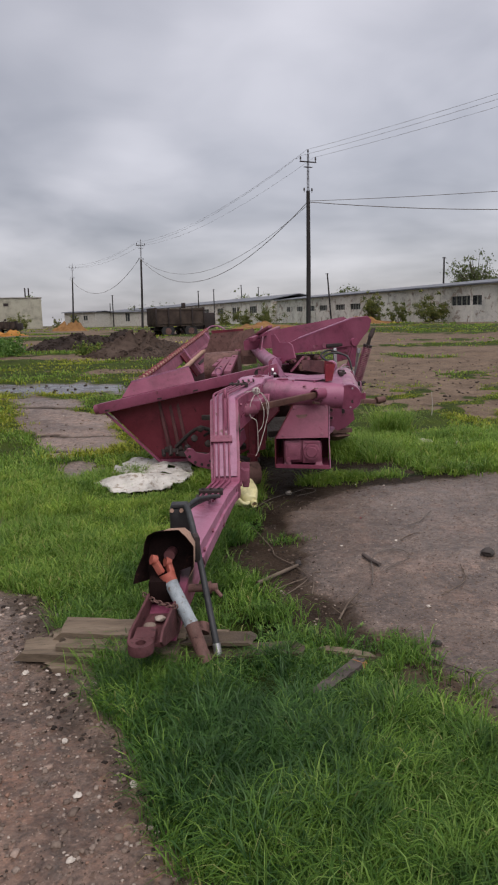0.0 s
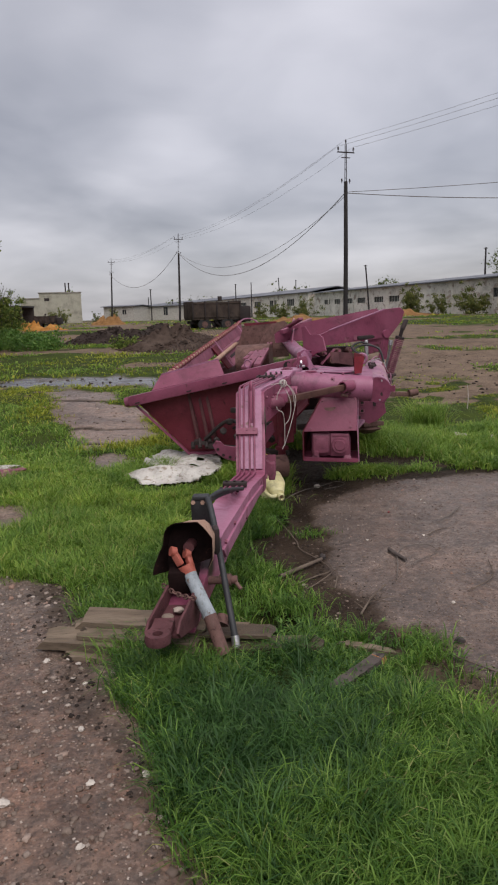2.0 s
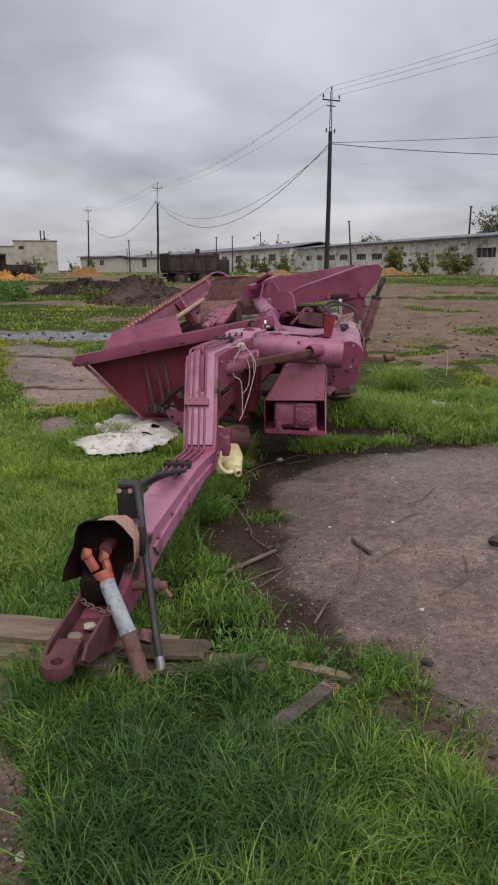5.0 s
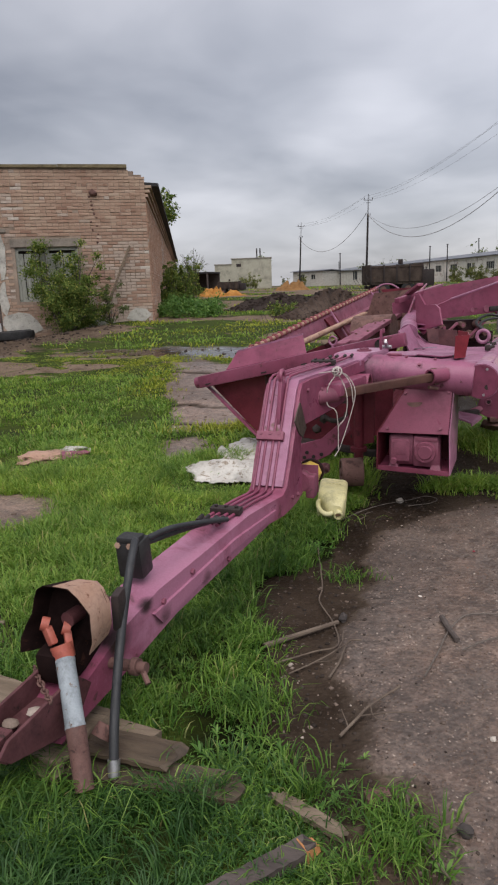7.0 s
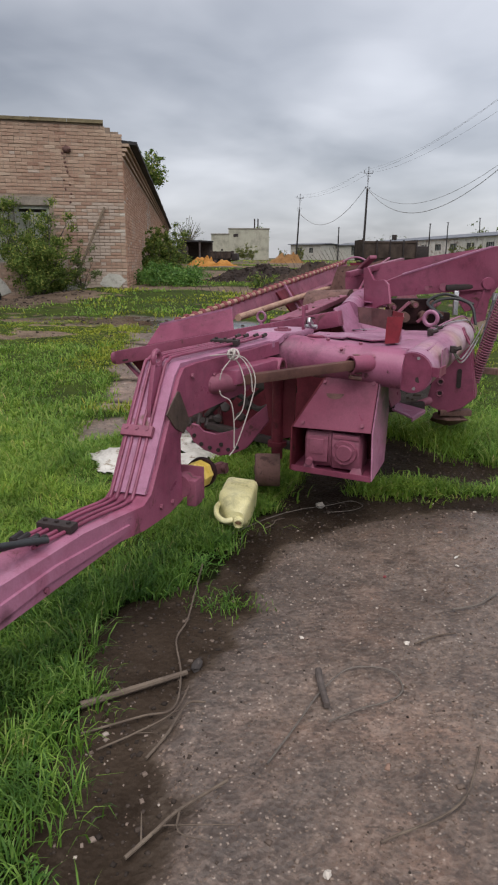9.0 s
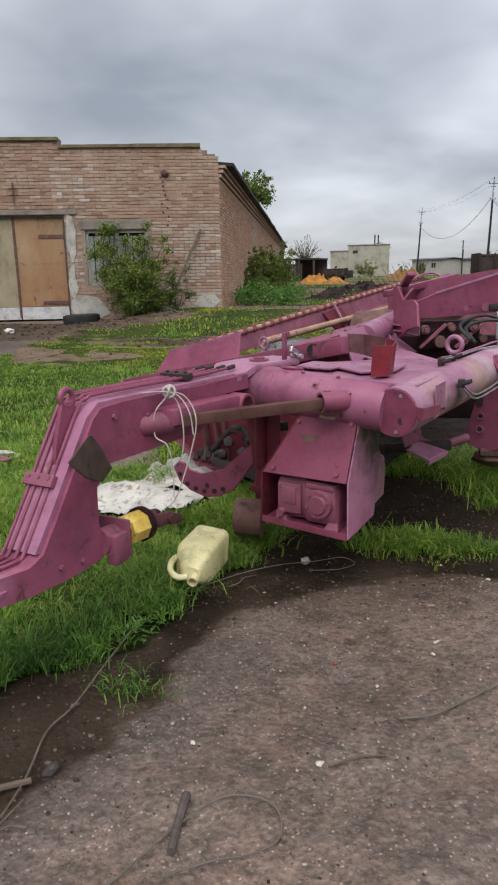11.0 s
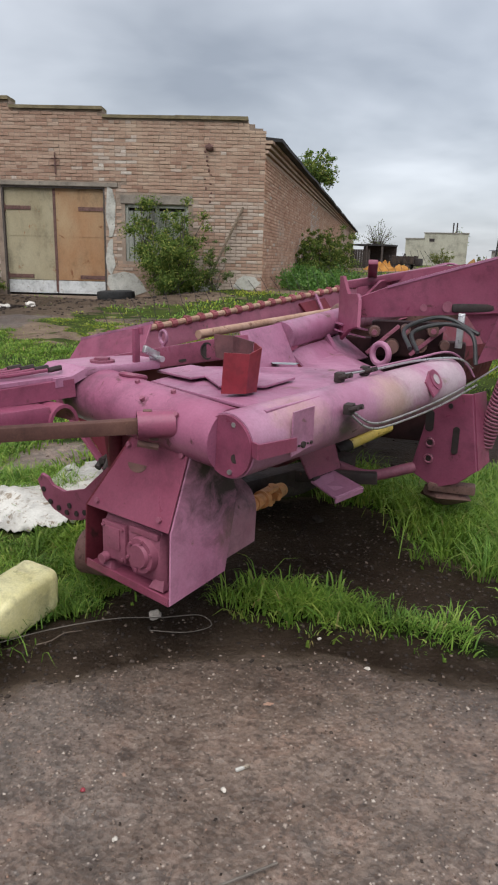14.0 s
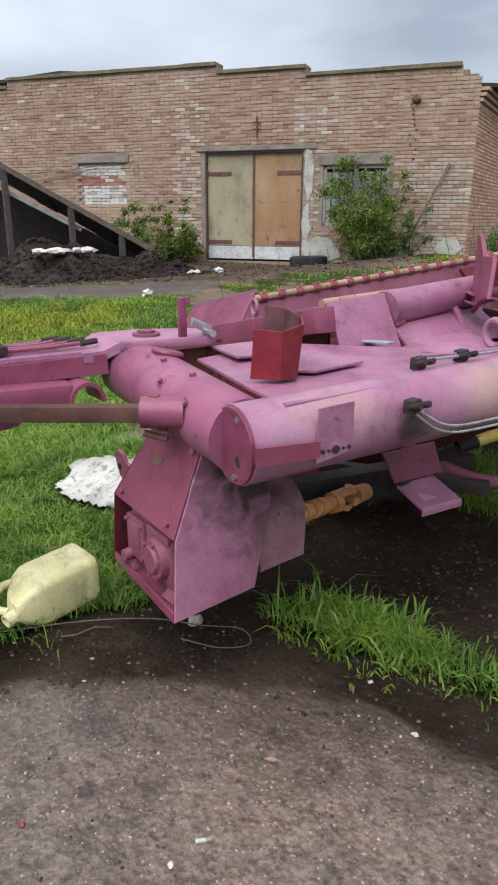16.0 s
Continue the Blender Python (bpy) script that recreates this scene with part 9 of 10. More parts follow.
# twine on the drawbar
for pth, nm in (([(-0.02, 5.42, 1.045), (0.03, 5.44, 1.0), (0.07, 5.42, 0.9), (0.06, 5.42, 0.78), (0.02, 5.41, 0.72)], "twine"), ([(0.0, 5.41, 1.05), (0.06, 5.46, 1.02), (0.11, 5.46, 0.93), (0.09, 5.45, 0.80), (0.03, 5.42, 0.60), (0.0, 5.39, 0.54)], "twine"),
                ([(0.01, 5.40, 1.03), (-0.03, 5.36, 0.96), (-0.035, 5.36, 0.86), (0.01, 5.38, 0.82), (0.02, 5.40, 0.72), (0.02, 5.40, 0.58)], "twine"), ([(-0.08, 5.34, 1.045), (0.0, 5.38, 1.05), (0.05, 5.42, 1.03), (0.09, 5.44, 0.96), (0.10, 5.45, 0.86)], "twine")):
    solid(nm, add_tube(B(), smooth_path([Vector(q) + Vector((0.05, -0.24, -0.03)) for q in pth], 6), 0.0032, 6), STRING, "pale baler twine tied round the drawbar", "twine", "twine on the drawbar")
bm = B()
for k in range(5):
    a = k * 1.25
    add_ring(bm, (0.05 + 0.004 * k, 5.165, 1.018), (math.cos(a), math.sin(a), 0.3), 0.018 + 0.002 * k, 0.005, 14, 6)
solid("twine_knot", bm, STRING, "knot of pale twine on the drawbar", "twine", "twine on the drawbar")

# ---- loose stones, grass ----


def strew(count, box, keep, rng):
    x = rng.uniform(box[0], box[1], count)
    y = rng.uniform(box[2], box[3], count)
    ok = rng.random(count) < keep(x, y)
    return x[ok], y[ok]


def stone_mesh(x, y, size, rng, flat=0.55):
    """Small irregular stones, one eight-cornered lump each."""
    n = len(x)
    base = np.array([(-1, -1, -0.6), (1, -1, -0.6), (1, 1, -0.6), (-1, 1, -0.6), (-0.7, -0.7, 1), (0.7, -0.7, 1), (0.7, 0.7, 1), (-0.7, 0.7, 1)], float)
    v = base[None] * (0.7 + 0.6 * rng.random((n, 8, 3))) * size[:, None, None] * np.array([1, 1, flat])
    v[:, :, 0] *= (0.7 + 0.9 * rng.random(n))[:, None]
    a = rng.uniform(0, 6.28, n)
    c, s = np.cos(a)[:, None], np.sin(a)[:, None]
    vx, vy = v[:, :, 0] * c - v[:, :, 1] * s, v[:, :, 0] * s + v[:, :, 1] * c
    z = ground_z(x, y) + size * 0.12
    v = np.stack([vx + x[:, None], vy + y[:, None], v[:, :, 2] + z[:, None]], -1).reshape(-1, 3)
    f = np.array([(0, 3, 2, 1), (4, 5, 6, 7), (0, 1, 5, 4), (1, 2, 6, 5), (2, 3, 7, 6), (3, 0, 4, 7)])
    f = (np.arange(n)[:, None, None] * 8 + f[None]).reshape(-1, 4)
    return v, f


def fast_mesh(name, v, f, material):
    me = bpy.data.meshes.new(name)
    me.vertices.add(len(v))
    me.vertices.foreach_set("co", np.asarray(v, np.float32).ravel())
    k = f.shape[1]
    me.loops.add(f.size)
    me.loops.foreach_set("vertex_index", f.astype(np.int32).ravel())
    me.polygons.add(len(f))
    me.polygons.foreach_set("loop_start", (np.arange(len(f)) * k).astype(np.int32))
    me.update()
    me.validate()
    me.materials.append(material)
    return me


rng = np.random.default_rng(4)


def on_slab(x, y):
    t, s, w = zones(x, y)
    return np.clip(s * 1.1 - t, 0, 1)


def on_soil(x, y):
    t, s, w = zones(x, y)
    return np.clip((1 - t) * (1 - 1.0 * s), 0, 1)


def slab_patch(x, y):
    """Crumbly earth lies on the slab in patches."""
    return on_slab(x, y) * step01(0.46, 0.66, 0.7 * vnoise(x, y, 0.45, 63) + 0.3 * vnoise(x, y, 0.15, 64))


def left_edge(x, y):
    return soft(x, y, LEFT_EDGE, 0.14, 143)


sv, sf, off = [], [], 0
for cnt, bx, lo, hi, keep in ((9000, (-1.6, 2.6, 1.2, 6.4), 0.0015, 0.0055, on_slab), (300, (-1.6, 2.6, 1.2, 6.4), 0.004, 0.010, on_slab), (9000, (-2.4, 0.4, 0.6, 3.9), 0.002, 0.009, on_slab), (650, (-2.4, 0.2, 0.8, 3.9), 0.006, 0.014, on_slab), (80, (-2.2, 0.2, 0.8, 3.9), 0.009, 0.019, on_slab), (120, (-1.3, 0.1, 0.9, 3.6), 0.005, 0.016, left_edge), (600, (-4.5, -1.5, 4.4, 13), 0.006, 0.02, on_slab)):
    x, y = strew(cnt, bx, keep, rng)
    s = lo + (hi - lo) * rng.random(len(x)) ** 2.2
    v, f = stone_mesh(x, y, s, rng)
    sv.append(v)
    sf.append(f + off)
    off += len(v)
tagged(new("pebbles", fast_mesh("pebbles", np.concatenate(sv), np.concatenate(sf), PEBBLE)), "pale and brown pebbles strewn over the broken concrete", "pebbles", kind="stuff")
sv, sf, off = [], [], 0
for cnt, bx, lo, hi, keep in ((22000, (-1.4, 2.6, 1.4, 7.6), 0.002, 0.008, on_soil), (2600, (-1.6, 2.6, 1.2, 6.4), 0.001, 0.004, on_slab), (1500, (-1.8, 2.6, 1.0, 6.4), 0.0015, 0.005, slab_patch), (700, (-2.4, 0.4, 0.6, 3.9), 0.002, 0.006, on_slab), (2200, (-1.5, 0.2, 0.9, 3.8), 0.003, 0.011, left_edge), (2600, (-9, 9, 7, 17), 0.006, 0.026, on_soil), (2600, (-17, -8, 7, 19), 0.008, 0.035, on_soil)):
    x, y = strew(cnt, bx, keep, rng)
    s = lo + (hi - lo) * rng.random(len(x)) ** 2.0
    v, f = stone_mesh(x, y, s, rng, 0.7)
    sv.append(v)
    sf.append(f + off)
    off += len(v)
tagged(new("soil_crumbs", fast_mesh("soil_crumbs", np.concatenate(sv), np.concatenate(sf), CRUMB)), "dark crumbs and clods of damp soil", "soil crumbs", kind="stuff")


def blade_mesh(x, y, height, width, lean, rng, a=None):
    """Grass blades: three bent segments that taper to a drooping tip."""
    n = len(x)
    a = rng.uniform(0, 2 * np.pi, n) if a is None else a
    b = a + rng.normal(0, 0.6, n) + np.pi / 2
    ux, uy = np.cos(a), np.sin(a)
    wx, wy = np.cos(b) * width, np.sin(b) * width
    z0 = land(x, y) - 0.006
    L = [(0.0, 0.0, 1.0), (0.16, 0.45, 0.95), (0.55, 0.85, 0.7)]
    P = []
    for out, up, w in L:
        ox, oy, zz = ux * lean * height * out, uy * lean * height * out, z0 + height * up * (1 - 0.18 * lean * out)
        P += [(x + ox - wx * w, y + oy - wy * w, zz), (x + ox + wx * w, y + oy + wy * w, zz)]
    P.append((x + ux * lean * height * 1.15, y + uy * lean * height * 1.15, z0 + height * (1.08 - 0.42 * lean)))
    return np.stack([np.stack(p, -1) for p in P], 1).reshape(-1, 3), blade_faces(n)


def blade_faces(n):
    k = np.arange(n)[:, None] * 7
    return np.stack([k + np.array([f]) for f in ((0, 1, 3), (0, 3, 2), (2, 3, 5), (2, 5, 4), (4, 5, 6))], 1).reshape(-1, 3)


def turf_at(x, y):
    t, s, w = zones(x, y)
    return t


FRONT_LUSH = [(-0.75, 2.95), (-0.1, 2.9), (0.35, 2.75), (0.95, 2.25), (1.3, 1.2), (0.2, 1.2), (-0.25, 1.9), (-0.6, 2.6)]
DARK_LUSH = [(-0.7, 3.0), (0.28, 2.95), (0.42, 2.6), (0.35, 2.1), (0.1, 1.75), (-0.15, 1.7), (-0.42, 2.05)]
gv, yv, mv, lv = [], [], [], []
# tufts: how many, where, blades in each, spread, heights, half width
for tufts, bx, per, spread, hmin, hmax, wid in ((9000, (-1.3, 1.4, 1.3, 3.0), 17, 0.020, 0.04, 0.115, 0.0023), (14500, (-3.2, 1.5, 3.0, 7.0), 15, 0.025, 0.03, 0.098, 0.0026), (2600, (-0.2, 3.2, 6.1, 9.0), 15, 0.035, 0.06, 0.18, 0.0034),
                                             (23000, (-12.5, 6.0, 6.0, 13.0), 11, 0.06, 0.03, 0.10, 0.0055), (6000, (-16, 14, 13, 24), 9, 0.13, 0.04, 0.14, 0.011), (3600, (-32, 34, 24, 62), 8, 0.3, 0.06, 0.2, 0.028), (1100, (-60, 60, 60, 130), 8, 0.8, 0.1, 0.35, 0.08)):
    cx, cy = strew(tufts, bx, turf_at, rng)
    dense = vnoise(cx, cy, spread * 9, 51) * 0.6 + vnoise(cx, cy, spread * 34, 52) * 0.6
    keep = rng.random(len(cx)) < np.clip(dense * 3.6 - 1.2, 0.07, 1)
    cx, cy, dense = cx[keep], cy[keep], dense[keep]
    m = len(cx)
    tall = (0.5 + 0.75 * dense) * (0.7 + 0.6 * rng.random(m))
    dx, dy = rng.normal(0, spread, (m, per)), rng.normal(0, spread, (m, per))
    way = rng.uniform(0, 6.28, m)
    ax, ay = dx / spread + 0.9 * np.cos(way)[:, None] + rng.normal(0, 0.35, (m, per)), dy / spread + 0.9 * np.sin(way)[:, None] + rng.normal(0, 0.35, (m, per))
    x, y = (cx[:, None] + dx).ravel(), (cy[:, None] + dy).ravel()
    h = (hmin + (hmax - hmin) * rng.random(m * per) ** 1.5) * np.repeat(tall, per)
    h = np.where(inside(x, y, [(1.1, 6.1), (2.0, 6.1), (2.0, 6.9), (1.1, 6.9)]), h * 0.75, h)
    h = np.where(inside(x, y, FRONT_LUSH), h * 1.2, h)
    h = np.where(inside(x, y, [(0.12, 2.5), (0.5, 2.5), (0.62, 2.95), (0.2, 3.02)]), h * 0.5, h)
    h = np.where(inside(x, y, [(-0.45, 2.4), (-0.45, 3.1), (-0.05, 3.05), (-0.1, 2.7)]), h * 0.7, h)
    h = np.where(inside(x, y, [(-0.38, 2.88), (0.10, 2.89), (0.16, 2.98), (0.0, 3.08), (-0.38, 3.06)]), h * 0.3, h)
    h = np.where(inside(x, y, [(-1.5, 5.68), (-0.6, 5.72), (-0.6, 6.12), (-1.5, 6.1)]), h * 0.5, h)
    h = np.where(inside(x, y, SHEET) & (vnoise(x, y, 0.16, 77) < 0.68), h * np.where(x > -1.3, 0.12, 0.6), h)
    h = h * (1 - 0.4 * step01(8, 10, y))
    moss = np.maximum(soft(x, y, MOSS[0], 0.5, 163), soft(x, y, MOSS[1], 0.5, 164)) > 0.5
    h = np.where(moss, h * 0.55, h)
    v, f = blade_mesh(x, y, h, wid * (0.6 + 0.8 * rng.random(m * per)), 0.35 + 0.85 * rng.random(m * per), rng, np.arctan2(ay, ax).ravel())
    pick = (vnoise(x, y, 1.7, 55) + 0.25 * rng.random(len(x)) > 0.74) & (np.hypot(x, y) > 8.0)
    pick = pick | (moss & (rng.random(len(x)) < 0.6))
    vb = v.reshape(-1, 7, 3)
    mid = ~pick & (y + 1.6 * vnoise(x, y, 0.9, 57) + 0.5 * rng.random(len(x)) > 4.75 + 1.1 * ((x > -0.9) & (y < 5.9)))
    lush = ~mid & inside(x + 0.15 * rng.normal(size=len(x)), y + 0.15 * rng.normal(size=len(x)), DARK_LUSH)
    lv.append(vb[lush].reshape(-1, 3))
    gv.append(vb[~pick & ~mid & ~lush].reshape(-1, 3))
    mv.append(vb[mid].reshape(-1, 3))
    yv.append(vb[pick].reshape(-1, 3))
lv = np.concatenate(lv)
gv, yv, mv = np.concatenate(gv), np.concatenate(yv), np.concatenate(mv)
gf, yf, mf = blade_faces(len(gv) // 7), blade_faces(len(yv) // 7), blade_faces(len(mv) // 7)
tagged(new("grass", fast_mesh("grass", gv, gf, GRASS)), "lush wet green grass growing over the yard", "grass", kind="stuff")
tagged(new("lush_grass", fast_mesh("lush_grass", lv, blade_faces(len(lv) // 7), GRASS_LUSH)), "dark lush grass before the hitch", "grass", kind="stuff")
tagged(new("short_turf", fast_mesh("short_turf", mv, mf, GRASS_MID)), "bright short green turf of the yard", "grass", kind="stuff")
tagged(new("yellow_grass", fast_mesh("yellow_grass", yv, yf, GRASS_YEL)), "yellow-green grass patches in the yard", "grass", kind="stuff")


# tall tufts beside the machine
def build_tuft(x, y, n, h, seed, spread):
    r = np.random.default_rng(seed)
    px, py = x + r.normal(0, spread, n), y + r.normal(0, spread * 0.7, n)
    hh = h * (0.5 + 0.7 * r.random(n))
    v, f = blade_mesh(px, py, hh, 0.0024 * (0.7 + 0.6 * r.random(n)), 0.5 + 0.9 * r.random(n), r)
    tagged(new("grass_tuft", fast_mesh("grass_tuft", v, f, GRASS_MID if y > 5 else GRASS)), "tall tuft of grass standing in bare soil", "grass tuft", "grass tufts", "stuff")


for i, (x, y, n, h, sp) in enumerate(((0.70, 6.38, 160, 0.075, 0.035), (0.80, 6.40, 300, 0.10, 0.05), (0.92, 6.42, 380, 0.105, 0.06), (1.04, 6.44, 260, 0.10, 0.06), (0.95, 7.85, 1500, 0.24, 0.16), (1.25, 7.75, 1500, 0.24, 0.22), (1.6, 7.6, 1300, 0.2, 0.25), (0.70, 2.90, 160, 0.08, 0.05), (0.66, 2.98, 120, 0.07, 0.06),
                                        (-0.10, 5.70, 400, 0.10, 0.08), (-0.28, 5.35, 600, 0.10, 0.16), (-1.15, 6.75, 260, 0.16, 0.08), (-0.95, 6.5, 200, 0.13, 0.06), (1.95, 9.0, 700, 0.4, 0.12), (-0.35, 2.62, 900, 0.14, 0.12), (-0.6, 2.85, 600, 0.12, 0.09), (0.22, 4.6, 160, 0.05, 0.08), (0.1, 3.35, 300, 0.1, 0.1))):
    build_tuft(x, y, n, h, 300 + i, sp)


def weed_edge(x, y):
    """Weeds keep to the turf's border and the damp soil before the boards."""
    t, s, w = zones(x, y)
    t2 = zones(x + 0.12, y)[0]
    edge = np.clip(t * 1.2 - t2, 0, 1) * (t > 0.4)
    front = soft(x, y, [(0.1, 3.2), (0.3, 2.6), (0.62, 2.5), (0.8, 2.75), (0.7, 3.1), (0.4, 3.3)], 0.1, 173) * 0.22
    return np.clip(0.75 * edge + front + 0.05 * t, 0, 1)


def leaf_rosettes(x, y, size, r):
    """Rosettes of seven arched leaves each, broad in the middle."""
    n, k = len(x), 7
    a = (r.uniform(0, 6.28, n)[:, None] + np.arange(k)[None] * 0.9 + r.normal(0, 0.2, (n, k))).ravel()
    L = (size[:, None] * (0.6 + 0.6 * r.random((n, k)))).ravel()
    up = r.uniform(0.25, 0.95, n * k)
    X, Y = np.repeat(x, k), np.repeat(y, k)
    Z = land(X, Y)
    c, s_ = np.cos(a), np.sin(a)
    w = L * r.uniform(0.10, 0.17, n * k)
    P = []
    for out, hgt, wid in ((0.05, 0.05, 0.35), (0.45, 0.62, 1.0), (0.8, 0.85, 0.7)):
        px, py, pz = X + c * L * out, Y + s_ * L * out, Z + L * hgt * up
        P += [(px - s_ * w * wid, py + c * w * wid, pz), (px + s_ * w * wid, py - c * w * wid, pz)]
    P.append((X + c * L * 1.1, Y + s_ * L * 1.1, Z + L * 0.72 * up))
    return np.stack([np.stack(p, -1) for p in P], 1).reshape(-1, 3), blade_faces(n * k)


wrng = np.random.default_rng(24)
wx, wy = strew(5200, (-0.5, 1.0, 2.5, 6.0), weed_edge, wrng)
v, f = leaf_rosettes(wx, wy, 0.012 + 0.027 * wrng.random(len(wx)) ** 1.6, wrng)
tagged(new("weeds", fast_mesh("weeds", v, f, WEED)), "broad-leaved green weeds along the turf's edge", "weeds", kind="stuff")


# fine grit on the broken concrete: one small pyramid each
def grit_mesh(x, y, size, r):
    n = len(x)
    a = r.uniform(0, 6.28, n)[:, None] + np.array([0, 1.57, 3.14, 4.71])[None] + r.normal(0, 0.3, (n, 4))
    rad = size[:, None] * (0.7 + 0.6 * r.random((n, 4)))
    z = ground_z(x, y) - 0.35 * size
    base = np.stack([x[:, None] + np.cos(a) * rad, y[:, None] + np.sin(a) * rad, np.repeat(z[:, None], 4, 1)], -1)
    top = np.stack([x + r.normal(0, 0.3, n) * size, y + r.normal(0, 0.3, n) * size, z + size * (0.5 + 0.7 * r.random(n))], -1)[:, None]
    v = np.concatenate([base, top], 1).reshape(-1, 3)
    k = np.arange(n)[:, None] * 5
    return v, np.stack([k + np.array([f]) for f in ((0, 1, 4), (1, 2, 4), (2, 3, 4), (3, 0, 4))], 1).reshape(-1, 3)


GRIT = island_mat("slab_grit", ((0.0, (0.07, 0.048, 0.037)), (0.35, (0.12, 0.083, 0.063)), (0.75, (0.17, 0.122, 0.094)), (0.96, (0.24, 0.185, 0.15)), (1.0, (0.42, 0.36, 0.31))), 0.85, 200)
grng = np.random.default_rng(14)
px, py = strew(80000, (-2.0, 2.4, 0.9, 6.3), lambda x, y: step01(0.45, 0.75, on_slab(x, y)), grng)
thick = grng.random(len(px)) < 0.25 + 0.75 * (vnoise(px, py, 0.35, 61) > 0.45)
px, py = px[thick], py[thick]
qx, qy = strew(42000, (-2.0, 2.5, 0.9, 6.3), slab_patch, grng)
px, py = np.concatenate([px, qx]), np.concatenate([py, qy])
v, f = grit_mesh(px, py, 0.002 + 0.0058 * grng.random(len(px)) ** 1.8, grng)
tagged(new("slab_grit", fast_mesh("slab_grit", v, f, GRIT)), "brown and pale grit over the broken concrete", "grit", kind="stuff")

# ---- bricks of the barn front, each proud of its mortar ----
HOLES = ((4.33, 7.2, 0.1, 3.27), (3.97, 7.45, 3.25, 3.37), (2.04, 3.78, 1.30, 2.86), (1.93, 3.9, 2.84, 3.08), (9.6, 11.5, 3.04, 3.23))
FULL, HALF, ROW, GAP = 0.285, 0.135, 0.090, 0.015
NEAR = (-0.02, 2.0, 0.55, 3.35)


def brick_mesh(name, length, material, seed):
    r = random.Random(seed)
    ring = []
    for o, k in ((0.0, 0.0), (0.012, 0.0), (0.017, 0.007)):
        ring.append([BARN_L * s + BARN_N * (o + r.uniform(-0.001, 0.001)) + Vector((0, 0, z)) for s, z in ((k, k), (length - k, k), (length - k, ROW - GAP - k), (k, ROW - GAP - k))])
    bm = B()
    add_loft(bm, ring)
    return mesh_of(name, bm, material, 0)


KINDS = {}
for length in (FULL, HALF):
    for m in (BRICK_ONE, BRICKS_PALE):
        KINDS[(length, m.name)] = [brick_mesh("brick", length, m, i) for i in range(3)]

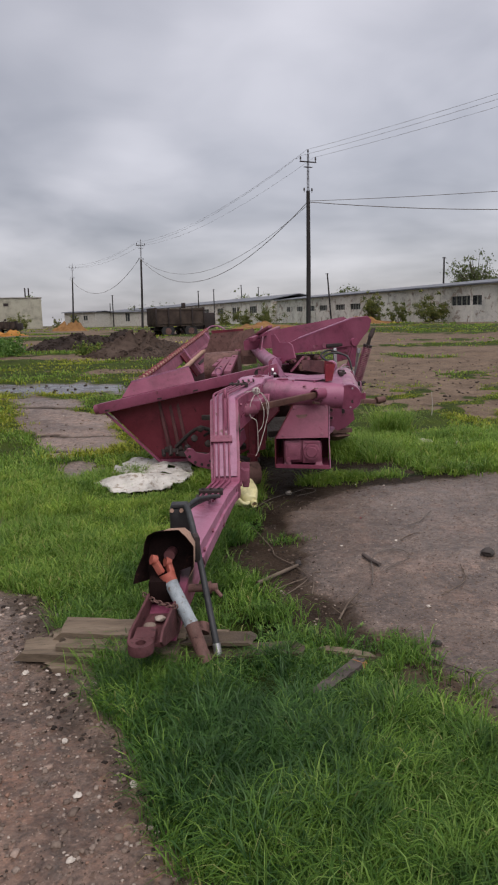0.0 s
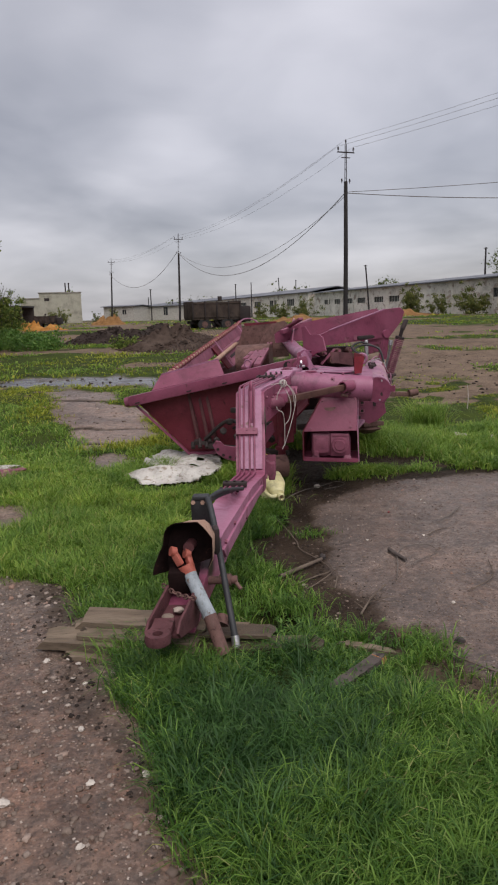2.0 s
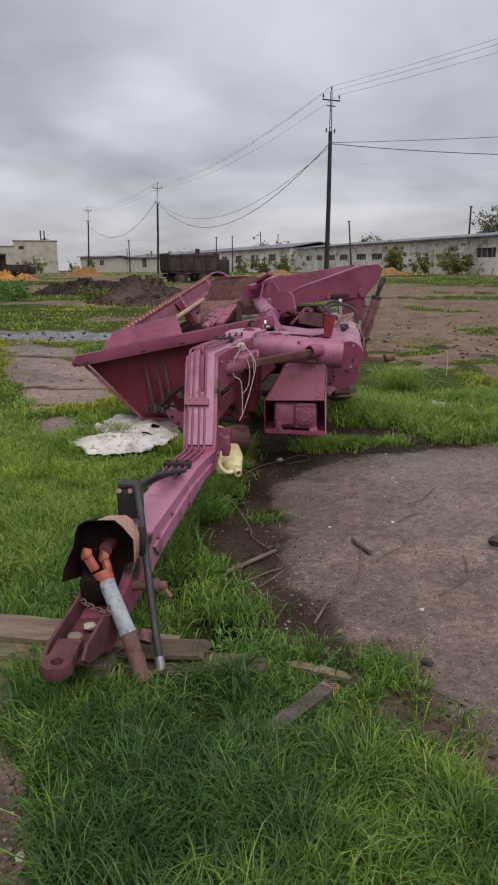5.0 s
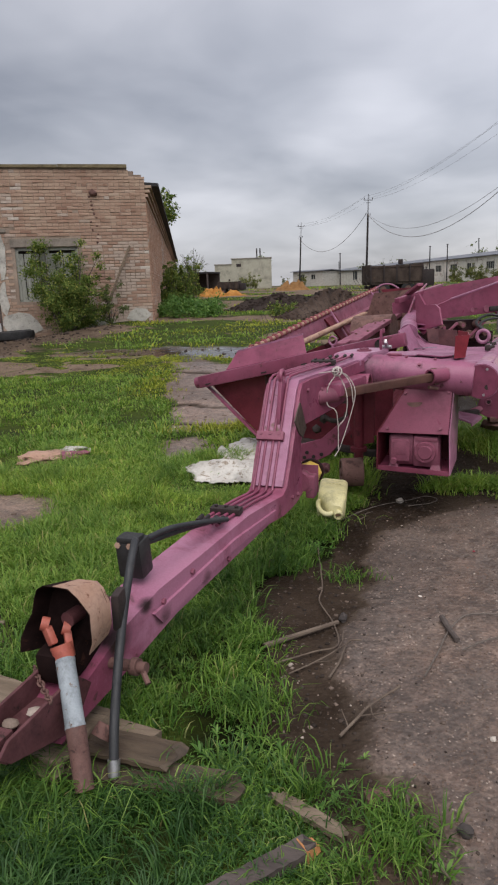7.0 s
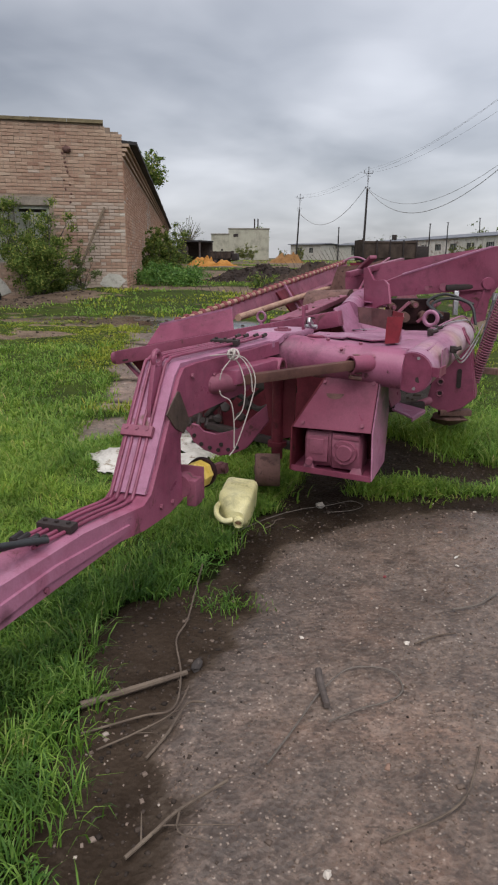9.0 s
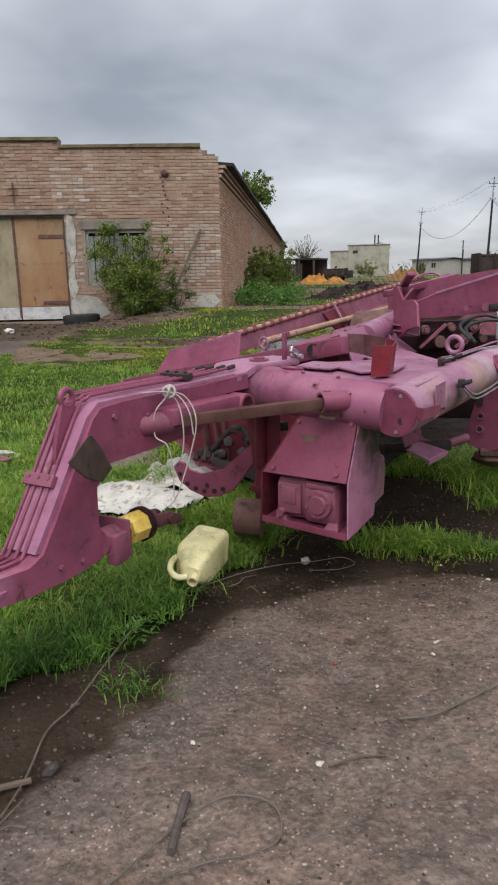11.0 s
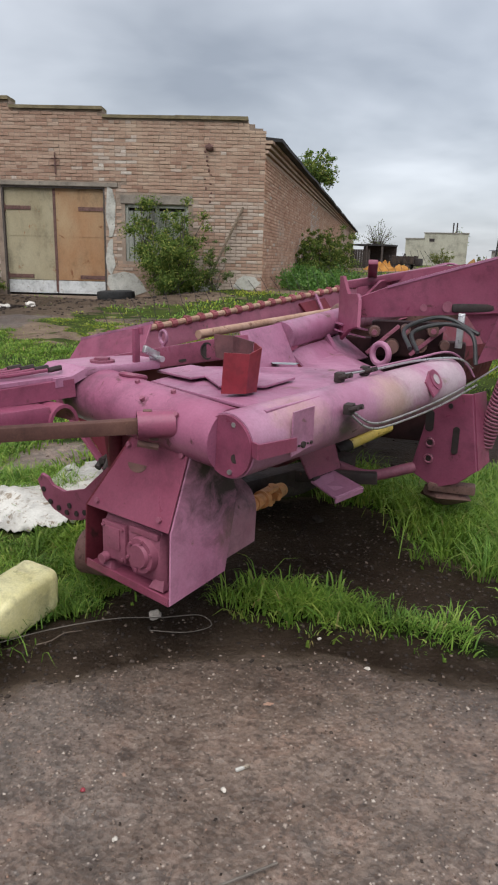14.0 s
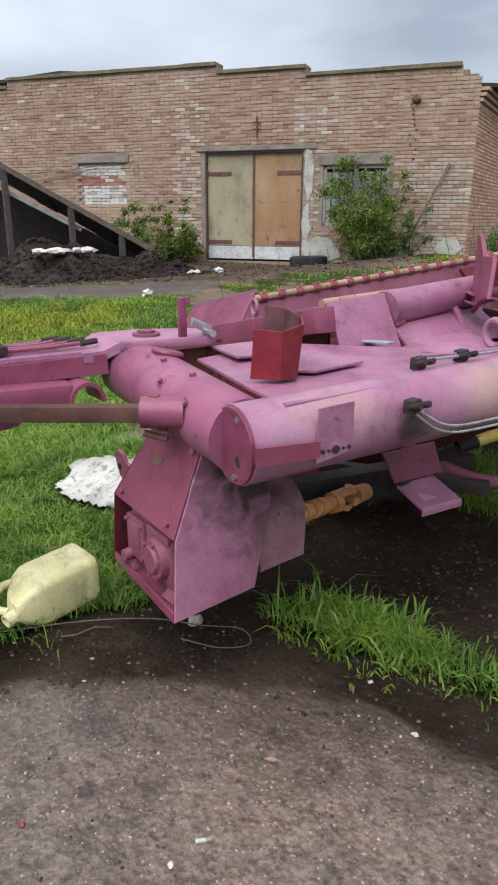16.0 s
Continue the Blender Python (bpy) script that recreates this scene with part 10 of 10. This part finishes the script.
bv, bf, pv, pf, xv, xf, rv, rf = [], [], [], [], [], [], [], []
rb = random.Random(77)
made = 0
for row_i in range(int(6.4 / ROW)):
    z = -0.55 + row_i * ROW
    header = row_i % 4 == 0
    s = -0.02 + rb.uniform(-0.012, 0.012)
    first_half = row_i % 2 == 1
    while s < 23.9:
        length = HALF if (header or first_half) else FULL
        first_half = False
        s0, s1 = s, s + length
        s += length + GAP
        top = next((t for a, b, t in ROOF_STEPS if a <= (s0 + s1) / 2 <= b), 0)
        if z + ROW > top or z < -0.3:
            continue
        if any(a < s1 and s0 < b and c < z + ROW and z < d for a, b, c, d in HOLES):
            continue
        inset = PATCH_BOX[0] < (s0 + s1) / 2 < PATCH_BOX[1] and PATCH_BOX[2] < z < PATCH_BOX[3]
        if rb.random() < 0.006:
            continue
        pale_odds = 0.006 + 0.03 * (vnoise(np.array([s0]), np.array([z * 2.0]), 1.2, 29)[0] > 0.72)
        if s0 < 2.4 and z < 2.9:
            pale_odds = (1.9 - 0.36 * z) * vnoise(np.array([s0]), np.array([z]), 0.6, 9)[0]
        if 3.3 < s0 < 4.4 or 7.1 < s0 < 8.0:
            pale_odds = 0.35
        if inset:
            pale_odds = 0.92 if not 0.55 < (z - PATCH_BOX[2]) < 0.85 else 0.2
        if s0 > 8 and 3.9 < z < 4.2:
            pale_odds = 0.10
        pale = rb.random() < pale_odds
        if NEAR[0] <= s0 and s1 < NEAR[1] and NEAR[2] < z < NEAR[3] and made < 300:
            ob = new("brick", KINDS[(length, (BRICKS_PALE if pale else BRICK_ONE).name)][rb.randrange(3)])
            ob.parent = BARN_FRONT
            ob.location = on_wall(s0, z, rb.uniform(-0.002, 0.003)) - world_of(BARN_FRONT)
            made += 1
            continue
        o0 = -0.062 if inset else 0.0
        k = rb.uniform(-0.013, 0.006)
        V, F = ((xv, xf) if pale else (rv, rf)) if inset else (pv, pf) if pale else (bv, bf)
        n = len(V)
        for o, e in ((o0 - 0.002, 0.0), (o0 + 0.012 + k, 0.0), (o0 + 0.017 + k, 0.007)):
            for a, b in ((s0 + e, z + e), (s1 - e, z + e), (s1 - e, z + ROW - GAP - e), (s0 + e, z + ROW - GAP - e)):
                V.append(tuple(on_wall(a + rb.uniform(-0.009, 0.009), b + rb.uniform(-0.009, 0.009), o + rb.uniform(-0.003, 0.003))))
        for r in (0, 4):
            for i in range(4):
                j = (i + 1) % 4
                F.append((n + r + i, n + r + j, n + r + 4 + j, n + r + 4 + i))
        F.append((n + 8, n + 9, n + 10, n + 11))
tagged(part("brickwork", (bv, bf), BRICKS, BARN_FRONT, "weathered red bricks", smooth=0), kind="stuff")
tagged(part("pale_brickwork", (pv, pf), BRICKS_PALE, BARN_FRONT, "bricks with limewash left on them", smooth=0), kind="stuff")

tagged(part("infill_brickwork", (xv, xf), BRICKS_WHITE, BARN_FRONT, "whitewashed bricks closing an old opening", smooth=0), kind="stuff")
tagged(part("red_infill_brickwork", (rv, rf), BRICKS_RED, BARN_FRONT, "bare red courses in the closed opening", smooth=0), kind="stuff")

# bricks of the side wall near the corner
SIDE_OUT = Vector((BARN_BACK.y, -BARN_BACK.x, 0))
qv, qf, wv, wf = [], [], [], []
for row_i in range(50):
    z = -0.3 + row_i * ROW
    header = row_i % 5 == 0
    u = 0.006
    while u < 34.0 and z < 4.06:
        length = HALF if (header or (row_i % 2 and u < 0.01)) else FULL
        u0, u1 = u, u + length
        u += length + GAP
        if rb.random() < 0.006:
            continue
        pale = rb.random() < 0.03 + 0.5 * (6 < u0 < 16) * (vnoise(np.array([u0]), np.array([z]), 1.4, 19)[0] > 0.55)
        V, F = (wv, wf) if pale else (qv, qf)
        n, k = len(V), rb.uniform(-0.003, 0.005)
        for o, e in ((-0.002, 0.0), (0.016 + k, 0.0), (0.022 + k, 0.007)):
            for a, b in ((u0 + e, z + e), (u1 - e, z + e), (u1 - e, z + ROW - GAP - e), (u0 + e, z + ROW - GAP - e)):
                V.append(tuple(on_wall(-0.015, b) + BARN_BACK * a + SIDE_OUT * o))
        for r in (0, 4):
            for i in range(4):
                j = (i + 1) % 4
                F.append((n + r + i, n + r + j, n + r + 4 + j, n + r + 4 + i))
        F.append((n + 8, n + 9, n + 10, n + 11))
tagged(part("side_bricks", (qv, qf), BRICKS_SIDE, BARN_SIDE, "weathered red bricks", smooth=0), kind="stuff")
tagged(part("pale_side_bricks", (wv, wf), BRICKS_PALE, BARN_SIDE, "bricks with limewash left on them", smooth=0), kind="stuff")
